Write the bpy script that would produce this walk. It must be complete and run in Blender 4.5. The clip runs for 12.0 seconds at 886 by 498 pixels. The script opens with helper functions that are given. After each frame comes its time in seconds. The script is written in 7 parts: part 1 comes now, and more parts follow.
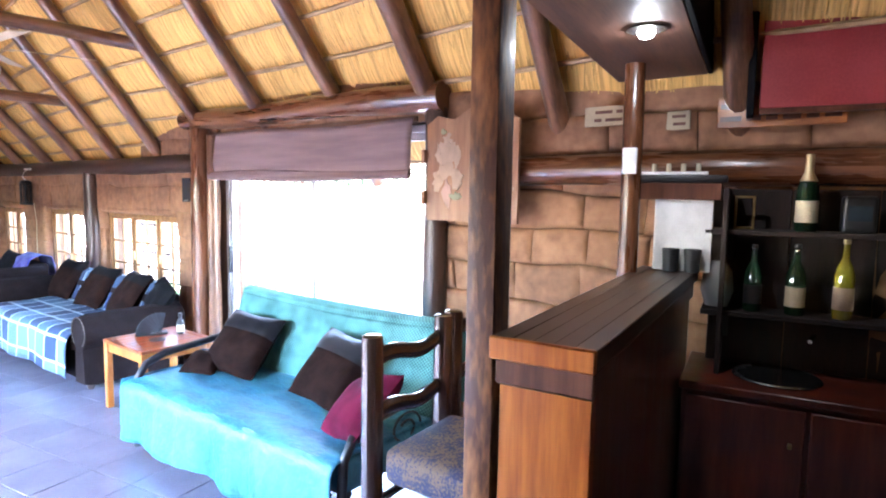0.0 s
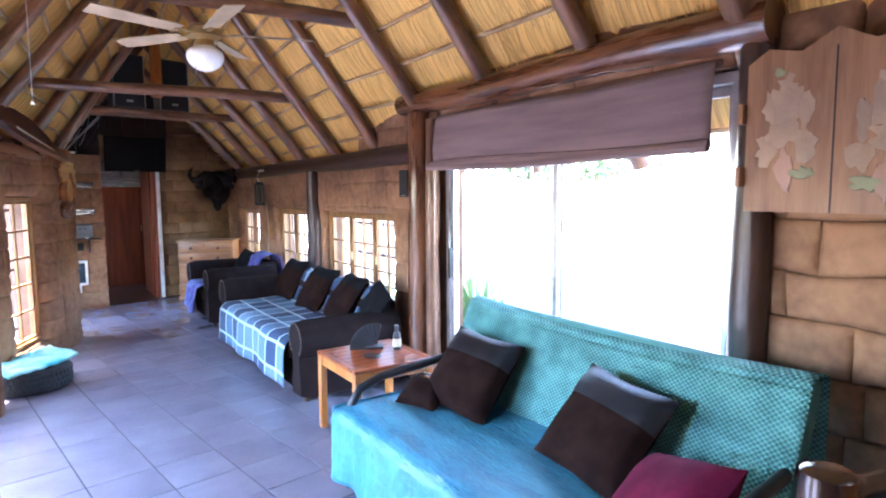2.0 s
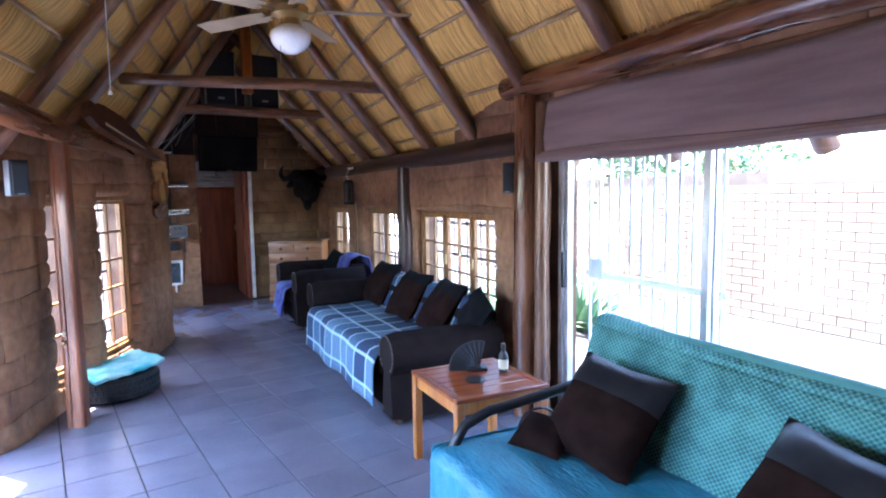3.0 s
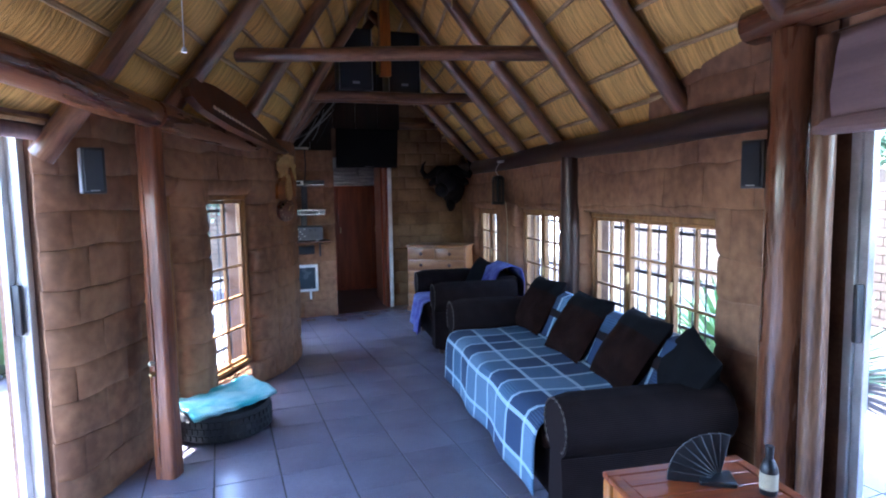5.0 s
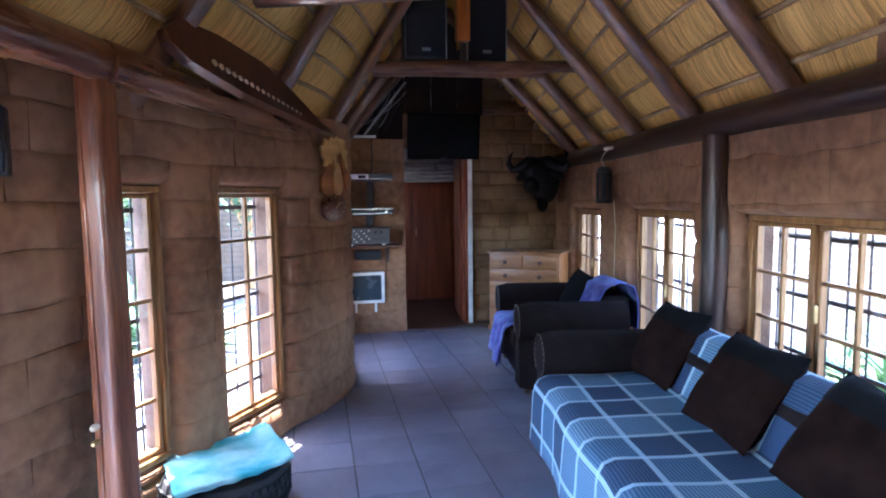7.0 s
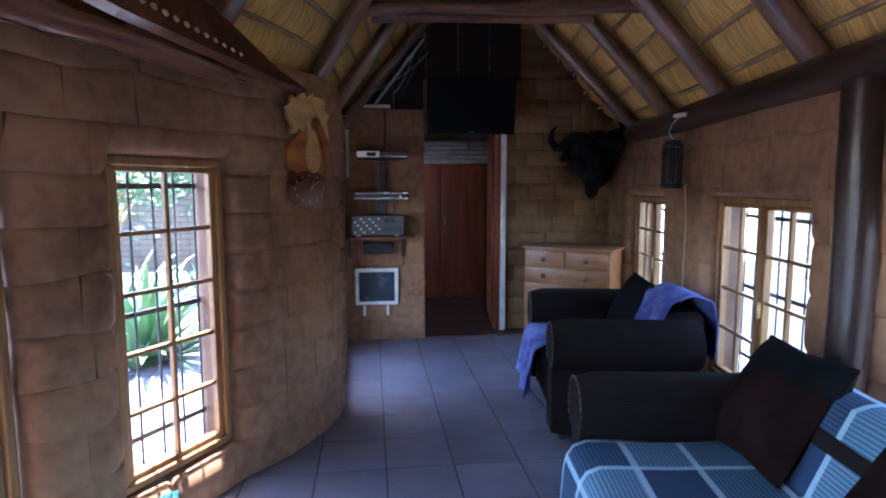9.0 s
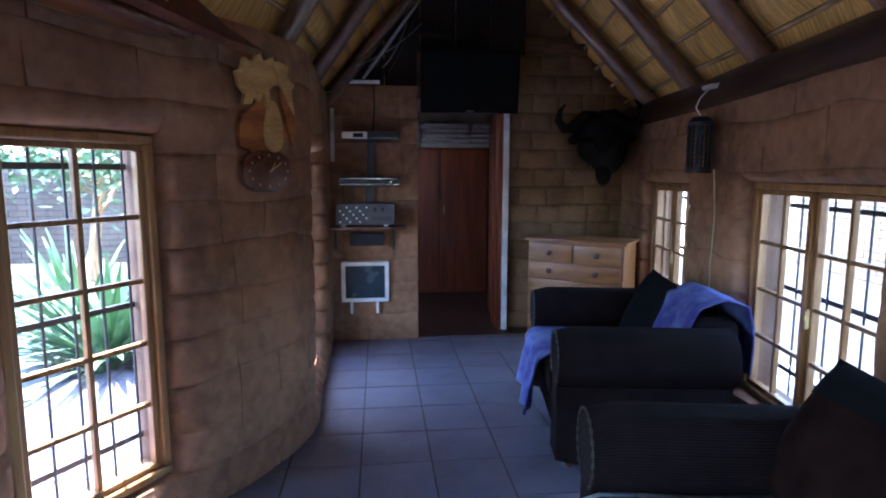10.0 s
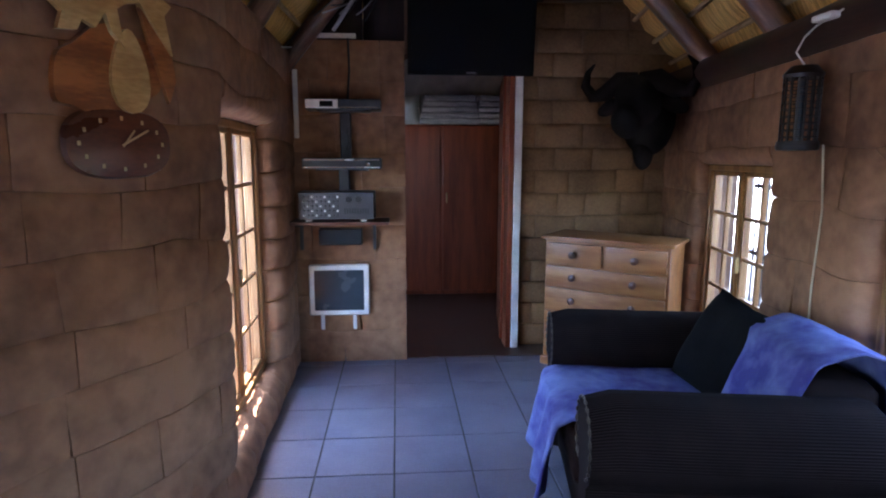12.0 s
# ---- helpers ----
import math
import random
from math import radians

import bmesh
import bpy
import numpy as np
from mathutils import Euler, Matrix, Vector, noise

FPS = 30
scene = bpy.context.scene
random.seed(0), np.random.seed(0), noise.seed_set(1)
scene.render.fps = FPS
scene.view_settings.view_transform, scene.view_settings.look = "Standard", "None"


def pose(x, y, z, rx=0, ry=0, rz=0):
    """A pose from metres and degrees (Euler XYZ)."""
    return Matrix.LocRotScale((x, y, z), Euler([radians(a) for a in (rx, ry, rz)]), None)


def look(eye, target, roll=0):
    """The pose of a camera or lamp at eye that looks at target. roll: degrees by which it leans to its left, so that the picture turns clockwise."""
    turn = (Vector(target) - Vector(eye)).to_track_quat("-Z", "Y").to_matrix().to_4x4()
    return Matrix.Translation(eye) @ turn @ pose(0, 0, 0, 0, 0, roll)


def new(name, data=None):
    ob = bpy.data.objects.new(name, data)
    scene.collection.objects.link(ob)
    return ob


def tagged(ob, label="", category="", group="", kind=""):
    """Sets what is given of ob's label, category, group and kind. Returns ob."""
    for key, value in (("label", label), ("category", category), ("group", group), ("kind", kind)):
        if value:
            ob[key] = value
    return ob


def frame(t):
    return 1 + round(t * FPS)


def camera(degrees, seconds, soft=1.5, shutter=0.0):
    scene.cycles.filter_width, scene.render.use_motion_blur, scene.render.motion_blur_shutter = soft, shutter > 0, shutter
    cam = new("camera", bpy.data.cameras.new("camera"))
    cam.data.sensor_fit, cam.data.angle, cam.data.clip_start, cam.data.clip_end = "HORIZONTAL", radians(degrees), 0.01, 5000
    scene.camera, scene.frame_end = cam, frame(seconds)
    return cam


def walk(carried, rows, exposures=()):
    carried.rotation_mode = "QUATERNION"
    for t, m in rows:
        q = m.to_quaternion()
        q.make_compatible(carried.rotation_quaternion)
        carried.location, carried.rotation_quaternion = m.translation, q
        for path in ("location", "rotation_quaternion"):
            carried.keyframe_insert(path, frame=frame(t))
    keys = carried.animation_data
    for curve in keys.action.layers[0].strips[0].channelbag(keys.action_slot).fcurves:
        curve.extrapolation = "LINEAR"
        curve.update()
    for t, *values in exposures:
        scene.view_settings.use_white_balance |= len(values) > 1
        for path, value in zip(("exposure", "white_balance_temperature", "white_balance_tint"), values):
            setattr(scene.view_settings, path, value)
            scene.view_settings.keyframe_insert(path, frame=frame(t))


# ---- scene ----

# ---------------------------------------------------------------- camera
cam = camera(74.3, 12.0, soft=2.0)
ROWS = [
    (0.0, -1.290, -3.009, 1.664, -62.44, -5.42, 0.92),
    (0.5, -1.130, -2.815, 1.648, -58.62, -5.67, 0.40),
    (1.0, -0.960, -2.611, 1.618, -53.75, -5.50, 0.26),
    (1.5, -0.802, -2.398, 1.600, -48.28, -5.53, -0.15),
    (2.0, -0.649, -2.144, 1.586, -43.05, -5.53, -0.43),
    (2.5, -0.515, -1.878, 1.577, -38.80, -5.53, -0.68),
    (3.0, -0.384, -1.601, 1.563, -34.75, -5.49, -0.86),
    (3.5, -0.256, -1.321, 1.559, -30.72, -5.44, -1.01),
    (5.5, 0.216, -0.164, 1.533, -18.19, -5.18, -0.96),
    (6.0, 0.328, 0.124, 1.515, -15.89, -5.06, -0.87),
    (6.5, 0.436, 0.395, 1.496, -13.77, -4.97, -0.57),
    (7.0, 0.547, 0.680, 1.496, -11.98, -5.03, -0.66),
    (9.0, 0.996, 1.686, 1.454, -7.01, -6.25, -0.05),
    (9.5, 1.072, 1.922, 1.439, -6.69, -6.73, -0.05),
    (10.0, 1.158, 2.180, 1.427, -6.30, -7.39, 0.10),
    (10.5, 1.228, 2.418, 1.417, -5.93, -7.97, 0.18),
    (11.0, 1.306, 2.679, 1.412, -5.39, -8.57, 0.13),
    (11.5, 1.369, 2.928, 1.405, -5.00, -8.81, 0.07),
    (12.0, 1.433, 3.193, 1.400, -4.48, -8.91, 0.13),
]
EXPOSURES = [(0.0, 6.97, 6400, 19.5), (1.0, 6.57, 6300, 19.5), (2.0, 6.16, 6300, 20.5), (3.5, 5.19, 5700, 17.5), (5.5, 5.05, 5600, 17.5), (6.5, 5.27, 5750, 17.5), (7.0, 5.41, 5750, 16.5), (9.0, 5.1, 5600, 15.5), (9.5, 5.15, 5550, 14.5), (10.5, 4.68, 5450, 17.5), (11.2, 4.75, 5550, 18.5), (12.0, 5.35, 5800, 18.5)]
walk(cam, [(t, look((x, y, z), (x - math.sin(radians(yaw)) * math.cos(radians(pitch)), y + math.cos(radians(yaw)) * math.cos(radians(pitch)),
                             z + math.sin(radians(pitch))), roll)) for t, x, y, z, yaw, pitch, roll in ROWS], EXPOSURES)

# ---------------------------------------------------------------- light
SUN_ELEV, SUN_AZ = 70.0, 328.0      # degrees; azimuth clockwise from +y
world = bpy.data.worlds.new("sky_world")
scene.world = world
world.use_nodes = True
wn = world.node_tree.nodes
sky = wn.new("ShaderNodeTexSky")
sky.sky_type = "NISHITA"
sky.sun_disc = False
sky.sun_elevation = radians(SUN_ELEV)
sky.sun_rotation = radians(SUN_AZ)
wn["Background"].inputs[1].default_value = 0.15
world.node_tree.links.new(sky.outputs[0], wn["Background"].inputs[0])
sun_data = bpy.data.lights.new("sun", "SUN")
sun_data.energy, sun_data.angle, sun_data.color = 2.4, radians(0.5), (1.0, 0.95, 0.87)
sun = new("sun", sun_data)
sa, se = radians(SUN_AZ), radians(SUN_ELEV)
sun_dir = Vector((math.sin(sa) * math.cos(se), math.cos(sa) * math.cos(se), math.sin(se)))
sun.matrix_world = look(sun_dir * 20, (0, 0, 0))

# ---------------------------------------------------------------- materials
def material(name):
    m = bpy.data.materials.new(name)
    m.use_nodes = True
    return m, m.node_tree.nodes, m.node_tree.links, m.node_tree.nodes["Principled BSDF"]


def surface(name, c1, c2, scale=(4, 4, 4), fine=40.0, rough=0.7, bump=0.2, metal=0.0, uv=False,
            vary=0.0, contrast=(0.35, 0.65), fine_mix=0.35, sheen=0.0, coat=0.0, bump_dist=0.01, rvar=0.1, shift=37.0):
    """Two-scale procedural surface: broad stains between c1 and c2, fine grain over them, relief from both."""
    m, n, l, b = material(name)
    tc = n.new("ShaderNodeTexCoord")
    mp = n.new("ShaderNodeMapping")
    mp.inputs["Scale"].default_value = scale
    l.new(tc.outputs["UV" if uv else "Object"], mp.inputs["Vector"])
    info = n.new("ShaderNodeObjectInfo")
    off = n.new("ShaderNodeVectorMath")
    off.operation = "MULTIPLY_ADD"
    off.inputs[1].default_value = (1, 1, 1)
    scl = n.new("ShaderNodeMath")
    scl.operation = "MULTIPLY"
    scl.inputs[1].default_value = shift
    l.new(info.outputs["Random"], scl.inputs[0])
    l.new(mp.outputs[0], off.inputs[0])
    l.new(scl.outputs[0], off.inputs[2])
    big = n.new("ShaderNodeTexNoise")
    big.inputs["Scale"].default_value, big.inputs["Detail"].default_value = 1.0, 4.0
    small = n.new("ShaderNodeTexNoise")
    small.inputs["Scale"].default_value, small.inputs["Detail"].default_value = fine, 3.0
    l.new(off.outputs[0], big.inputs["Vector"])
    l.new(off.outputs[0], small.inputs["Vector"])
    ramp = n.new("ShaderNodeValToRGB")
    ramp.color_ramp.elements[0].position, ramp.color_ramp.elements[1].position = contrast
    ramp.color_ramp.elements[0].color, ramp.color_ramp.elements[1].color = (*c1, 1), (*c2, 1)
    add = n.new("ShaderNodeMath")
    add.operation = "MULTIPLY_ADD"
    sub = n.new("ShaderNodeMath")
    sub.operation = "SUBTRACT"
    sub.inputs[1].default_value = 0.5
    l.new(small.outputs[0], sub.inputs[0])
    l.new(sub.outputs[0], add.inputs[0])
    add.inputs[1].default_value = fine_mix
    l.new(big.outputs[0], add.inputs[2])
    l.new(add.outputs[0], ramp.inputs[0])
    colour = ramp.outputs[0]
    if vary:
        hsv = n.new("ShaderNodeHueSaturation")
        mr = n.new("ShaderNodeMapRange")
        mr.inputs[3].default_value, mr.inputs[4].default_value = 1 - vary, 1 + vary
        l.new(info.outputs["Random"], mr.inputs[0])
        l.new(mr.outputs[0], hsv.inputs["Value"])
        l.new(colour, hsv.inputs["Color"])
        colour = hsv.outputs[0]
    l.new(colour, b.inputs["Base Color"])
    rr = n.new("ShaderNodeMapRange")
    rr.inputs[3].default_value, rr.inputs[4].default_value = max(0.02, rough - rvar), min(1.0, rough + rvar)
    l.new(big.outputs[0], rr.inputs[0])
    l.new(rr.outputs[0], b.inputs["Roughness"])
    b.inputs["Metallic"].default_value = metal
    b.inputs["Sheen Weight"].default_value = sheen
    b.inputs["Coat Weight"].default_value = coat
    b.inputs["Coat Roughness"].default_value = 0.15
    if bump:
        bp = n.new("ShaderNodeBump")
        bp.inputs["Strength"].default_value, bp.inputs["Distance"].default_value = bump, bump_dist
        l.new(add.outputs[0], bp.inputs["Height"])
        l.new(bp.outputs[0], b.inputs["Normal"])
    return m


def plaid(name, cell, line, blues, line_col):
    """Woven check: cells of random blue stripes between pale bands, in metres of UV."""
    m, n, l, b = material(name)
    tc = n.new("ShaderNodeTexCoord")
    sep = n.new("ShaderNodeSeparateXYZ")
    l.new(tc.outputs["UV"], sep.inputs[0])

    def math_node(op, a, v=None):
        k = n.new("ShaderNodeMath")
        k.operation = op
        l.new(a, k.inputs[0])
        if v is not None:
            if isinstance(v, (int, float)):
                k.inputs[1].default_value = v
            else:
                l.new(v, k.inputs[1])
        return k.outputs[0]
    cu, cv = math_node("DIVIDE", sep.outputs[0], cell), math_node("DIVIDE", sep.outputs[1], cell)
    fu, fv = math_node("FRACT", cu), math_node("FRACT", cv)
    lu, lv = math_node("LESS_THAN", fu, line), math_node("LESS_THAN", fv, line)
    lines = math_node("MAXIMUM", lu, lv)
    both = math_node("MULTIPLY", lu, lv)
    comb = n.new("ShaderNodeCombineXYZ")
    l.new(math_node("FLOOR", cu), comb.inputs[0])
    l.new(math_node("FLOOR", cv), comb.inputs[1])
    wnz = n.new("ShaderNodeTexWhiteNoise")
    l.new(comb.outputs[0], wnz.inputs["Vector"])
    ramp = n.new("ShaderNodeValToRGB")
    ramp.color_ramp.interpolation = "CONSTANT"
    while len(ramp.color_ramp.elements) < len(blues):
        ramp.color_ramp.elements.new(0.5)
    for i, c in enumerate(blues):
        ramp.color_ramp.elements[i].position = i / len(blues)
        ramp.color_ramp.elements[i].color = (*c, 1)
    l.new(wnz.outputs["Value"], ramp.inputs[0])
    stripe = math_node("SINE", math_node("MULTIPLY", sep.outputs[1], 420.0))
    st2 = math_node("GREATER_THAN", stripe, 0.1)
    hs = n.new("ShaderNodeMixRGB")
    hs.blend_type = "MULTIPLY"
    hs.inputs[2].default_value = (0.45, 0.5, 0.55, 1)
    l.new(math_node("MULTIPLY", st2, math_node("GREATER_THAN", wnz.outputs["Value"], 0.2)), hs.inputs[0])
    l.new(ramp.outputs[0], hs.inputs[1])
    mix = n.new("ShaderNodeMixRGB")
    mix.inputs[2].default_value = (*line_col, 1)
    l.new(math_node("MINIMUM", math_node("ADD", math_node("MULTIPLY", lines, 0.75), both), 1.0), mix.inputs[0])
    l.new(hs.outputs[0], mix.inputs[1])
    l.new(mix.outputs[0], b.inputs["Base Color"])
    b.inputs["Roughness"].default_value = 0.95
    nz = n.new("ShaderNodeTexNoise")
    nz.inputs["Scale"].default_value = 300
    bp = n.new("ShaderNodeBump")
    bp.inputs["Strength"].default_value, bp.inputs["Distance"].default_value = 0.3, 0.004
    l.new(tc.outputs["UV"], nz.inputs["Vector"])
    l.new(nz.outputs[0], bp.inputs["Height"])
    l.new(bp.outputs[0], b.inputs["Normal"])
    return m


def ribbed(name, c1, c2, period, axis=0, rough=0.9, depth=0.004, sharp=0.0):
    """Corduroy or seersucker: ribs along one UV axis, over a faint mottling."""
    m, n, l, b = material(name)
    tc = n.new("ShaderNodeTexCoord")
    sep = n.new("ShaderNodeSeparateXYZ")
    l.new(tc.outputs["UV"], sep.inputs[0])
    mul = n.new("ShaderNodeMath")
    mul.operation = "MULTIPLY"
    mul.inputs[1].default_value = 2 * math.pi / period
    l.new(sep.outputs[axis], mul.inputs[0])
    sn = n.new("ShaderNodeMath")
    sn.operation = "SINE"
    l.new(mul.outputs[0], sn.inputs[0])
    value = sn.outputs[0]
    if sharp:
        mul2 = n.new("ShaderNodeMath")
        mul2.operation = "MULTIPLY"
        mul2.inputs[1].default_value = 2 * math.pi / (period * sharp)
        l.new(sep.outputs[1 - axis], mul2.inputs[0])
        sn2 = n.new("ShaderNodeMath")
        sn2.operation = "SINE"
        l.new(mul2.outputs[0], sn2.inputs[0])
        mx = n.new("ShaderNodeMath")
        mx.operation = "MULTIPLY"
        l.new(sn.outputs[0], mx.inputs[0])
        l.new(sn2.outputs[0], mx.inputs[1])
        value = mx.outputs[0]
    nz = n.new("ShaderNodeTexNoise")
    nz.inputs["Scale"].default_value, nz.inputs["Detail"].default_value = 7, 5
    l.new(tc.outputs["UV"], nz.inputs["Vector"])
    half = n.new("ShaderNodeMath")
    half.operation = "MULTIPLY_ADD"
    half.inputs[1].default_value = 0.3
    l.new(value, half.inputs[0])
    l.new(nz.outputs[0], half.inputs[2])
    ramp = n.new("ShaderNodeValToRGB")
    ramp.color_ramp.elements[0].position, ramp.color_ramp.elements[1].position = 0.2, 0.8
    ramp.color_ramp.elements[0].color, ramp.color_ramp.elements[1].color = (*c1, 1), (*c2, 1)
    l.new(half.outputs[0], ramp.inputs[0])
    l.new(ramp.outputs[0], b.inputs["Base Color"])
    b.inputs["Roughness"].default_value = rough
    bp = n.new("ShaderNodeBump")
    bp.inputs["Strength"].default_value, bp.inputs["Distance"].default_value = 0.6, depth
    l.new(value, bp.inputs["Height"])
    l.new(bp.outputs[0], b.inputs["Normal"])
    return m


def plain(name, colour, rough=0.5, metal=0.0, coat=0.0, spec=0.5):
    m = surface(name, tuple(c * 0.8 for c in colour), tuple(min(1, c * 1.12) for c in colour), (6, 6, 6), 30,
                   rough, 0.06, metal, coat=coat)
    m.node_tree.nodes["Principled BSDF"].inputs["Specular IOR Level"].default_value = spec
    return m


def glass_material():
    m, n, l, b = material("window_glass")
    n.remove(b)
    tr, gl, mx = n.new("ShaderNodeBsdfTransparent"), n.new("ShaderNodeBsdfGlossy"), n.new("ShaderNodeMixShader")
    tr.inputs[0].default_value = (0.96, 0.98, 0.97, 1)
    gl.inputs["Roughness"].default_value = 0.02
    mx.inputs[0].default_value = 0.05
    l.new(tr.outputs[0], mx.inputs[1])
    l.new(gl.outputs[0], mx.inputs[2])
    l.new(mx.outputs[0], n["Material Output"].inputs[0])
    return m


def bottle_glass(name, colour):
    m, n, l, b = material(name)
    b.inputs["Base Color"].default_value = (*colour, 1)
    b.inputs["Roughness"].default_value = 0.06
    b.inputs["Transmission Weight"].default_value = 0.6
    return m


def lamp_material(name, colour, strength):
    m, n, l, b = material(name)
    b.inputs["Emission Color"].default_value = (*colour, 1)
    b.inputs["Emission Strength"].default_value = strength
    return m


M_BLOCK = surface("cast_stone_block", (0.200, 0.094, 0.049), (0.335, 0.178, 0.099), (3, 3, 3), 18, 0.85, 0.25, vary=0.09, bump_dist=0.012)
M_PLASTER = surface("hand_plastered_block", (0.145, 0.066, 0.032), (0.362, 0.186, 0.094), (1.7, 1.7, 1.7), 9, 0.82, 0.5, vary=0.05, bump_dist=0.014, contrast=(0.30, 0.72), fine_mix=0.55, shift=0.0)
M_BRICKPLASTER = surface("yellow_brown_plaster", (0.150, 0.080, 0.036), (0.30, 0.175, 0.080), (4, 4, 4), 14, 0.85, 0.4, vary=0.10, contrast=(0.28, 0.72), fine_mix=0.5, shift=0.0)
M_MORTAR = surface("plaster_joint", (0.10, 0.050, 0.029), (0.20, 0.112, 0.066), (4, 4, 4), 16, 0.9, 0.4)
M_THATCH = surface("thatch_sheet", (0.39, 0.197, 0.045), (0.85, 0.525, 0.155), (70, 2.2, 1), 3.0, 0.8, 0.9, uv=True, bump_dist=0.02, contrast=(0.24, 0.62))
M_STRAW = surface("thatch_straw", (0.36, 0.19, 0.042), (0.76, 0.48, 0.14), (30, 2, 1), 5, 0.6, 0.2, uv=True)
M_LATH = surface("lath_stick", (0.25, 0.145, 0.062), (0.54, 0.37, 0.19), (30, 4, 1), 6, 0.6, 0.3, uv=True)
M_POLE = surface("varnished_gum_pole", (0.080, 0.034, 0.017), (0.24, 0.118, 0.062), (14, 2.2, 1), 7, 0.32, 0.35, uv=True, coat=0.25)
M_POLE_RED = surface("red_varnished_pole", (0.07, 0.022, 0.010), (0.20, 0.075, 0.030), (16, 1.6, 1), 8, 0.28, 0.3, uv=True, coat=0.4)
M_POST = surface("red_varnished_post", (0.085, 0.022, 0.009), (0.26, 0.085, 0.032), (10, 1.2, 1), 8, 0.34, 0.3, uv=True, coat=0.3)
M_DARKPOLE = surface("dark_stained_pole", (0.020, 0.010, 0.008), (0.06, 0.028, 0.018), (14, 2, 1), 7, 0.35, 0.3, uv=True, coat=0.2)
M_TILE = surface("glazed_floor_tile", (0.125, 0.118, 0.150), (0.187, 0.178, 0.216), (3, 3, 3), 30, 0.25, 0.0, vary=0.06, rvar=0.02, contrast=(0.2, 0.8))
M_TILE.node_tree.nodes["Principled BSDF"].inputs["Specular IOR Level"].default_value = 0.95
M_STOREFLOOR = surface("dark_brown_floor", (0.045, 0.022, 0.014), (0.085, 0.045, 0.030), (3, 3, 3), 20, 0.4, 0.1)
M_GROUT = surface("tile_grout", (0.020, 0.018, 0.019), (0.045, 0.040, 0.040), (9, 9, 9), 30, 0.95, 0.3)
M_FRAME = surface("oiled_window_timber", (0.22, 0.100, 0.034), (0.38, 0.195, 0.07), (20, 20, 2), 6, 0.45, 0.2)
M_GLASS = glass_material()
M_ALU = plain("anodised_aluminium", (0.55, 0.56, 0.57), 0.35, 0.6)
M_WHITE = plain("white_paint", (0.78, 0.78, 0.76), 0.45)
M_BLACK = plain("black_plastic", (0.015, 0.015, 0.017), 0.4)
M_BLACKMAT = plain("black_cloth", (0.008, 0.008, 0.009), 0.95, spec=0.1)
M_SCREEN = plain("screen_glass", (0.004, 0.004, 0.005), 0.5, spec=0.1)
M_MSCREEN = plain("monitor_panel", (0.030, 0.045, 0.060), 0.25)
M_STEEL = plain("steel", (0.55, 0.55, 0.55), 0.25, 1.0)
M_BRASS = plain("antique_brass", (0.45, 0.33, 0.16), 0.35, 0.9)
M_PINE = surface("varnished_pine", (0.25, 0.090, 0.024), (0.39, 0.165, 0.048), (3, 18, 18), 5, 0.4, 0.15, coat=0.2)
M_PINE_DEEP = surface("orange_pine_panel", (0.25, 0.060, 0.008), (0.42, 0.128, 0.018), (20, 20, 1.6), 4, 0.35, 0.2, coat=0.3)
M_CHAIRLOG = surface("polished_dark_log", (0.012, 0.006, 0.005), (0.036, 0.016, 0.011), (14, 2, 1), 7, 0.25, 0.2, uv=True, coat=0.5)
M_TABLELEG = surface("orange_leg_wood", (0.34, 0.105, 0.016), (0.50, 0.19, 0.035), (18, 18, 3), 5, 0.4, 0.15, coat=0.15)
M_OREGON = surface("orange_table_wood", (0.17, 0.030, 0.007), (0.29, 0.066, 0.014), (3, 20, 20), 5, 0.42, 0.15, coat=0.1)
M_DOORWOOD = surface("red_brown_wardrobe_wood", (0.14, 0.028, 0.010), (0.25, 0.060, 0.021), (14, 14, 1.2), 6, 0.4, 0.15, coat=0.2)
M_MAHOG = surface("dark_mahogany", (0.055, 0.018, 0.010), (0.12, 0.042, 0.022), (16, 16, 1.6), 6, 0.35, 0.2, coat=0.3)
M_SOFFIT = surface("brown_soffit_board", (0.060, 0.022, 0.012), (0.13, 0.055, 0.030), (1.6, 16, 16), 6, 0.6, 0.2)
M_CORD = ribbed("black_brown_corduroy", (0.0088, 0.0060, 0.0060), (0.023, 0.0155, 0.0155), 0.009, 0, depth=0.002)
M_VELVET = surface("brown_black_velvet", (0.0085, 0.0038, 0.0030), (0.019, 0.0088, 0.0068), (9, 9, 9), 90, 0.95, 0.2)
M_LEATHER = surface("black_leatherette", (0.006, 0.006, 0.008), (0.016, 0.016, 0.019), (8, 8, 8), 120, 0.45, 0.2)
M_LEATHER.node_tree.nodes["Principled BSDF"].inputs["Specular IOR Level"].default_value = 0.25
M_TEAL = ribbed("teal_seersucker", (0.022, 0.105, 0.105), (0.115, 0.35, 0.325), 0.024, 1, 0.85, 0.006, 1.0)
M_TURQ = surface("turquoise_satin_cover", (0.016, 0.14, 0.22), (0.050, 0.255, 0.345), (3, 9, 3), 7, 0.5, 0.8, bump_dist=0.03)
M_MAROON = surface("maroon_cushion_cloth", (0.060, 0.0045, 0.016), (0.115, 0.009, 0.029), (6, 6, 6), 40, 0.85, 0.2)
M_PLAID = plaid("blue_check_blanket", 0.215, 0.11, [(0.022, 0.046, 0.10), (0.075, 0.155, 0.245), (0.145, 0.245, 0.34), (0.034, 0.068, 0.13), (0.12, 0.215, 0.31)], (0.42, 0.56, 0.65))
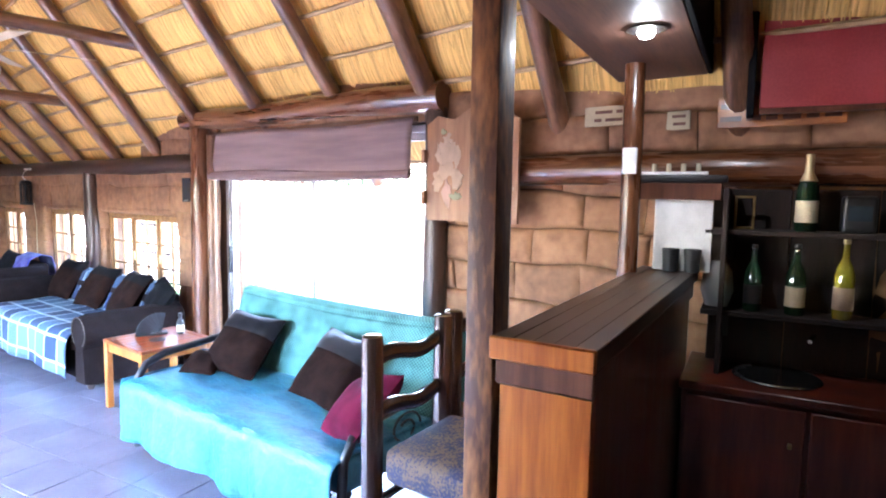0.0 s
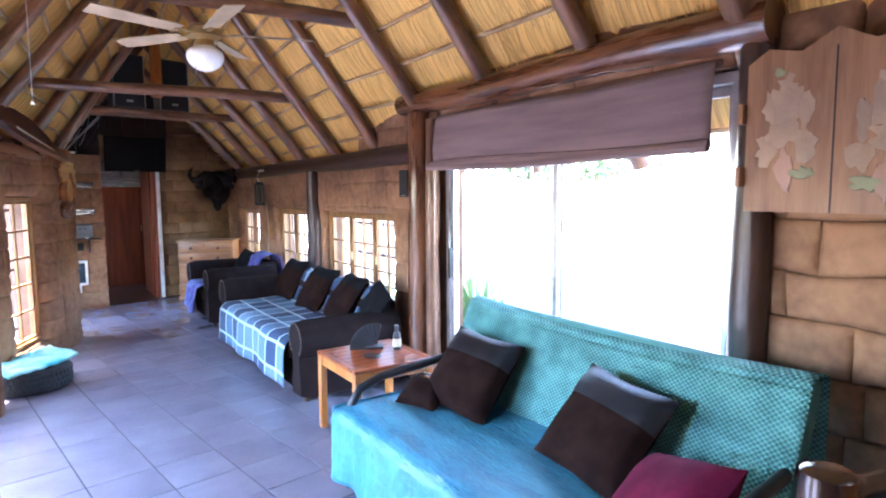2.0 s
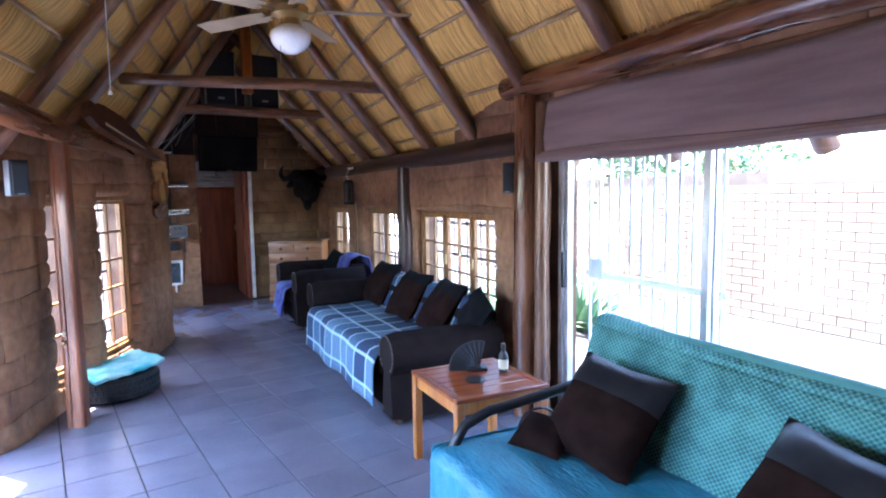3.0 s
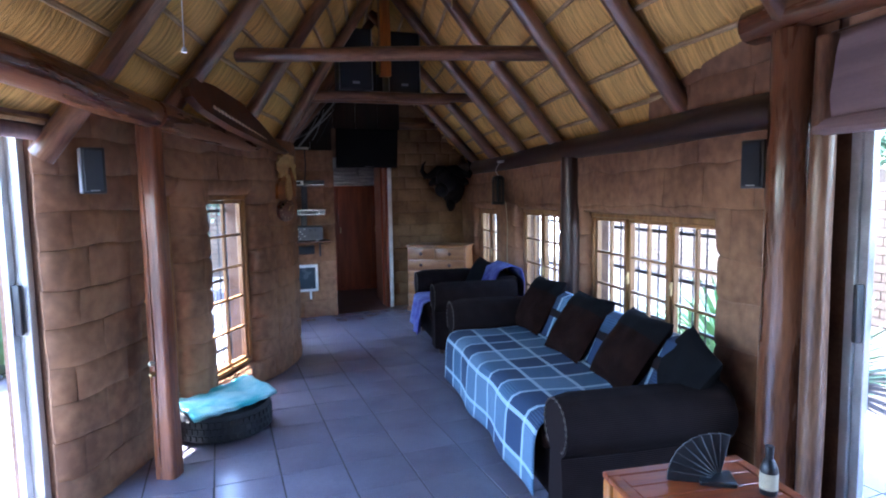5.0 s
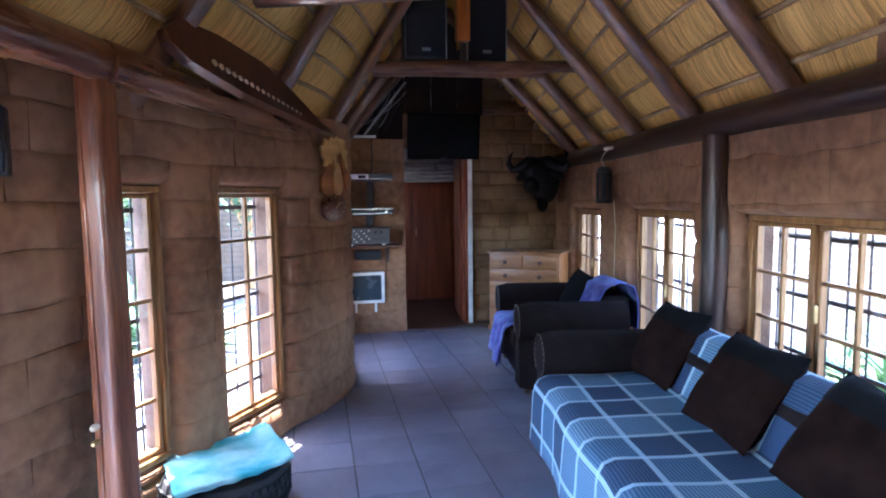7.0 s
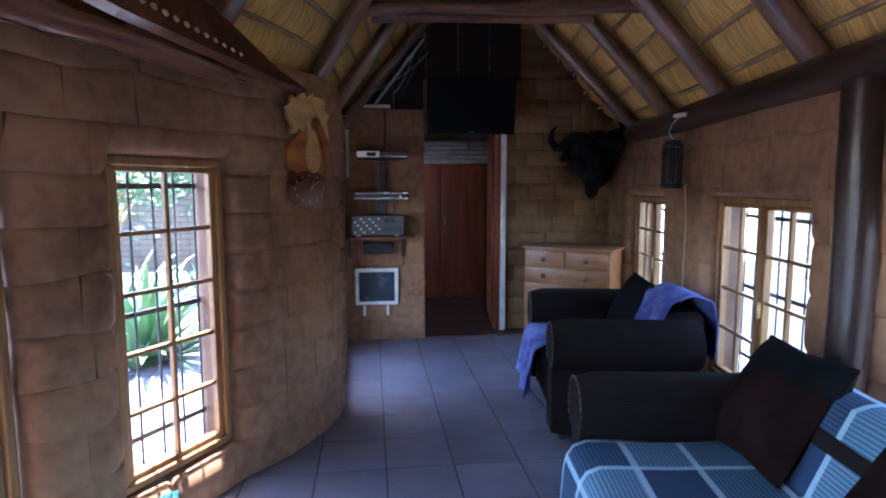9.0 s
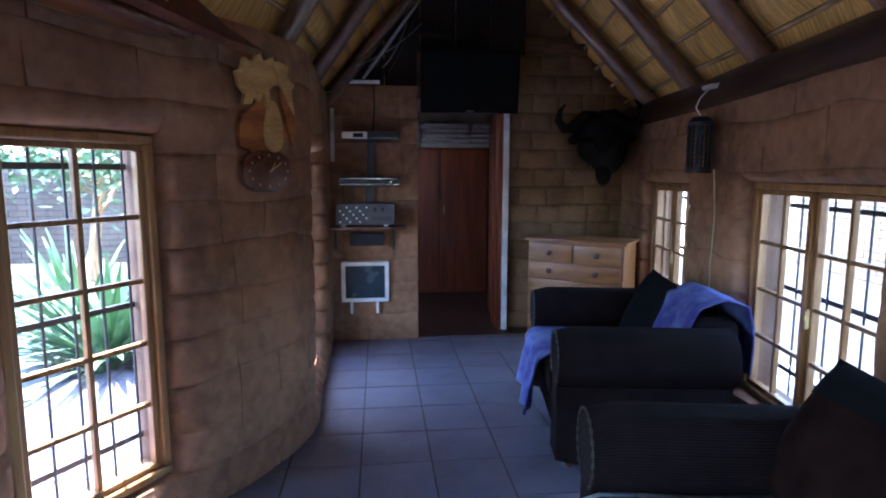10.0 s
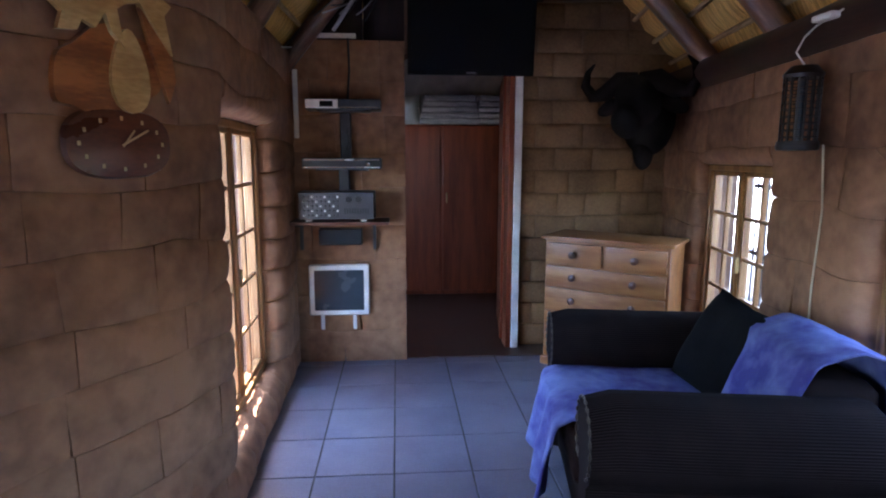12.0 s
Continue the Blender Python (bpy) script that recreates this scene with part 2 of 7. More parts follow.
M_PURPLE = surface("mottled_purple_throw", (0.045, 0.040, 0.20), (0.165, 0.20, 0.42), (4, 4, 4), 4, 0.95, 0.3, fine_mix=0.4, contrast=(0.3, 0.7))
M_TOWEL = surface("aqua_towel", (0.05, 0.42, 0.46), (0.42, 0.72, 0.70), (5, 5, 5), 60, 0.95, 0.4)
M_RUBBER = surface("tyre_rubber", (0.010, 0.010, 0.011), (0.024, 0.024, 0.026), (12, 12, 12), 60, 0.7, 0.3)
M_BLIND = surface("mauve_roman_blind", (0.19, 0.125, 0.12), (0.27, 0.185, 0.175), (1.5, 14, 1), 40, 0.9, 0.15, uv=True)
M_HIDE = surface("dark_hide", (0.005, 0.0045, 0.0045), (0.014, 0.011, 0.010), (9, 9, 9), 70, 0.8, 0.5)
M_HIDE.node_tree.nodes["Principled BSDF"].inputs["Specular IOR Level"].default_value = 0.15
M_CORD.node_tree.nodes["Principled BSDF"].inputs["Specular IOR Level"].default_value = 0.08
for cloth in (M_VELVET, M_BLACKMAT, M_MAROON):
    cloth.node_tree.nodes["Principled BSDF"].inputs["Specular IOR Level"].default_value = 0.06
M_SEAT = surface("blue_brown_tapestry", (0.022, 0.028, 0.075), (0.15, 0.105, 0.072), (9, 9, 9), 12, 0.85, 0.4, fine_mix=0.9, contrast=(0.42, 0.58))
M_LEAFPALE = surface("pale_inlay_wood", (0.42, 0.23, 0.07), (0.64, 0.40, 0.15), (4, 4, 14), 8, 0.45, 0.2)
M_LEAFRED = surface("red_inlay_wood", (0.20, 0.060, 0.014), (0.40, 0.135, 0.032), (4, 4, 14), 8, 0.4, 0.2, coat=0.3)
M_CLOCK = surface("glossy_clock_wood", (0.070, 0.018, 0.008), (0.135, 0.038, 0.016), (6, 6, 14), 8, 0.3, 0.1, coat=0.2)
M_PAVE = surface("pale_paving", (0.27, 0.245, 0.22), (0.38, 0.355, 0.33), (1.5, 1.5, 1.5), 20, 0.9, 0.3)
M_YARDWALL = surface("face_brick_yard_wall", (0.100, 0.074, 0.058), (0.165, 0.128, 0.102), (1.2, 1.2, 1.2), 25, 0.9, 0.2, vary=0.06)
M_LEAF = surface("garden_leaf", (0.05, 0.115, 0.05), (0.12, 0.21, 0.11), (5, 5, 5), 20, 0.55, 0.1, vary=0.3)
M_IRON = plain("painted_iron_bar", (0.03, 0.03, 0.035), 0.5)
M_WHITEBAR = plain("white_gate_bar", (0.75, 0.76, 0.76), 0.4)
M_BULB = plain("opal_lamp_glass", (0.80, 0.82, 0.82), 0.2)
M_DOWN = lamp_material("downlight_bulb", (0.85, 0.95, 1.0), 5.0)
M_REDPANEL = surface("red_painted_board", (0.26, 0.028, 0.03), (0.36, 0.05, 0.05), (3, 3, 3), 30, 0.55, 0.1)
M_BOARDWOOD = surface("honey_plywood", (0.21, 0.095, 0.042), (0.34, 0.17, 0.080), (14, 14, 1.5), 6, 0.5, 0.15)
M_PAINTPALE = plain("pale_figure_paint", (0.40, 0.27, 0.175), 0.6)
M_PAINTPINK = plain("faded_pink_paint", (0.42, 0.25, 0.18), 0.6)
M_PAINTGREEN = plain("faded_green_paint", (0.25, 0.26, 0.14), 0.6)
M_FOAMCUT = plain("speaker_grille", (0.010, 0.012, 0.016), 0.8)
M_PILLOWPALE = plain("pale_blue_pillow", (0.55, 0.64, 0.66), 0.9)
M_GREYSACK = surface("folded_grey_blankets", (0.28, 0.28, 0.29), (0.58, 0.57, 0.56), (3, 3, 30), 8, 0.95, 0.3)
M_GREEN_B = bottle_glass("green_bottle_glass", (0.02, 0.07, 0.03))
M_YELLOW_B = bottle_glass("yellow_bottle_glass", (0.55, 0.48, 0.05))
M_CLEAR_B = bottle_glass("clear_bottle_glass", (0.6, 0.65, 0.65))
M_GOLD = plain("gold_foil", (0.55, 0.45, 0.25), 0.35, 0.6)
M_CREAM = plain("cream_card", (0.6, 0.52, 0.36), 0.7)
M_INK = plain("dark_ink", (0.03, 0.02, 0.02), 0.7)
M_GREYPL = plain("grey_plastic", (0.30, 0.30, 0.31), 0.4)

# ---------------------------------------------------------------- mesh helpers
def to_mesh(name, bm, mat, smooth=True):
    me = bpy.data.meshes.new(name)
    bm.normal_update()
    bm.to_mesh(me)
    bm.free()
    for mt in (mat if isinstance(mat, (list, tuple)) else [mat]):
        me.materials.append(mt)
    if smooth:
        me.polygons.foreach_set("use_smooth", [True] * len(me.polygons))
        me.set_sharp_from_angle(angle=radians(38))
    return me


def part(name, bm, mat, parent=None, label="", m=None, smooth=True, kind=""):
    ob = new(name, to_mesh(name, bm, mat, smooth))
    if parent is not None:
        ob.parent = parent
    if m is not None:
        ob.matrix_basis = m
    return tagged(ob, label, kind=kind)


def thing(name, label, category, m=None, group="", kind=""):
    ob = new(name)
    ob.empty_display_size = 0.1
    if m is not None:
        ob.matrix_basis = m
    return tagged(ob, label, category, group, kind)


def box(bm, x0, x1, y0, y1, z0, z1, bevel=0.0, seg=1, m=None):
    made = bmesh.ops.create_cube(bm, size=1.0)["verts"]
    bmesh.ops.scale(bm, vec=(x1 - x0, y1 - y0, z1 - z0), verts=made)
    bmesh.ops.translate(bm, vec=((x0 + x1) / 2, (y0 + y1) / 2, (z0 + z1) / 2), verts=made)
    if m is not None:
        bmesh.ops.transform(bm, matrix=m, verts=made)
    if bevel > 0:
        edges = list({e for v in made for e in v.link_edges})
        bmesh.ops.bevel(bm, geom=edges, offset=bevel, segments=seg, affect="EDGES", profile=0.6)
    return bm


def boxed(*a, **k):
    return box(bmesh.new(), *a, **k)


def tube(bm, pts, radii, seg=10, caps=True, wob=0.0, seed=0.0):
    """A round bar along pts, with UVs in metres (around, along)."""
    uvl = bm.loops.layers.uv.verify()
    pts = [Vector(p) for p in pts]
    if isinstance(radii, (int, float)):
        radii = [radii] * len(pts)
    rings, along = [], [0.0]
    for i in range(1, len(pts)):
        along.append(along[-1] + (pts[i] - pts[i - 1]).length)
    side = None
    for i, p in enumerate(pts):
        d = (pts[min(i + 1, len(pts) - 1)] - pts[max(i - 1, 0)]).normalized()
        if side is None:
            side = d.cross(Vector((0, 0, 1)) if abs(d.z) < 0.9 else Vector((1, 0, 0))).normalized()
        else:
            side = (side - d * side.dot(d)).normalized()
        up = d.cross(side)
        ring = []
        for k in range(seg):
            a = 2 * math.pi * k / seg
            r = radii[i]
            if wob:
                r *= 1 + wob * noise.noise((math.cos(a) * 1.3 + seed, math.sin(a) * 1.3, along[i] * 2.2 + seed))
            ring.append(bm.verts.new(p + side * (math.cos(a) * r) + up * (math.sin(a) * r)))
        rings.append(ring)
    for i in range(len(rings) - 1):
        for k in range(seg):
            f = bm.faces.new((rings[i][k], rings[i][(k + 1) % seg], rings[i + 1][(k + 1) % seg], rings[i + 1][k]))
            c = 2 * math.pi * radii[i]
            for lp, (u, v) in zip(f.loops, ((k, i), (k + 1, i), (k + 1, i + 1), (k, i + 1))):
                lp[uvl].uv = (u / seg * c + seed, along[v] + seed)
    if caps:
        bm.faces.new(rings[0][::-1])
        bm.faces.new(rings[-1])
    return bm


def pole_points(a, b, bend=0.012, n=9, seed=0.0):
    a, b = Vector(a), Vector(b)
    out = []
    for i in range(n):
        t = i / (n - 1)
        w = math.sin(math.pi * t)
        o = Vector((noise.noise((t * 2 + seed, 1.3, 0)), noise.noise((t * 2 + seed, 7.7, 0)), noise.noise((t * 2 + seed, 3.1, 4))))
        out.append(a.lerp(b, t) + o * bend * w * 2)
    return out


def lathe(bm, profile, seg=20, m=None):
    """profile: (radius, height) pairs, bottom to top."""
    rings = []
    for r, z in profile:
        rings.append([bm.verts.new((r * math.cos(2 * math.pi * k / seg), r * math.sin(2 * math.pi * k / seg), z)) for k in range(seg)])
    for a, b in zip(rings, rings[1:]):
        for k in range(seg):
            bm.faces.new((a[k], a[(k + 1) % seg], b[(k + 1) % seg], b[k]))
    if profile[0][0] > 1e-4:
        bm.faces.new(rings[0][::-1])
    if profile[-1][0] > 1e-4:
        bm.faces.new(rings[-1])
    if m is not None:
        bmesh.ops.transform(bm, matrix=m, verts=[v for r in rings for v in r])
    return bm


def sheet(bm, f, nu, nv, uv):
    """A grid: f(u, v) gives the place, uv(u, v) the metres, for u and v from 0 to 1."""
    uvl = bm.loops.layers.uv.verify()
    g = [[bm.verts.new(f(i / nu, j / nv)) for j in range(nv + 1)] for i in range(nu + 1)]
    for i in range(nu):
        for j in range(nv):
            fc = bm.faces.new((g[i][j], g[i + 1][j], g[i + 1][j + 1], g[i][j + 1]))
            for lp, (a, b) in zip(fc.loops, ((i, j), (i + 1, j), (i + 1, j + 1), (i, j + 1))):
                lp[uvl].uv = uv(a / nu, b / nv)
    return bm


def cushion(w, h, d, n=14, seed=0.0):
    """A stuffed square cushion in the x-z plane, w wide, h high, d thick, base at z = 0."""
    bm = bmesh.new()
    for s in (1, -1):
        def place(u, v):
            a, b = 2 * u - 1, 2 * v - 1
            k = (1 - abs(a) ** 3.2) * (1 - abs(b) ** 3.2)
            pin = 1 - 0.07 * (1 - abs(a * b)) * max(abs(a), abs(b)) ** 4
            wr = 0.012 * noise.noise((a * 2.1 + seed, b * 2.1, s * 3 + seed))
            return Vector((a * w / 2 * pin, s * (d / 2 * max(k, 0) ** 0.55 + 0.003) + wr * k, h / 2 + b * h / 2 * pin))
        sheet(bm, place, n, n, lambda u, v: (u * w, v * h))
    bmesh.ops.remove_doubles(bm, verts=bm.verts, dist=0.0075)
    bmesh.ops.recalc_face_normals(bm, faces=bm.faces)
    return bm


def cushion_band(w, h, d, cut, n=14, seed=0.0):
    """The cloth band that wraps the upper end of such a cushion."""
    bm = cushion(w, h, d, n, seed)
    bmesh.ops.delete(bm, geom=[f for f in bm.faces if f.calc_center_median().z < cut * h], context="FACES")
    bm.normal_update()
    for v in bm.verts:
        v.co.y += 0.005 if v.co.y > 0 else -0.005
        v.co.z += 0.003
    return bm


def wall_frame(p0, p1):
    """Local x runs along the wall, y points out of the room, z up."""
    d = Vector((p1[0] - p0[0], p1[1] - p0[1], 0))
    return Matrix.Translation((p0[0], p0[1], 0)) @ Matrix.Rotation(math.atan2(d.y, d.x), 4, "Z"), d.length


def clear_spans(a, b, holes):
    spans = [(a, b)]
    for h0, h1 in holes:
        nxt = []
        for s0, s1 in spans:
            if h1 <= s0 or h0 >= s1:
                nxt.append((s0, s1))
                continue
            if h0 > s0:
                nxt.append((s0, h0))
            if h1 < s1:
                nxt.append((h1, s1))
        spans = nxt
    return spans


def make_block_meshes(name, mat, w, h, depth, count, round_by=0.02, rough=0.012):
    """Cast blocks of 1 x 1 in the x-z plane (scaled to size), with eased edges and an uneven face towards -y."""
    out = []
    for k in range(count):
        bm = bmesh.new()
        nx, nz = 5, 4
        xs = [0, round_by / w, 0.34, 0.67, 1 - round_by / w, 1]
        zs = [0, round_by / h, 0.5, 1 - round_by / h, 1]

        def at(i, j):
            x, z = xs[i], zs[j]
            edge = i in (0, nx) or j in (0, nz)
            y = 0.0 if edge else -depth - rough * (0.5 + noise.noise((x * 2.3 + k * 9, z * 2.1 + k * 4, k)))
            jit = 0.006
            return Vector((x + jit * noise.noise((x * 5, z * 5, k * 3.3)), y, z + jit * noise.noise((x * 5 + 9, z * 5, k * 3.3))))
        g = [[bm.verts.new(at(i, j)) for j in range(nz + 1)] for i in range(nx + 1)]
        for i in range(nx):
            for j in range(nz):
                bm.faces.new((g[i][j], g[i + 1][j], g[i + 1][j + 1], g[i][j + 1]))
        me = to_mesh(name, bm, mat)
        out.append(me)
    return out


BLOCK_W, BLOCK_H = 0.44, 0.235
BLOCKS = make_block_meshes("stone_block", M_BLOCK, BLOCK_W, BLOCK_H, 0.012, 8, 0.028, 0.016)


def wall(name, label, p0, p1, height, thick, holes=(), blocks=True, z0=0.0, seed=1, mat=None):
    """A wall with real openings: a core of plaster, and single cast blocks proud of its inner face. Returns (frame, object)."""
    fr, length = wall_frame(p0, p1)
    bm = bmesh.new()
    cuts = sorted({0.0, length, *[h[0] for h in holes], *[h[1] for h in holes]})
    for a, b in zip(cuts, cuts[1:]):
        mid = (a + b) / 2
        spans = clear_spans(z0, height, [(h[2], h[3]) for h in holes if h[0] <= mid <= h[1]])
        for s0, s1 in spans:
            box(bm, a, b, 0.014, thick, s0, s1)
    core = part(name, bm, mat or M_MORTAR, m=fr, smooth=False, kind="structure")
    tagged(core, label, "wall")
    if blocks:
        rnd = random.Random(seed)
        bh, bw, meshes, nm, mg = BLOCK_H, BLOCK_W, BLOCKS, "stone_block", 0.05
        row, z = 0, z0
        while z < height - 0.03:
            zt = min(z + bh, height)
            x = -bw * (0.5 if row % 2 else 0.0) + rnd.uniform(-0.05, 0.05)
            while x < length:
                w = bw * rnd.uniform(0.85, 1.2)
                a, b = max(x, 0), min(x + w, length)
                x += w
                if b - a < 0.05:
                    continue
                for s0, s1 in clear_spans(a, b, [(h[0] - mg, h[1] + mg) for h in holes if h[2] - mg < zt and h[3] + mg > z]):
                    if s1 - s0 < 0.06:
                        continue
                    ob = new(nm, meshes[rnd.randrange(len(meshes))])
                    ob.parent = core
                    g = 0.0045
                    ob.matrix_basis = Matrix.LocRotScale((s0 + g, 0.0135, z + g), None, (s1 - s0 - 2 * g, 1.0, zt - z - 2 * g))
            z += bh
            row += 1
    return fr, core


def smooth_path(pts, step=0.03):
    """Points about every step along a smooth plan line through pts, with running lengths."""
    ctl = [Vector((*p, 0)) for p in pts]
    ctl = [ctl[0] * 2 - ctl[1]] + ctl + [ctl[-1] * 2 - ctl[-2]]
    out = []
    for a, b, c, d in zip(ctl, ctl[1:], ctl[2:], ctl[3:]):
        n = max(2, int((c - b).length / step))
        for i in range(n):
            t = i / n
            out.append(0.5 * (2 * b + (c - a) * t + (2 * a - 5 * b + 4 * c - d) * t * t + (3 * b - a - 3 * c + d) * t ** 3))
    out.append(ctl[-2])
    run = [0.0]
    for p, q in zip(out, out[1:]):
        run.append(run[-1] + (q - p).length)
    return out, run


def block_wall(name, label, pts, height, thick, holes=(), row_h=0.2, block_w=0.38, z0=0.0, seed=1, mat=None, relief=0.012, core_at=0.10, wave=0.042, groove_flat=0.007):
    """A hand-plastered wall along a smooth plan line (room to its right): a core, and single rounded blocks whose
    faces curl into the openings. holes: (near end, far end, z0, z1, depth, near round, far round), ends as plan points."""
    mat = mat or M_PLASTER
    line, run = smooth_path(pts)
    total, runs = run[-1], np.array(run)

    def at(q, y, z):
        q = min(max(q, 0.0), total)
        i = min(max(int(np.searchsorted(runs, q, side="right")) - 1, 0), len(run) - 2)
        k = (q - run[i]) / (run[i + 1] - run[i])
        lo, hi = line[max(i - 1, 0)], line[min(i + 2, len(line) - 1)]
        d = (hi - lo).normalized()
        return line[i].lerp(line[i + 1], k) + Vector((-d.y, d.x, 0)) * y + Vector((0, 0, z))

    def nearest(p):
        return min(zip(line, run), key=lambda e: (e[0] - Vector((*p, 0))).length)[1]

    hs = [(nearest(h[0]), nearest(h[1])) + tuple(h[2:]) for h in holes]

    def sink(q, z):
        y = 0.0
        for a, b, za, zb, depth, ra, rb in hs:
            dx = max((a - q) / ra, (q - b) / rb, 0)
            dz = max((za - z) / 0.12, (z - zb) / 0.07, 0)
            e = math.hypot(dx, dz)
            if e < 1:
                y = max(y, depth * (1 - math.sqrt(max(0.0, 1 - (1 - e) ** 2))))
        return y

    bm = bmesh.new()
    cuts = sorted({0.0, total, *[h[0] for h in hs], *[h[1] for h in hs], *[total * i / 40 for i in range(41)]})
    for a, b in zip(cuts, cuts[1:]):
        mid = (a + b) / 2
        for s0, s1 in clear_spans(z0, height, [(h[2], h[3]) for h in hs if h[0] <= mid <= h[1]]):
            v = [bm.verts.new(at(q, y, z)) for z in (s0, s1) for q, y in ((a, core_at), (b, core_at), (b, thick), (a, thick))]
            for f in ((0, 1, 2, 3), (7, 6, 5, 4), (0, 4, 5, 1), (1, 5, 6, 2), (2, 6, 7, 3), (3, 7, 4, 0)):
                bm.faces.new([v[i] for i in f])
    core = part(name, bm, M_MORTAR, smooth=False, kind="structure")
    tagged(core, label, "wall")
    rnd = random.Random(seed)
    rows = max(1, round((height - z0) / row_h))
    rh = (height - z0) / rows

    def joint(q, r):
        return z0 + r * rh + (wave * noise.noise((q * 1.4, r * 7.3, seed)) + wave * 0.5 * noise.noise((q * 4.1, r * 3.3, seed)) if 0 < r < rows else 0.0)

    def block(a, b, r, lo=None, hi=None):
        nx, nz = max(4, int((b - a) / 0.03)), 6
        tilt, tip, fat = rnd.uniform(-1, 1) * relief * 0.5, rnd.uniform(-1, 1) * relief * 0.5, rnd.uniform(0.3, 1.3) * relief
        gap, lean = min(0.003, groove_flat * 0.14), rnd.uniform(-0.012, 0.012)
        g = []
        mesh = bmesh.new()
        for i in range(-1, nx + 2):
            ii = min(max(i, 0), nx)
            u = ii / nx
            u = u + (0.06 * math.sin(2 * math.pi * u) * -0.6)
            col = []
            for j in range(-1, nz + 2):
                jj = min(max(j, 0), nz)
                v = (0, 0.07, 0.16, 0.5, 0.84, 0.93, 1)[jj]
                q = a + gap + (b - a - 2 * gap) * u
                zl, zh = joint(q, r), joint(q, r + 1)
                zl, zh = (max(zl, lo) if lo is not None else zl), (min(zh, hi) if hi is not None else zh)
                z = zl + gap + (zh - zl - 2 * gap) * v
                qq = q + lean * (v - 0.5) * (0 if lo is not None or hi is not None else 1)
                edge = min(min(u, 1 - u) * (b - a), min(v, 1 - v) * (zh - zl))
                deep = sink(q, z)
                near = min(1.0, deep / 0.03)
                groove = (groove_flat + 0.009 * near) * max(0.0, 1 - edge / 0.03) ** 1.5
                y = (deep + groove - fat * (0.35 + 1.2 * near) * math.sin(math.pi * u) ** 0.6 * math.sin(math.pi * v) ** 0.6 + tilt * (u - 0.5) + tip * (v - 0.5)
                     + 0.013 * noise.noise((q * 2.6, z * 2.6, seed)) + 0.004 * noise.noise((q * 11, z * 11, seed)))
                if i != ii or j != jj:
                    y += 0.03
                col.append(mesh.verts.new(at(qq, y, z)))
            g.append(col)
        for i in range(nx + 2):
            for j in range(nz + 2):
                if (i in (0, nx + 1)) and (j in (0, nz + 1)):
                    continue
                mesh.faces.new((g[i][j], g[i + 1][j], g[i + 1][j + 1], g[i][j + 1]))
        bmesh.ops.delete(mesh, geom=[v for v in mesh.verts if not v.link_faces], context="VERTS")
        me = bpy.data.meshes.new("stone_block")
        mesh.to_mesh(me)
        mesh.free()
        me.materials.append(mat)
        me.polygons.foreach_set("use_smooth", [True] * len(me.polygons))
        me.set_sharp_from_angle(angle=radians(55))
        ob = new("stone_block", me)
        ob.parent = core

    for r in range(rows):
        zl, zh = z0 + r * rh, z0 + (r + 1) * rh
        over = [h for h in hs if h[2] < zh - 0.02 and h[3] > zl + 0.02]
        stops = [0.0]
        q = block_w * (0.45 if r % 2 else 0.95) * rnd.uniform(0.8, 1.2)
        while q < total - 0.08:
            stops.append(q)
            q += block_w * rnd.uniform(0.75, 1.3)
        stops.append(total)
        for h in over:
            stops = [q for q in stops if not h[0] - 0.11 < q < h[1] + 0.11] + [h[0], h[1]]
        stops = sorted(set(stops))
        for a, b in zip(stops, stops[1:]):
            if b - a < 0.02:
                continue
            inside = [h for h in over if h[0] - 0.01 < (a + b) / 2 < h[1] + 0.01]
            if not inside:
                block(a, b, r)
                continue
            h = inside[0]
            n = max(1, round((b - a) / block_w))
            for k in range(n):
                p0, p1 = a + (b - a) * k / n, a + (b - a) * (k + 1) / n
                if h[2] > zl + 0.03:
                    block(p0, p1, r, hi=h[2])
                if h[3] < zh - 0.03:
                    block(p0, p1, r, lo=h[3])
    return core


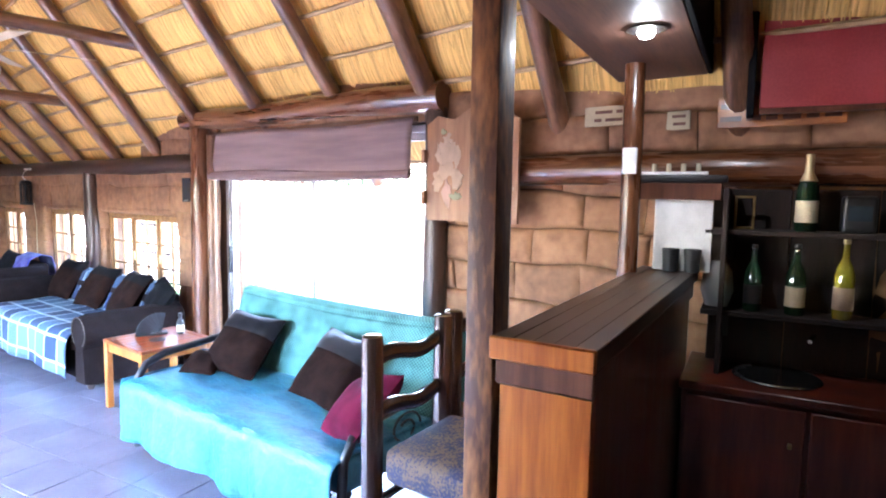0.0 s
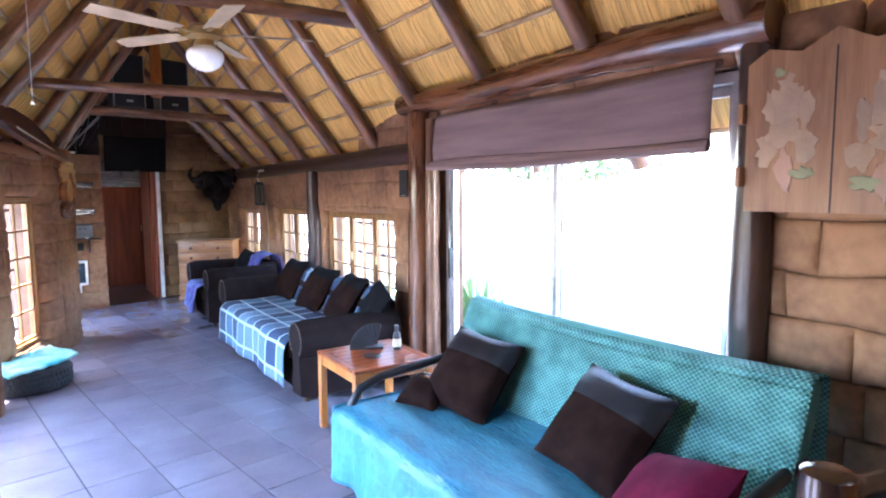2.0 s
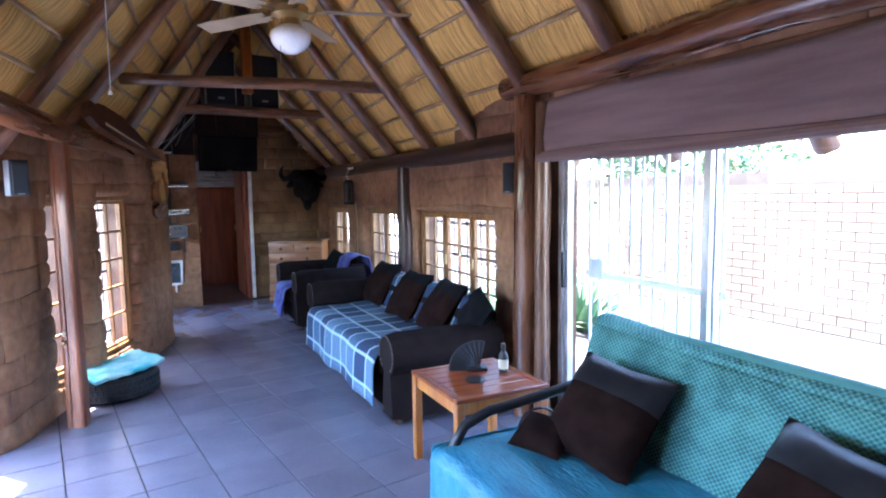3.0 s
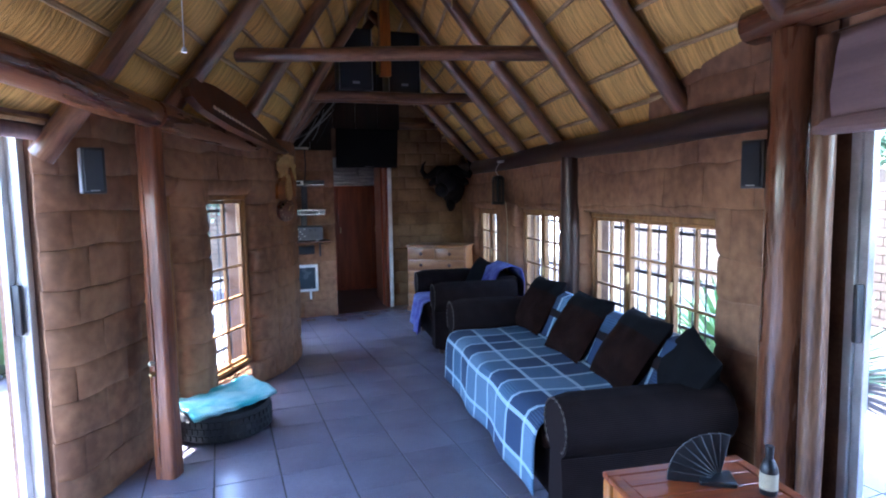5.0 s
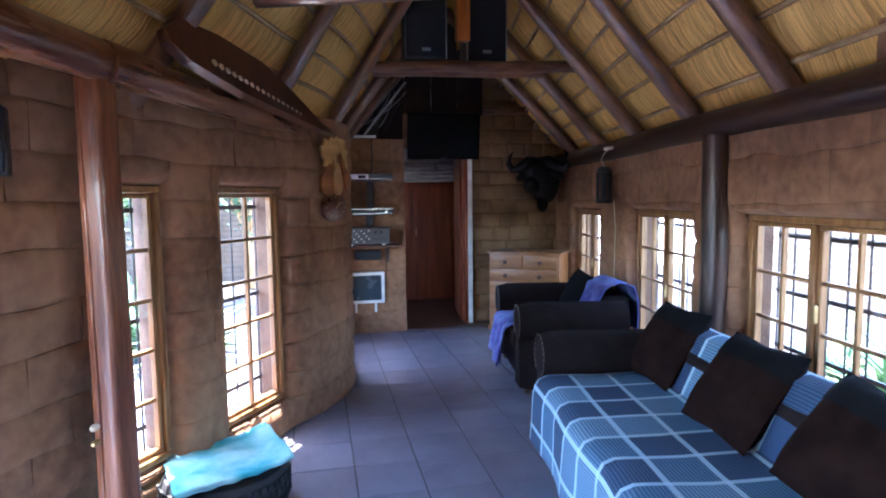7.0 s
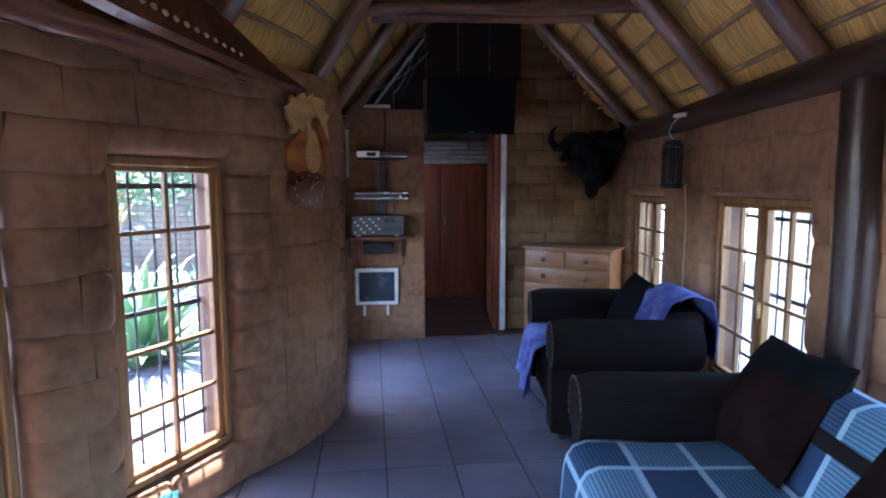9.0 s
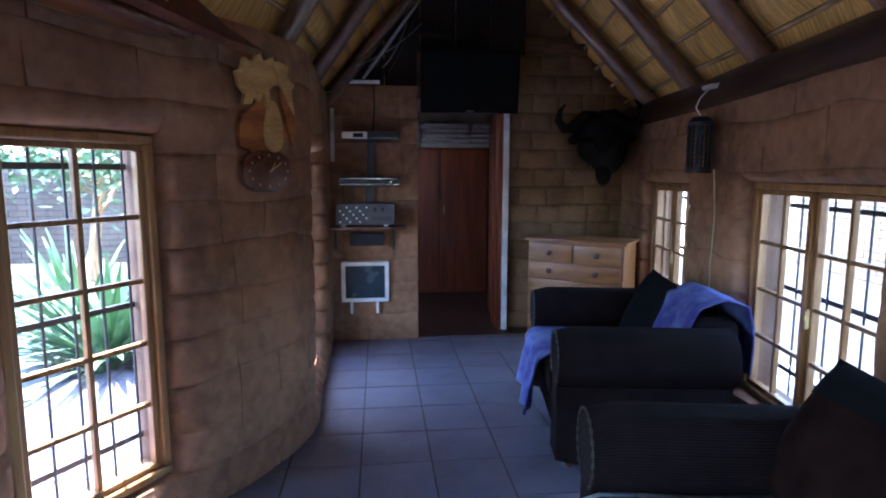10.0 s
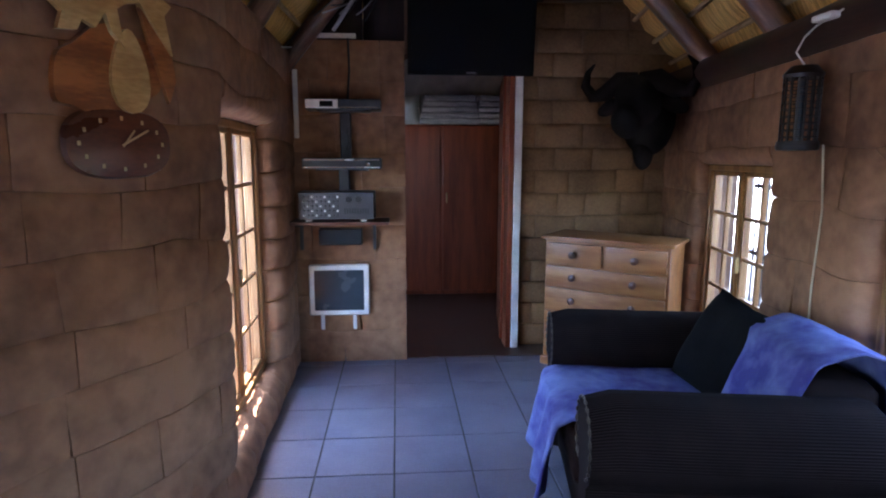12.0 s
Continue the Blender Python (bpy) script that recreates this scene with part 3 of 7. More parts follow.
def window(name, label, fr, a, z0, w, h, casements, cols, rows, depth=0.13, bars=True):
    """A timber casement window with single panes, set back in the wall, with iron burglar bars outside."""
    base = thing(name, label, "window", fr @ Matrix.Translation((a, 0, z0)), kind="structure")
    base["kind"] = "structure"
    f = 0.036
    bm = bmesh.new()
    box(bm, 0, w, depth - 0.03, depth + 0.05, 0, f, 0.006)
    box(bm, 0, w, depth - 0.03, depth + 0.05, h - f, h, 0.006)
    box(bm, 0, f, depth - 0.028, depth + 0.048, f, h - f, 0.006)
    box(bm, w - f, w, depth - 0.028, depth + 0.048, f, h - f, 0.006)
    for c in range(1, casements):
        x = w * c / casements
        box(bm, x - 0.019, x + 0.019, depth - 0.026, depth + 0.046, f, h - f, 0.006)
    part("window_frame", bm, M_FRAME, base, "oiled brown timber window frame")
    pane = None
    for c in range(casements):
        x0 = (f if c == 0 else w * c / casements + 0.019) + 0.002
        x1 = (w - f if c == casements - 1 else w * (c + 1) / casements - 0.019) - 0.002
        bm = bmesh.new()
        s = 0.024
        zb, zt = f + 0.002, h - f - 0.002
        box(bm, x0, x1, depth - 0.012, depth + 0.028, zb, zb + s, 0.004)
        box(bm, x0, x1, depth - 0.012, depth + 0.028, zt - s, zt, 0.004)
        box(bm, x0, x0 + s, depth - 0.010, depth + 0.026, zb + s, zt - s, 0.004)
        box(bm, x1 - s, x1, depth - 0.010, depth + 0.026, zb + s, zt - s, 0.004)
        iw, ih = x1 - x0 - 2 * s, zt - zb - 2 * s
        for i in range(1, cols):
            x = x0 + s + iw * i / cols
            box(bm, x - 0.010, x + 0.010, depth - 0.006, depth + 0.020, zb + s, zt - s, 0.003)
        for j in range(1, rows):
            z = zb + s + ih * j / rows
            box(bm, x0 + s, x1 - s, depth - 0.004, depth + 0.018, z - 0.010, z + 0.010, 0.003)
        sash = part("casement", bm, M_FRAME, base)
        pw, ph = iw / cols - 0.012, ih / rows - 0.012
        pane_mesh = to_mesh("pane", boxed(0, pw, 0, 0.003, 0, ph), M_GLASS, False)
        for i in range(cols):
            for j in range(rows):
                p = new("pane", pane_mesh)
                p.parent = sash
                p.visible_shadow = False
                p.matrix_basis = Matrix.Translation((x0 + s + iw * i / cols + 0.006, depth + 0.006, zb + s + ih * j / rows + 0.006))
        if casements > 1 and c > 0:
            bm = boxed(x0 + 0.004, x0 + 0.022, depth - 0.035, depth - 0.012, h * 0.42, h * 0.42 + 0.09, 0.004)
            part("window_latch", bm, M_BRASS, base, "brass casement latch")
    if bars:
        n = max(3, round(w / 0.13))
        for i in range(n + 1):
            x = w * i / n
            part("burglar_bar", tube(bmesh.new(), [(x, depth + 0.16, -0.02), (x, depth + 0.16, h + 0.02)], 0.006, 6), M_IRON, base)
        for z in (0.12, h * 0.5, h - 0.12):
            part("burglar_rail", boxed(-0.02, w + 0.02, depth + 0.162, depth + 0.172, z - 0.012, z + 0.012), M_IRON, base)
    bm = bmesh.new()
    box(bm, -0.02, w + 0.02, depth + 0.03, depth + 0.15, -0.045, -0.002, 0.01)
    part("window_sill", bm, M_BLOCK, base)
    return base
M_STUD = plain("dull_stud_metal", (0.09, 0.075, 0.06), 0.4, 0.7)
# dark bar wood, also the colour that stands for shade in roof and bar
M_WOODSHADE = surface("dark_wood_and_shade", (0.010, 0.006, 0.005), (0.028, 0.013, 0.010), (14, 14, 2), 8, 0.8, 0.2)
M_BARRED = surface("deep_red_bar_wood", (0.07, 0.012, 0.007), (0.14, 0.027, 0.014), (14, 14, 1.5), 6, 0.4, 0.15, coat=0.2)
M_BLADE = plain("fan_blade_veneer", (0.34, 0.26, 0.17), 0.45)
M_PILLAR = surface("worn_varnished_pillar", (0.055, 0.016, 0.007), (0.32, 0.135, 0.042), (9, 9, 2.5), 7, 0.5, 0.3, contrast=(0.42, 0.80), fine_mix=0.6, coat=0.08)
M_PANELGREY = plain("brushed_dark_panel", (0.085, 0.085, 0.09), 0.35, 0.5)
M_SIGNPALE = plain("yellowed_sign_paint", (0.36, 0.29, 0.18), 0.6)
M_MORTAR_PALE = surface("pale_yard_mortar", (0.035, 0.027, 0.022), (0.060, 0.048, 0.040), (5, 5, 5), 20, 0.9, 0.2)

# ---------------------------------------------------------------- plan
EAST = pose(2.32, 0, 0, 0, 0, -8.8)      # local x out of the room, y along the window wall


def east(y, d=0.0, z=0.0):
    return EAST @ Vector((d, y, z))


def along(table, y):
    """Straight-line reading of a table of (y, value)."""
    if y <= table[0][0]:
        return table[0][1]
    for (a, va), (b, vb) in zip(table, table[1:]):
        if y <= b:
            return va + (vb - va) * (y - a) / (b - a)
    return table[-1][1]


EAVE_E = [(-6.5, 1.55), (-2.6, 1.98), (-1.6, 2.25), (-0.5, 2.55), (1.5, 2.76), (2.3, 2.74), (3.5, 2.90), (5.3, 3.19), (7.2, 3.46), (10.2, 3.9)]
EAVE_W = [(-6.5, -3.0), (-2.0, -2.3), (1.0, -1.35), (2.6, -0.62), (3.6, -0.33), (4.3, 0.0), (4.95, 0.36), (5.5, 0.55), (7.2, 0.62), (10.2, 0.9)]
RIDGE_X = [(-6.5, -0.5), (-2.0, 0.15), (1.4, 0.75), (3.8, 1.30), (5.4, 1.68), (10.2, 2.5)]
RIDGE_Z = [(-6.5, 4.45), (-2.0, 4.45), (1.4, 4.30), (3.8, 4.00), (5.4, 3.68), (7.2, 3.50), (10.2, 3.4)]
EAVE_Z = 1.97


def roof(side, y, f, drop=0.0):
    """A place on the underside of the thatch: f = 0 at the wall plate, 1 at the ridge; drop: metres below it."""
    xe = along(EAVE_E if side > 0 else EAVE_W, y)
    xr, zr = along(RIDGE_X, y), along(RIDGE_Z, y)
    x, z = xe + (xr - xe) * f, EAVE_Z + (zr - EAVE_Z) * f
    sl = Vector((xr - xe, 0, zr - EAVE_Z)).normalized()
    nrm = Vector((sl.z * (-1 if xr < xe else 1), 0, -abs(sl.x)))
    return Vector((x, y, z)) + nrm * drop


# ---------------------------------------------------------------- floor
bm = boxed(-9, 9, -8, 12, -0.12, -0.006)
floor = part("floor", bm, M_GROUT, smooth=False, kind="structure")
tagged(part("back_room_floor", boxed(0.40, 3.75, 7.15, 9.74, -0.004, 0.005), M_STOREFLOOR, smooth=False, kind="structure"), "dark brown floor of the back room", "floor")
tagged(floor, "grey-lilac glazed ceramic tile floor with dark grout", "floor")

# ---------------------------------------------------------------- walls
WIN_E = {"window_1": (1.99, 3.57, 0.52, 1.385), "window_2": (4.08, 5.12, 0.28, 1.385), "window_3": (5.88, 6.80, 0.34, 1.36)}
T_E = 0.26


def e_inner(y):
    p = east(y, -0.07)
    return (p.x, p.y)


top_e = 7.60
fr_east, _len = wall_frame(e_inner(top_e), e_inner(1.25))
block_wall("wall_east", "brown cast-stone block wall with small timber windows", [e_inner(y) for y in (top_e, 6.0, 4.4, 2.8, 1.25)], 1.93, T_E,
           [(e_inner(b), e_inner(a), z0, z1, 0.10 if a < 3 else 0.075, 0.10, 0.10) for a, b, z0, z1 in WIN_E.values()], 0.235, 0.44, seed=3, core_at=0.125)
for i, (nm, (a, b, z0, z1)) in enumerate(WIN_E.items()):
    window(nm, "small-paned brown timber casement window in a thick wall", fr_east, top_e - b, z0, b - a, z1 - z0,
           3 if i == 0 else 2, 2, 3 if i == 0 else 4, depth=0.13 if i == 0 else 0.105)
block_wall("wall_east_gable", "brown cast-stone blocks above the wall plate", [e_inner(2.6), e_inner(1.9), e_inner(1.22)], 2.55, T_E - 0.02, z0=1.935, seed=5, row_h=0.22, block_w=0.42)
DOOR_E = (-1.13, 1.20)
wall("wall_east_lintel", "brown plaster above the sliding door", e_inner(1.22), e_inner(-1.15), 2.6, T_E, z0=2.13, seed=6)
block_wall("wall_bar", "brown cast-stone block wall beside the bar", [e_inner(y) for y in (-1.15, -2.6, -4.5, -7.0)], 2.3, T_E, row_h=0.21, block_w=0.44, seed=7, groove_flat=0.016, wave=0.03, relief=0.02)

WEST0, WANG = Vector((-0.7, 2.77)), 31.0
wd = Vector((math.sin(radians(WANG)), math.cos(radians(WANG))))


def west(s, d=0.0):
    """s along the slanting west wall northwards, d into the room."""
    p = WEST0 + wd * s + Vector((wd.y, -wd.x)) * d
    return (p.x, p.y)


WIN_W = {"window_4": (0.58, 1.09, 0.22, 1.57), "window_5": (1.47, 2.06, 0.20, 1.57)}
NW = west(2.92)
fr_w, _len = wall_frame(west(0.08), west(2.92))
fr_n, _len = wall_frame(NW, (0.76, 7.12))
north = [fr_n @ Vector((a, 0, 0)) for a in (0.10, 0.24, 0.78, 1.32, 1.62, 1.86)]
WEST_LINE = [west(*p) for p in ((0.0, 0.0), (0.10, 0.05), (0.30, 0.055), (0.50, 0.045), (0.66, 0.02), (0.88, -0.005), (1.09, 0.0), (1.28, 0.035),
                                (1.47, 0.0), (1.76, -0.005), (2.06, 0.0), (2.28, 0.03), (2.55, 0.03), (2.76, 0.012))] + [(p.x, p.y) for p in north]
block_wall("wall_west", "thick brown hand-plastered wall marked out as stone blocks, rounded at its windows", WEST_LINE, 2.06, 0.30,
           [(west(0.77), west(1.09), 0.22, 1.57, 0.085, 0.15, 0.13), (west(1.47), west(2.06), 0.20, 1.57, 0.085, 0.14, 0.16),
            ((north[1].x, north[1].y), (north[3].x, north[3].y), 0.18, 1.57, 0.13, 0.16, 0.22)], 0.187, 0.32, seed=11, relief=0.012, core_at=0.15, groove_flat=0.0075)
for i, (nm, (a, b, z0, z1)) in enumerate(WIN_W.items()):
    window(nm, "tall narrow timber window of ten panes in a hand-plastered reveal", fr_w, a - 0.08, z0, b - a, z1 - z0, 1, 2, 5, depth=0.10)
window("window_6", "tall double timber casement in a deep plastered reveal", fr_n, 0.24, 0.18, 1.08, 1.39, 2, 2, 5, depth=0.15)
# sliding-door side of the west, and the walls behind the camera
SW = Vector(west(0.08)) + Vector((-0.012, 0.0))
W2 = (-1.72, 0.30)
fr_sw, wall_sw = wall("wall_west_door", "brown plastered wall around the patio door", W2, (SW.x, SW.y), 2.3, 0.25, [(0.40, 2.72, 0, 2.05)], seed=15)
# its opening is unseen, added to let daylight onto the thatch and couch
wall("wall_south_west", "brown cast-stone block wall", (-2.9, -6.5), W2, 2.2, 0.25, [(5.75, 6.75, 0.0, 2.05)], seed=16)
wall("wall_south", "brown cast-stone block wall closing the room", (1.5, -6.5), (-2.9, -6.5), 4.6, 0.25, seed=17)

# back wall: left of the opening, right of it, and the room beyond
YB = 7.12
block_wall("wall_north", "brown plastered block wall carrying shelves", [(0.70, YB), (1.1, YB), (1.49, YB)], 2.14, 0.22, seed=19, row_h=0.24, block_w=0.36, relief=0.004, core_at=0.06)
block_wall("wall_north_right", "yellow-brown brick-marked wall behind the chest", [(2.316, YB + 0.26), (3.0, YB + 0.26), (3.70, YB + 0.26)], 2.95, 0.22, seed=21, row_h=0.16, block_w=0.27, mat=M_BRICKPLASTER, relief=0.008, core_at=0.06, wave=0.012, groove_flat=0.012)
wall("wall_north_lintel", "dark plaster over the doorway", (1.49, YB + 0.02), (2.30, YB + 0.02), 2.42, 0.2, z0=2.06, blocks=False)
wall("wall_store_back", "plain wall of the back room", (0.2, 9.75), (4.3, 9.75), 3.9, 0.2, blocks=False, mat=M_WHITE)
wall("wall_store_west", "plain wall of the back room", (0.55, 7.4), (0.55, 9.75), 2.4, 0.2, [(0.85, 1.25, 1.60, 2.00)], blocks=False)
wall("wall_store_east", "plain wall of the back room", (3.75, 9.75), (3.55, 7.3), 2.4, 0.2, blocks=False)
bm = boxed(2.26, 2.315, YB + 0.20, YB + 0.36, 0, 2.06, 0.006)
tagged(part("door_lining", boxed(2.222, 2.2595, YB + 0.205, YB + 0.355, 0, 2.055, 0.004), M_DOORWOOD, kind="structure"), "brown timber door lining", "door frame")
tagged(part("door_jamb", bm, M_WHITE, kind="structure"), "white painted timber door jamb", "door frame")
# added boards: the unlit roof space over the doorway, put in as dark colour
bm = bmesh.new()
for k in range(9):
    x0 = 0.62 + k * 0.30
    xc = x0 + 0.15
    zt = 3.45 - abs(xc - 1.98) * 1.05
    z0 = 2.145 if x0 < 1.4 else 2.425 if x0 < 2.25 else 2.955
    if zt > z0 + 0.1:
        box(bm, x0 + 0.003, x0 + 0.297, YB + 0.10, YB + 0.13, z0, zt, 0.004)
tagged(part("gable_boards", bm, M_WOODSHADE, kind="structure"), "dark boards standing in for the unlit roof space above the doorway", "gable")
# ---------------------------------------------------------------- thatch, rafters, laths
def thatch_side(side, name, label):
    bm = bmesh.new()
    ny, nf = 120, 81
    y0, y1 = -6.7, 10.1

    def place(u, v):
        y = y0 + (y1 - y0) * u
        f = -0.04 + 1.10 * v
        p = roof(side, y, f, -0.035 + 0.024 * abs(math.sin(math.pi * (f + 0.03) / 0.095)) ** 0.7)
        return p + Vector((0, 0, 0.022 * noise.noise((y * 3.1, f * 7.0, side)) + 0.010 * noise.noise((y * 11, f * 5, side))))
    sheet(bm, place, ny, nf, lambda u, v: ((y1 - y0) * u, 3.0 * v))
    ob = part(name, bm, M_THATCH, smooth=True, kind="structure")
    mod = ob.modifiers.new("thickness", "SOLIDIFY")
    mod.thickness, mod.offset = 0.16, -1.0 if side < 0 else 1.0
    tagged(ob, label, "ceiling")
    # loose straws on the underside
    rnd = random.Random(40 + side)
    bm = bmesh.new()
    uvl = bm.loops.layers.uv.verify()
    for k in range(9000):
        y = rnd.uniform(-3.4, 7.2)
        f = rnd.uniform(-0.02, 0.97)
        ln = rnd.uniform(0.12, 0.34)
        lean = rnd.gauss(0, 0.035)
        sl = ln / 2.6
        a = roof(side, y, f, -0.030 + rnd.uniform(-0.008, 0.022))
        b = roof(side, y + lean, f + sl, -0.030 + rnd.uniform(-0.008, 0.022))
        w = rnd.uniform(0.0016, 0.0034)
        mid = (a + b) / 2 + Vector((0, 0, -rnd.uniform(0.0, 0.006)))
        ys = Vector((0, w, 0))
        v = [bm.verts.new(a - ys), bm.verts.new(a + ys), bm.verts.new(mid + ys), bm.verts.new(b + ys), bm.verts.new(b - ys), bm.verts.new(mid - ys)]
        c = rnd.uniform(0, 50)
        for idx in ((0, 1, 2, 5), (5, 2, 3, 4)):
            fc = bm.faces.new([v[i] for i in idx])
            for lp in fc.loops:
                lp[uvl].uv = (c, lp.vert.co.z)
    st = part("loose_straw", bm, M_STRAW, ob, "golden loose thatching straw", smooth=False, kind="stuff")
    return ob


thatch_side(1, "ceiling_east", "golden thatch roof underside with tied laths")
thatch_side(-1, "ceiling_west", "golden thatch roof underside in shade")


def pole_thing(name, label, a, b, r0, r1, mat=M_POLE, seed=0.0, seg=14, bend=0.012, group=""):
    bm = tube(bmesh.new(), pole_points(a, b, bend, 11, seed), [r0 + (r1 - r0) * i / 10 for i in range(11)], seg, wob=0.12, seed=seed)
    ob = part(name, bm, mat)
    return tagged(ob, label, "timber pole", group)


RAFTERS = [-5.5, -4.6, -3.75, -2.95, -2.05, -1.2, -0.35, 0.5, 1.36, 2.23, 3.09, 4.02, 4.92, 5.80, 6.65, 7.6, 8.5, 9.4]
for i, yf in enumerate(RAFTERS):
    yr = yf + 0.22
    thick = 0.075 if i in (5,) else 0.058
    pole_thing("rafter", "dark varnished gum-pole rafter under the thatch", roof(1, yf - 0.02, -0.07, 0.075), roof(1, yr, 0.99, 0.075), thick + 0.006, thick - 0.012, seed=i * 1.7, group="east rafters")
    yw = yr + 0.28
    pole_thing("rafter", "dark varnished gum-pole rafter under the thatch", roof(-1, yw, -0.08, 0.075), roof(-1, yr + 0.02, 0.99, 0.075), 0.060, 0.044, seed=50 + i * 1.3, group="west rafters")
pole_thing("ridge_pole", "dark ridge pole at the peak of the thatch", (along(RIDGE_X, -6.4), -6.4, along(RIDGE_Z, -6.4) - 0.16), (along(RIDGE_X, 3.8), 3.8, along(RIDGE_Z, 3.8) - 0.16), 0.05, 0.05, seed=90)
pole_thing("ridge_pole", "dark ridge pole at the peak of the thatch", (along(RIDGE_X, 3.9), 3.9, along(RIDGE_Z, 3.9) - 0.16), (along(RIDGE_X, 9.7), 9.7, along(RIDGE_Z, 9.7) - 0.16), 0.05, 0.05, seed=91)
for side in (1, -1):
    for j in range(11):
        f = -0.03 + j * 0.095
        bm = bmesh.new()
        pts = []
        for i in range(68):
            y = -6.0 + i * 0.235
            pts.append(roof(side, y, f + 0.006 * noise.noise((y * 0.9, j * 3.3, side)), 0.006 + 0.006 * noise.noise((y * 2, j, side))))
        tube(bm, pts, 0.015, 6, wob=0.25, seed=j * 2.0)
        tagged(part("lath", bm, M_LATH), "thin brown lath stick tied under the thatch", "lath", "roof laths")

# wall plates, posts and tie beams
pole_thing("wall_plate", "thick dark varnished log on top of the window wall", east(7.4, -0.08, 1.905), east(1.46, -0.08, 1.905), 0.080, 0.085, M_DARKPOLE, 3.0, 16, 0.02)
pole_thing("wall_plate", "red-brown varnished log on the bar wall", east(-1.42, -0.10, 1.80), east(-6.4, -0.10, 1.80), 0.085, 0.085, M_POLE_RED, 7.0, 16, 0.01)
pole_thing("lintel_pole", "heavy varnished log across the sliding door", east(1.62, -0.13, 2.29), east(-1.32, -0.13, 2.265), 0.085, 0.092, M_POLE_RED, 9.0, 18, 0.02)
pole_thing("door_post", "round varnished post beside the sliding door", east(1.36, -0.16, 0), east(1.36, -0.15, 2.20), 0.090, 0.085, M_POLE_RED, 12.0, 18, 0.008)
pole_thing("door_post", "slim round post at the door jamb", east(1.215, -0.135, 0), east(1.205, -0.13, 2.14), 0.050, 0.045, M_POLE, 13.0, 14, 0.006)
pole_thing("door_post", "dark round post at the end of the sliding door", east(-1.27, -0.10, 0), east(-1.25, -0.10, 2.2), 0.085, 0.075, M_DARKPOLE, 14.0, 16, 0.012)
pole_thing("wall_post", "dark round post carrying the wall plate", east(3.66, -0.12, 0), east(3.66, -0.12, 1.83), 0.078, 0.070, M_DARKPOLE, 15.0, 16, 0.008)
vp = thing("veranda_post", "squared red-varnished post with a long drying crack", "timber post", pose(-0.232, 3.06, 0, 0, 0, -24))


def post_face(u, v):
    a = u * 2 * math.pi
    k = 0.056 / (abs(math.cos(a)) ** 5 + abs(math.sin(a)) ** 5) ** 0.2 * (1.06 - 0.10 * v + 0.03 * noise.noise((v * 5, math.cos(a), math.sin(a))))
    crack = abs(((a - 4.35 - 0.12 * math.sin(v * 4)) + math.pi) % (2 * math.pi) - math.pi)
    k -= 0.016 * max(0.0, 1 - crack / 0.06) * min(1, 6 * v * (1 - v) + 0.2)
    return Vector((k * math.cos(a), k * math.sin(a), 1.94 * v))


part("shaft", sheet(bmesh.new(), post_face, 96, 40, lambda u, v: (u * 0.6, v * 1.94)), M_POST, vp)
for x, z, c in ((-0.02, 0.66, 0), (-0.03, 0.60, 1)):
    part("peg", lathe(bmesh.new(), [(0.0, 0.0), (0.014, 0.002), (0.014, 0.02), (0.008, 0.03), (0.0, 0.032)], 10, Matrix.Translation((-0.03, -0.056, z)) @ Matrix.Rotation(radians(90), 4, "X")), M_CREAM if c == 0 else M_BRASS, vp)
pole_thing("wall_plate", "dark red varnished log over the west windows", (-0.75, 1.45, 2.05), (-0.19, 3.15, 2.00), 0.085, 0.08, M_POLE_RED, 18.0, 16, 0.015)
pole_thing("wall_plate", "dark red varnished log over the west windows", (-0.21, 3.05, 2.00), (0.52, 5.02, 1.98), 0.082, 0.06, M_POLE_RED, 19.0, 16, 0.015)
pole_thing("wall_plate", "dark red varnished log over the patio door", (-2.2, -1.6, 2.13), (-0.72, 1.5, 2.06), 0.08, 0.08, M_POLE_RED, 20.0, 16, 0.015)


def tie(y_e, y_w, z, r, seed, name="tie_beam", overhang=0.06):
    fe = (z - EAVE_Z) / (along(RIDGE_Z, y_e) - EAVE_Z)
    fw = (z - EAVE_Z) / (along(RIDGE_Z, y_w) - EAVE_Z)
    a, b = roof(1, y_e, fe, 0.06), roof(-1, y_w, fw, 0.06)
    a.z = b.z = z
    d = (b - a).normalized()
    return pole_thing(name, "dark gum-pole tie beam between the rafters", a - d * overhang, b + d * overhang, r, r * 0.92, M_POLE, seed, 14, 0.015)


tie(3.30, 3.95, 2.545, 0.052, 31.0)
tie(5.22, 5.50, 2.545, 0.048, 32.0)
tie(1.55, 2.05, 2.85, 0.055, 33.0)
tie(7.3, 7.5, 2.5, 0.045, 34.0)

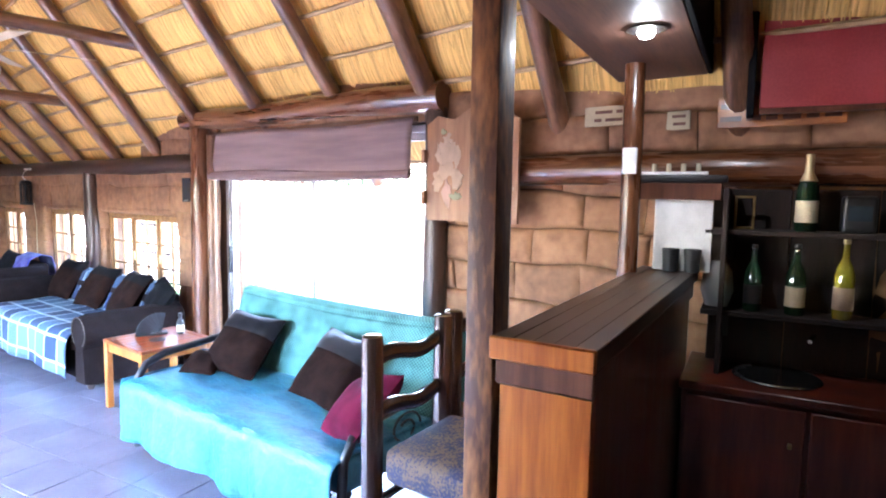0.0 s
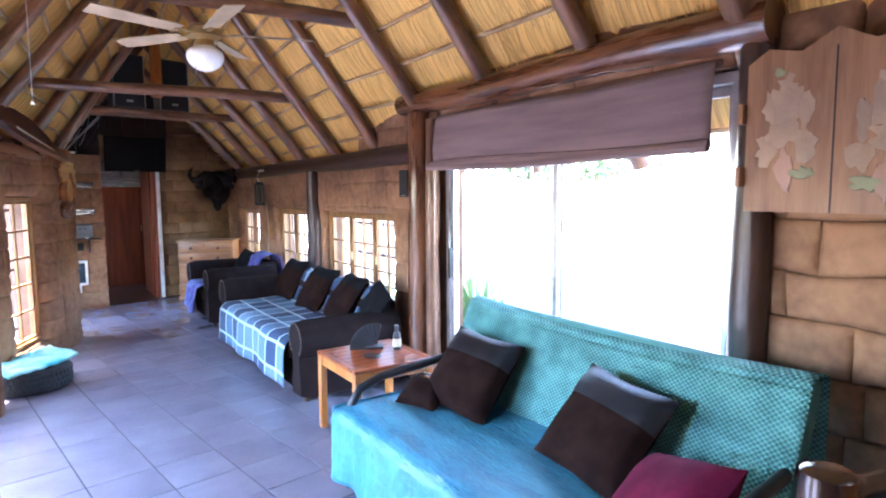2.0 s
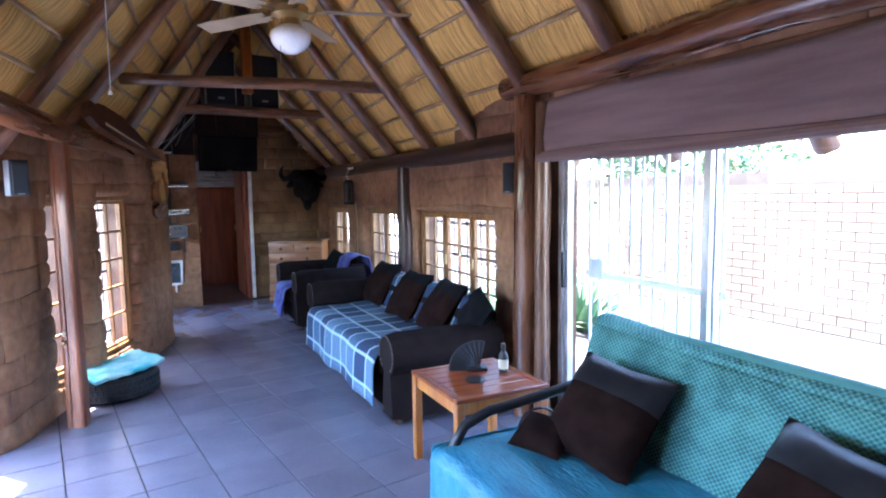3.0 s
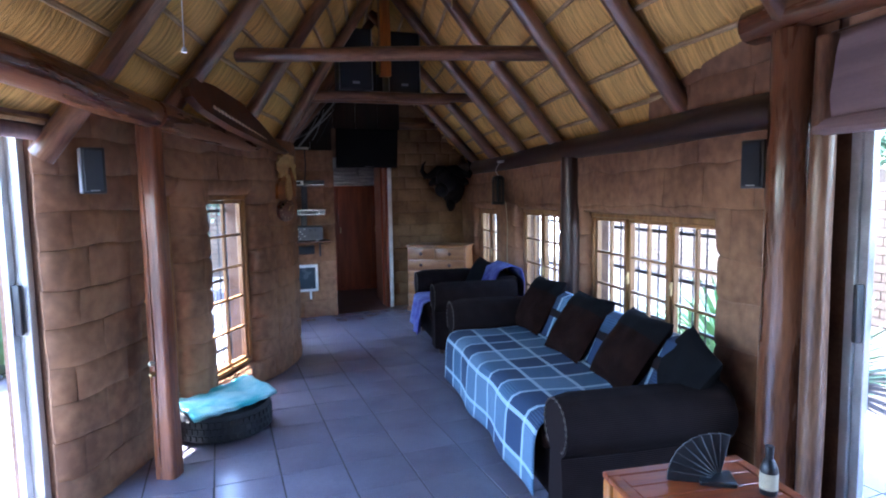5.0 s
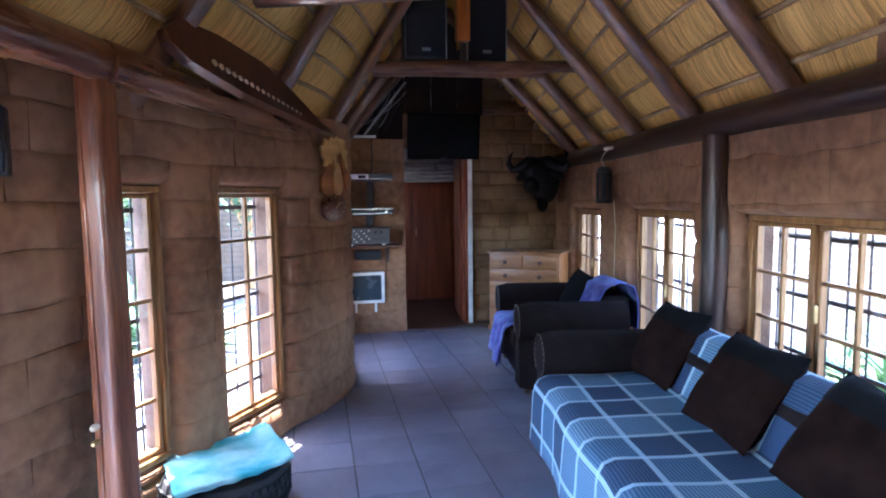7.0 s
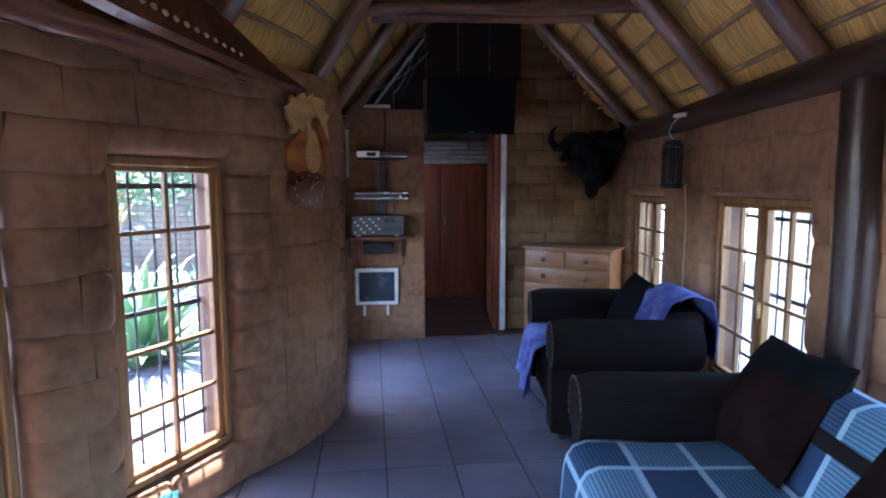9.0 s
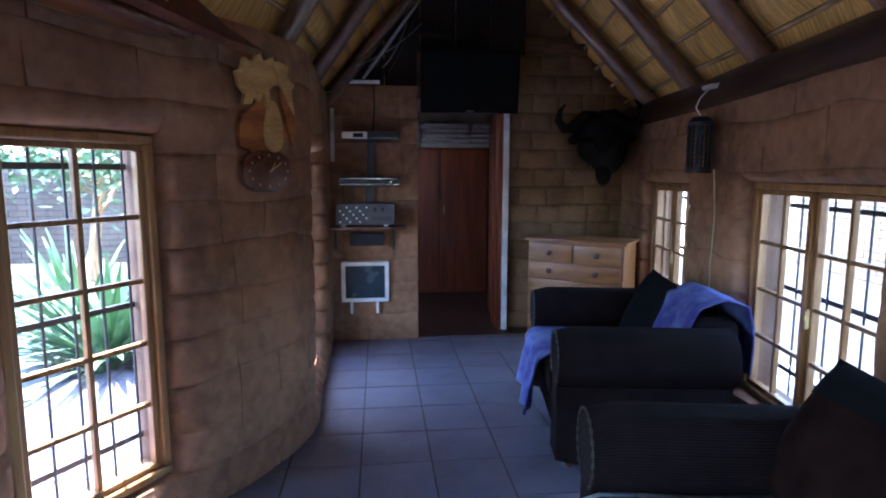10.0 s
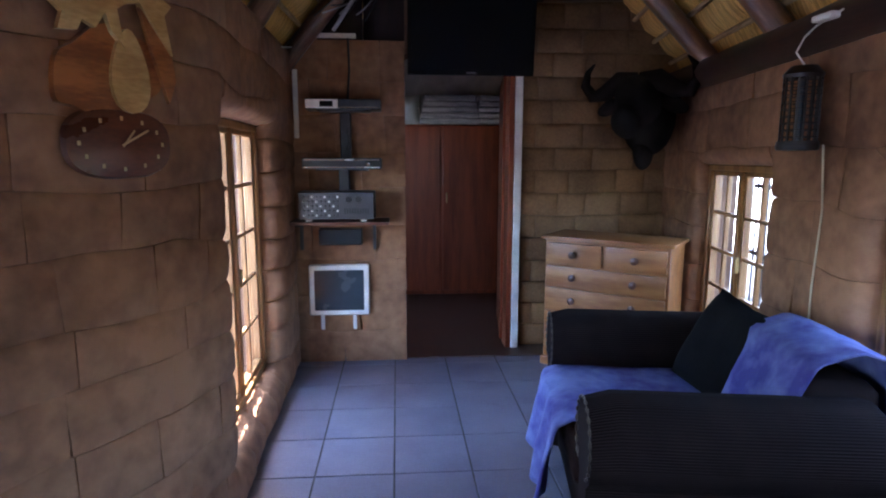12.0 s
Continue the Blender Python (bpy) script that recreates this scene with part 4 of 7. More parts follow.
# ---------------------------------------------------------------- sliding doors
def sliding_door(name, label, fr, a, w, h, mid, handle_side):
    """Aluminium two-leaf patio door. fr: wall frame, a: start, y out of the room."""
    base = thing(name, label, "sliding door", fr @ Matrix.Translation((a, 0, 0)), kind="structure")
    bm = bmesh.new()
    box(bm, 0, w, 0.06, 0.16, 0, 0.03, 0.004)
    box(bm, 0, w, 0.06, 0.16, h - 0.05, h, 0.004)
    box(bm, 0, 0.045, 0.062, 0.158, 0.03, h - 0.05, 0.004)
    box(bm, w - 0.045, w, 0.062, 0.158, 0.03, h - 0.05, 0.004)
    part("door_frame", bm, M_ALU, base, "silver aluminium door frame")
    for k, (x0, x1, y) in enumerate(((0.046, mid + 0.02, 0.075), (mid - 0.02, w - 0.046, 0.118))):
        bm = bmesh.new()
        s = 0.042
        for bx in ((x0, x0 + s, 0.032, h - 0.052), (x1 - s, x1, 0.032, h - 0.052), (x0 + s, x1 - s, 0.032, 0.10), (x0 + s, x1 - s, h - 0.10, h - 0.052)):
            box(bm, bx[0], bx[1], y, y + 0.032, bx[2], bx[3], 0.003)
        leaf = part("door_leaf", bm, M_ALU, base)
        p = part("pane", boxed(x0 + s, x1 - s, y + 0.012, y + 0.018, 0.10, h - 0.10), M_GLASS, leaf, smooth=False)
        p.visible_shadow = False
        if k == handle_side:
            xx = x0 + 0.012 if handle_side == 0 else x1 - 0.034
            bm = boxed(xx, xx + 0.024, y - 0.035, y, 0.92, 1.16, 0.008, 2)
            part("door_handle", bm, M_BLACK, leaf, "black door lock handle")
    return base


sd_w = DOOR_E[1] - DOOR_E[0]
fr_door, _len = wall_frame(e_inner(DOOR_E[1]), e_inner(DOOR_E[0]))
sliding_door("door_1", "wide silver aluminium sliding patio door", fr_door, 0, sd_w, 2.12, 1.17, 0)
sliding_door("door_2", "silver aluminium sliding door to the garden", fr_sw, 0.41, 2.30, 2.04, 1.1, 1)

# white slamlock gate outside the east door, folded over half the opening
gate = thing("security_gate", "white steel trellis security gate outside the sliding door", "gate", fr_door @ Matrix.Translation((0.03, 0.30, 0.02)))
for i in range(12):
    x = 0.02 + i * 0.095
    part("gate_bar", boxed(x - 0.009, x + 0.009, -0.009, 0.009, 0, 2.02, 0.002), M_WHITEBAR, gate)
for z in (0.03, 0.98, 2.0):
    part("gate_rail", boxed(-0.01, 1.10, -0.012, 0.012, z - 0.02, z + 0.02, 0.003), M_WHITEBAR, gate)
part("gate_lock", boxed(0.05, 0.17, -0.03, 0.03, 0.95, 1.09, 0.006), M_WHITEBAR, gate, "white lock box")

# roman blind, drawn up
blind = thing("roman_blind", "mauve-brown fabric roman blind drawn up over the door", "blind", EAST)
def blind_sheet(u, v):
    y = 1.22 - 2.29 * u
    z = 2.145 - 0.36 * v + 0.012 * math.sin(u * 7)
    d = -0.115 - 0.018 * math.sin(v * math.pi) - 0.02 * v
    return Vector((d + 0.006 * noise.noise((u * 9, v * 3, 0)), y, z))
ob = part("blind_fabric", sheet(bmesh.new(), blind_sheet, 40, 10, lambda u, v: (u * 2.3, v * 0.4)), M_BLIND, blind)
ob.modifiers.new("thickness", "SOLIDIFY").thickness = 0.006
for k in range(3):
    def fold(u, v, k=k):
        a = v * 2 * math.pi
        return Vector((-0.150 - k * 0.006 + 0.020 * math.cos(a), 1.22 - 2.29 * u, 1.795 - k * 0.014 + 0.024 * math.sin(a) + 0.010 * math.sin(u * 6 + k)))
    part("blind_fold", sheet(bmesh.new(), fold, 30, 8, lambda u, v: (u * 2.3, v * 0.15)), M_BLIND, blind)
part("blind_rail", boxed(-0.10, -0.075, -1.08, 1.23, 2.13, 2.165, 0.004), M_POLE, blind)
w_blind = thing("roman_blind", "folded brown roman blind over the garden door", "blind", fr_sw)
for k in range(3):
    part("blind_fold", tube(bmesh.new(), [(0.45, -0.05, 2.0 - k * 0.07), (2.7, -0.05, 2.0 - k * 0.07)], 0.036, 10), M_BLIND, w_blind)

# ---------------------------------------------------------------- seating
def scroll_arm(L, height, w, mat, y0):
    """Rolled sofa arm from y0 back to L; x centred on 0; front panel with a rolled top."""
    prof = []
    r = w / 2
    n = 12
    for i in range(n + 1):
        a = -0.35 * math.pi + i / n * 1.70 * math.pi
        prof.append((r * math.cos(a), height - r + r * math.sin(a)))
    prof = [(r * 0.66, 0.05)] + prof + [(-r * 0.66, 0.05)]
    bm = bmesh.new()
    uvl = bm.loops.layers.uv.verify()
    per = [0]
    for p, q in zip(prof, prof[1:]):
        per.append(per[-1] + math.hypot(q[0] - p[0], q[1] - p[1]))
    ny = 10
    rows = []
    for j in range(ny + 1):
        y = y0 + (L - y0) * j / ny
        k = 1 - 0.06 * (1 if j == 0 else 0)
        rows.append([bm.verts.new((x * k, y, (z - height * 0.5) * k + height * 0.5 + 0.006 * noise.noise((x * 4, y * 3, z * 4)))) for x, z in prof])
    for j in range(ny):
        for i in range(len(prof) - 1):
            f = bm.faces.new((rows[j][i], rows[j][i + 1], rows[j + 1][i + 1], rows[j + 1][i]))
            for lp, (a, b) in zip(f.loops, ((i, j), (i + 1, j), (i + 1, j + 1), (i, j + 1))):
                lp[uvl].uv = (per[a], (L - y0) * b / ny)
    bm.faces.new(rows[0])
    bm.faces.new(rows[-1][::-1])
    return bm


def sofa(name, label, m, L, D, arm_hs, seat_h, back_h, seats, aw=0.29):
    base = thing(name, label, "sofa", m)
    bm = boxed(aw * 0.8, L - aw * 0.8, 0.04, D - 0.05, 0.06, seat_h - 0.14, 0.02, 2)
    part("base", bm, M_CORD, base)
    for x, arm_h in ((aw / 2, arm_hs[0]), (L - aw / 2, arm_hs[1])):
        arm = part("armrest", scroll_arm(D - 0.06, arm_h, aw, M_CORD, 0.0), M_CORD, base, m=Matrix.Translation((x, 0, 0)))
        arc = [(aw * 0.43 * math.cos(q), -0.004, arm_h - aw / 2 + aw * 0.43 * math.sin(q)) for q in [(-0.3 + i / 72 * 1.6) * math.pi for i in range(73)]]
        bm = tube(bmesh.new(), arc, [0.005 if i % 4 in (1, 2) else 0.0015 for i in range(73)], 6)
        part("stud_trim", bm, M_STUD, arm, "row of brass upholstery studs")
    iw = (L - 2 * aw) / seats
    for k in range(seats):
        bm = boxed(aw + iw * k + 0.005, aw + iw * (k + 1) - 0.005, 0.0, D - 0.28, seat_h - 0.15, seat_h, 0.045, 3)
        part("seat_cushion", bm, M_VELVET, base)
    bm = bmesh.new()
    box(bm, aw * 0.7, L - aw * 0.7, D - 0.26, D, 0.08, back_h - 0.02, 0.07, 3)
    for v in bm.verts:
        v.co.y += 0.10 * (v.co.z - 0.4) if v.co.z > 0.4 else 0
    part("backrest", bm, M_CORD, base)
    for x in (aw / 2, L - aw / 2):
        for y in (0.08, D - 0.14):
            part("foot", lathe(bmesh.new(), [(0.025, 0.0), (0.032, 0.03), (0.028, 0.062)], 10, Matrix.Translation((x, y, 0))), M_DARKPOLE, base)
    return base


SOFA_M = EAST @ pose(-1.10, 3.92, 0, 0, 0, -90)
sofa("sofa", "long dark brown-black corduroy sofa with rolled arms under the window", SOFA_M, 2.44, 0.90, (0.70, 0.635), 0.45, 0.72, 3)
CHAIR_M = EAST @ pose(-1.06, 5.86, 0, 0, 0, -90)
sofa("armchair", "wide dark corduroy armchair with rolled arms", CHAIR_M, 1.28, 0.88, (0.70, 0.70), 0.44, 0.74, 1)

# checked blanket over the seat
def drape(prof, x0, x1, nx, wav=0.02, seed=0.0, hem=0.03):
    """A cloth over a profile of (y, z) points, from back to hem."""
    ln = [0]
    for p, q in zip(prof, prof[1:]):
        ln.append(ln[-1] + math.hypot(q[0] - p[0], q[1] - p[1]))
    tot = ln[-1]

    def at(s):
        for i in range(len(prof) - 1):
            if s <= ln[i + 1] + 1e-9:
                t = (s - ln[i]) / (ln[i + 1] - ln[i])
                return prof[i][0] + (prof[i + 1][0] - prof[i][0]) * t, prof[i][1] + (prof[i + 1][1] - prof[i][1]) * t
        return prof[-1]

    def f(u, v):
        y, z = at(v * tot)
        k = max(0, v - 0.6) / 0.4
        x = x0 + (x1 - x0) * u
        y -= wav * k * (0.5 + 0.5 * math.sin(u * 17 + seed)) + 0.006 * noise.noise((u * 6, v * 6, seed))
        z += hem * k * noise.noise((u * 2.2, 5.0, seed)) + 0.007 * noise.noise((u * 7, v * 5, seed + 3))
        return Vector((x + 0.012 * noise.noise((u * 3, v * 4, seed + 7)), y, z))
    return sheet(bmesh.new(), f, nx, 36, lambda u, v: ((x1 - x0) * u, v * tot))


blanket = thing("blanket", "blue and white checked woven blanket spread over the sofa seat", "blanket", SOFA_M)
ob = part("blanket_cloth", drape([(0.90, 0.60), (0.885, 0.74), (0.83, 0.785), (0.74, 0.775), (0.67, 0.62), (0.60, 0.475), (0.3, 0.462), (0.03, 0.465), (-0.03, 0.44), (-0.045, 0.36), (-0.05, 0.10)], 0.27, 2.16, 60, 0.03, 1.0), M_PLAID, blanket)
ob.modifiers.new("thickness", "SOLIDIFY").thickness = 0.008


def throw_cushion(label, m, w, h, d, mat, seed, name="throw_cushion"):
    ob = part(name, cushion(w, h, d, seed=seed), mat)
    ob.matrix_basis = m
    return tagged(ob, label, "cushion", "dark scatter cushions")


for k, (x, w, lean, yaw, mat, y) in enumerate(((0.42, 0.45, -33, 6, M_VELVET, 0.53), (1.16, 0.48, -36, 3, M_VELVET, 0.51), (1.77, 0.50, -36, -6, M_VELVET, 0.52))):
    cu = throw_cushion("dark brown cushion with a black top band on the sofa", SOFA_M @ pose(x, y, 0.478, lean, 0, yaw), w, 0.46, 0.16, mat, k * 3.0)
    part("top_band", cushion_band(w, 0.46, 0.16, 0.70, seed=k * 3.0), M_BLACKMAT, cu, "black cloth top band")
throw_cushion("black cushion slumped against the end of the sofa back", SOFA_M @ pose(2.12, 0.66, 0.50, -30, 14, -16), 0.40, 0.36, 0.15, M_BLACKMAT, 33.0)
throw_cushion("dark grey cushion in the corner of the armchair", CHAIR_M @ pose(0.52, 0.56, 0.45, -26, 8, 14), 0.42, 0.42, 0.16, M_BLACKMAT, 30.0)
thr = thing("throw", "mottled purple and blue fleece throw over the armchair", "blanket", CHAIR_M)
ob = part("throw_seat", drape([(0.60, 0.46), (0.3, 0.458), (0.02, 0.462), (-0.035, 0.43), (-0.05, 0.3), (-0.06, 0.12)], 0.24, 0.82, 30, 0.05, 4.0, 0.08), M_PURPLE, thr)
ob.modifiers.new("thickness", "SOLIDIFY").thickness = 0.010
ob = part("throw_back", drape([(0.95, 0.45), (0.955, 0.68), (0.92, 0.79), (0.82, 0.82), (0.70, 0.78), (0.62, 0.62), (0.58, 0.50)], 0.62, 1.08, 30, 0.0, 8.0, 0.03), M_PURPLE, thr)
ob.modifiers.new("thickness", "SOLIDIFY").thickness = 0.010

# futon couch with turquoise cover, in front of the sliding door
FUT = EAST @ pose(-1.32, 0.26, 0, 0, 0, -90)     # x along the couch, y to its back
fut = thing("futon_couch", "black tubular steel sleeper couch", "couch", FUT)
FL = 1.95
for x in (0.03, FL - 0.03):
    pts = [(x, 0.0, 0.0), (x, 0.0, 0.30), (x, 0.01, 0.44), (x, 0.07, 0.53), (x, 0.2, 0.575), (x, 0.5, 0.60), (x, 0.82, 0.64)]
    part("arm_tube", tube(bmesh.new(), pts, 0.024, 12), M_BLACK, fut, "black enamelled steel arm")
    part("back_leg", tube(bmesh.new(), [(x, 0.80, 0.0), (x, 0.80, 0.35), (x, 0.84, 0.66)], 0.020, 10), M_BLACK, fut)
    sc = [(x, 0.45 + 0.12 * math.cos(a) * (1 - a / 14), 0.46 + 0.09 * math.sin(a) * (1 - a / 14)) for a in [i * 0.35 for i in range(26)]]
    part("scroll", tube(bmesh.new(), sc, 0.007, 6), M_BLACK, fut, "curled wrought-iron scroll under the arm")
for y in (0.05, 0.75):
    part("seat_rail", tube(bmesh.new(), [(0.03, y, 0.27), (FL - 0.03, y, 0.27)], 0.018, 8), M_BLACK, fut)
part("mattress", boxed(0.02, FL - 0.02, 0.0, 0.76, 0.27, 0.435, 0.05, 3), M_TURQ, fut, "mattress under a turquoise cover")
bm = boxed(0.02, FL - 0.02, -0.055, 0.055, 0.0, 0.56, 0.045, 3)
part("back_mattress", bm, M_TEAL, fut, "padded backrest", m=pose(0, 0.74, 0.40, -19))
cover = thing("seat_cover", "turquoise satin couch cover hanging in folds to the floor", "couch cover", FUT)
def cover_f(u, v):
    # skirt at the front and left end, flat on the seat
    x = -0.045 + (FL + 0.02) * u
    s = v * 1.15
    if s < 0.70:
        y, z = 0.70 - s, 0.450 + 0.010 * noise.noise((x * 5, s * 9, 1)) + 0.011 * math.sin(x * 30 + s * 8) * noise.noise((x * 2, s * 2, 3))
    else:
        k = s - 0.70
        bend = min(1, k / 0.08)
        y, z = -0.02 - 0.045 * math.sin(bend * math.pi / 2) - 0.05 * k * (1 + math.sin(x * 13 + 2 * math.sin(x * 5))), 0.447 - 0.02 * bend - 0.82 * max(0, k - 0.03)
        y += 0.012 * noise.noise((x * 9, 0, 2))
    if u < 0.04:
        z -= 0.02
    z = max(z, 0.085 + 0.03 * noise.noise((x * 1.7, 3, 3)))
    return Vector((x, y, z))
ob = part("cover_top", sheet(bmesh.new(), cover_f, 70, 40, lambda u, v: (u * FL, v * 1.15)), M_TURQ, cover)
ob.modifiers.new("thickness", "SOLIDIFY").thickness = 0.006
def end_f(u, v):
    y = -0.06 + 0.68 * u
    z = 0.450 - 0.31 * v * (1 - 0.35 * u)
    return Vector((-0.045 - 0.03 * v - 0.015 * v * math.sin(u * 14) - (0.0 if v > 0.02 else -0.02), y, z))
ob = part("cover_end", sheet(bmesh.new(), end_f, 24, 10, lambda u, v: (u * 0.7, v * 0.3)), M_TURQ, cover)
ob.modifiers.new("thickness", "SOLIDIFY").thickness = 0.006
bc = thing("back_cover", "teal checked seersucker cover over the couch back", "couch cover", FUT)
def back_f(u, v):
    x = 0.005 + (FL - 0.01) * u
    t = v * 1.25
    w = 0.010 * noise.noise((x * 4, t * 4, 9))
    sag = 0.03 * math.sin(u * math.pi)
    if t < 0.58:
        k = t / 0.58
        return Vector((x, 0.645 + 0.185 * k + w, 0.45 + 0.46 * k - sag * k))
    if t < 0.72:
        a = (t - 0.58) / 0.14 * math.pi
        return Vector((x, 0.895 - 0.068 * math.cos(a), 0.915 + 0.035 * math.sin(a) - sag))
    k = (t - 0.72) / 0.53
    return Vector((x, 0.963 - 0.02 * k + w, 0.915 - 0.45 * k - sag * (1 - k)))
for nm, v0, v1, lb in (("front_cloth", 0.0, 0.46, "teal checked cloth over the backrest"), ("top_roll", 0.46, 0.58, "rounded top edge of the cover"), ("rear_cloth", 0.58, 1.0, "")):
    ob = part(nm, sheet(bmesh.new(), lambda u, v, v0=v0, v1=v1: back_f(u, v0 + (v1 - v0) * v), 50, max(6, int(40 * (v1 - v0))), lambda u, v, v0=v0, v1=v1: (u * FL, (v0 + (v1 - v0) * v) * 1.25)), M_TEAL, bc, lb)
    ob.modifiers.new("thickness", "SOLIDIFY").thickness = 0.006
for x, lean, yaw, s in ((0.42, -41, 8, 40.0), (1.27, -42, -6, 43.0)):
    cu = throw_cushion("brown cushion with a black leatherette top band on the couch", FUT @ pose(x, 0.385, 0.455, lean, 4, yaw), 0.48, 0.46, 0.16, M_VELVET, s)
    part("leather_band", cushion_band(0.48, 0.46, 0.16, 0.62, seed=s), M_LEATHER, cu, "black leatherette band")
throw_cushion("maroon satin cushion lying on the couch", FUT @ pose(1.75, 0.12, 0.458, -50, -18, -20), 0.46, 0.40, 0.18, M_MAROON, 47.0)
throw_cushion("small brown cushion lying on the couch", FUT @ pose(0.26, 0.27, 0.455, -60, 0, 20), 0.26, 0.20, 0.10, M_VELVET, 49.0)

# side table
TAB = EAST @ pose(-1.14, 0.52, 0, 0, 0, 0)
tab = thing("side_table", "orange-brown slatted wooden side table with square legs", "table", TAB)
tw, td, th = 0.56, 0.58, 0.53
for k in range(6):
    y = 0.045 + k * (td - 0.09) / 6
    part("top_slat", boxed(0.045, tw - 0.045, y + 0.001, y + (td - 0.09) / 6 - 0.001, th - 0.022, th - 0.002, 0.003), M_OREGON, tab)
for bx in ((0, tw, 0, 0.044), (0, tw, td - 0.044, td), (0, 0.044, 0.0445, td - 0.0445), (tw - 0.044, tw, 0.0445, td - 0.0445)):
    part("top_frame", boxed(*bx, th - 0.024, th, 0.004), M_OREGON, tab)
    part("apron", boxed(bx[0] + 0.012, bx[1] - 0.012, bx[2] + 0.012, bx[3] - 0.012, th - 0.09, th - 0.025, 0.003), M_TABLELEG, tab)
for x in (0.0, tw - 0.05):
    for y in (0.0, td - 0.05):
        part("leg", boxed(x + 0.002, x + 0.048, y + 0.002, y + 0.048, 0, th - 0.0245, 0.005), M_TABLELEG, tab)

# fan-shaped napkin holder, small bottle and coaster on the table
fanh = thing("napkin_fan", "black fan of pleated card with pale edges on the table", "ornament", TAB @ pose(0.34, 0.40, th, 0, 0, -25))
for k in range(9):
    a = radians(-84 + k * 12)
    bl = part("fan_blade", boxed(-0.019, 0.019, -0.004 + k * 0.006, 0.002 + k * 0.006, 0.02, 0.165, 0.003), M_BLACK, fanh, m=Matrix.Rotation(a, 4, "Y"))
    part("blade_edge", boxed(-0.0215, -0.0192, -0.003 + k * 0.006, 0.001 + k * 0.006, 0.05, 0.163), M_GREYPL, bl, "pale grey card edge")
part("fan_foot", boxed(-0.06, 0.06, -0.03, 0.075, 0, 0.018, 0.004), M_BLACK, fanh)
sb = thing("small_bottle", "small dark bottle with a pale label on the table", "bottle", TAB @ pose(0.46, 0.30, th))
part("bottle_body", lathe(bmesh.new(), [(0.026, 0), (0.028, 0.01), (0.028, 0.09), (0.018, 0.115), (0.012, 0.12), (0.012, 0.14)], 16), M_BLACK, sb)
part("bottle_label", lathe(bmesh.new(), [(0.0287, 0.02), (0.0287, 0.075)], 16), M_CREAM, sb, "cream paper label")
part("bottle_cap", lathe(bmesh.new(), [(0.014, 0.14), (0.014, 0.165)], 12), M_BLACK, sb)
co = thing("coaster", "flat dark oval coasters on the table", "coaster", TAB @ pose(0.24, 0.24, th))
part("disc", lathe(bmesh.new(), [(0.055, 0.0), (0.058, 0.004), (0.055, 0.008)], 20), M_BLACK, co)

# chest of drawers across the corner
CHEST = pose(2.40, 6.99, 0, 0, 0, -38)
ch = thing("chest_of_drawers", "varnished pine chest of drawers with turned knobs", "chest of drawers", CHEST)
cw, cd, chh = 0.83, 0.40, 0.89
part("carcass", boxed(0.015, cw - 0.015, 0.014, cd, 0.06, chh - 0.024, 0.004), M_PINE, ch)
part("top_board", boxed(-0.012, cw + 0.012, -0.012, cd + 0.006, chh - 0.023, chh, 0.008, 2), M_PINE, ch)
part("plinth", boxed(0.0, cw, 0.0, cd, 0, 0.059, 0.005), M_PINE, ch)
zs = [0.075, 0.235, 0.395, 0.555, 0.70]
for r in range(5):
    z0, z1 = zs[r], (zs[r + 1] if r < 4 else chh - 0.035)
    for (x0, x1) in (((0.03, cw / 2 - 0.012), (cw / 2 + 0.012, cw - 0.03)) if r == 4 else ((0.03, cw - 0.03),)):
        dr = part("drawer", boxed(x0, x1, -0.012, 0.010, z0 + 0.008, z1 - 0.008, 0.006, 2), M_PINE, ch)
        for kx in ([(x0 + x1) / 2] if r == 4 else [x0 + 0.19, x1 - 0.19]):
            bm = lathe(bmesh.new(), [(0.012, 0), (0.011, 0.012), (0.023, 0.02), (0.024, 0.03), (0.0, 0.038)], 12, Matrix.Translation((kx, -0.012, (z0 + z1) / 2)) @ Matrix.Rotation(radians(90), 4, "X"))
            part("knob", bm, M_MAHOG, dr, "turned brown wooden knob")

# tyre dog bed with towel
tyre = thing("tyre_bed", "old car tyre lying flat as a pet bed", "tyre", pose(0.06, 3.66, 0, 0, 0, 15))
prof = [(0.19, 0.02), (0.24, 0.004), (0.285, 0.012), (0.305, 0.05), (0.308, 0.095), (0.305, 0.14), (0.285, 0.178), (0.24, 0.186), (0.19, 0.17), (0.20, 0.095), (0.19, 0.02)]
part("casing", lathe(bmesh.new(), prof, 48), M_RUBBER, tyre)
bm = bmesh.new()
for k in range(48):
    for z, t in ((0.05, 8), (0.095, -8), (0.14, 8)):
        box(bm, 0.304, 0.314, -0.014, 0.014, z - 0.016, z + 0.016, 0, 1, Matrix.Rotation(2 * math.pi * k / 48 + radians(t) * 0.3, 4, "Z"))
part("tread", bm, M_RUBBER, tyre, "worn black tread blocks", smooth=False)
tow = thing("towel", "folded aqua and white towel on the tyre", "towel", pose(0.06, 3.66, 0, 0, 0, 20))
def towel_f(u, v):
    a, b = 2 * u - 1, 2 * v - 1
    r = math.hypot(a, b)
    return Vector((0.27 * a, 0.25 * b, 0.195 + 0.06 * max(0, a) ** 2 + 0.05 * (0.6 - r) * (r < 0.6) + 0.02 * noise.noise((a * 3, b * 3, 1)) - 0.05 * max(0, r - 1.15)))
ob = part("towel_cloth", sheet(bmesh.new(), towel_f, 24, 24, lambda u, v: (u, v)), M_TOWEL, tow)
md = ob.modifiers.new("thickness", "SOLIDIFY")
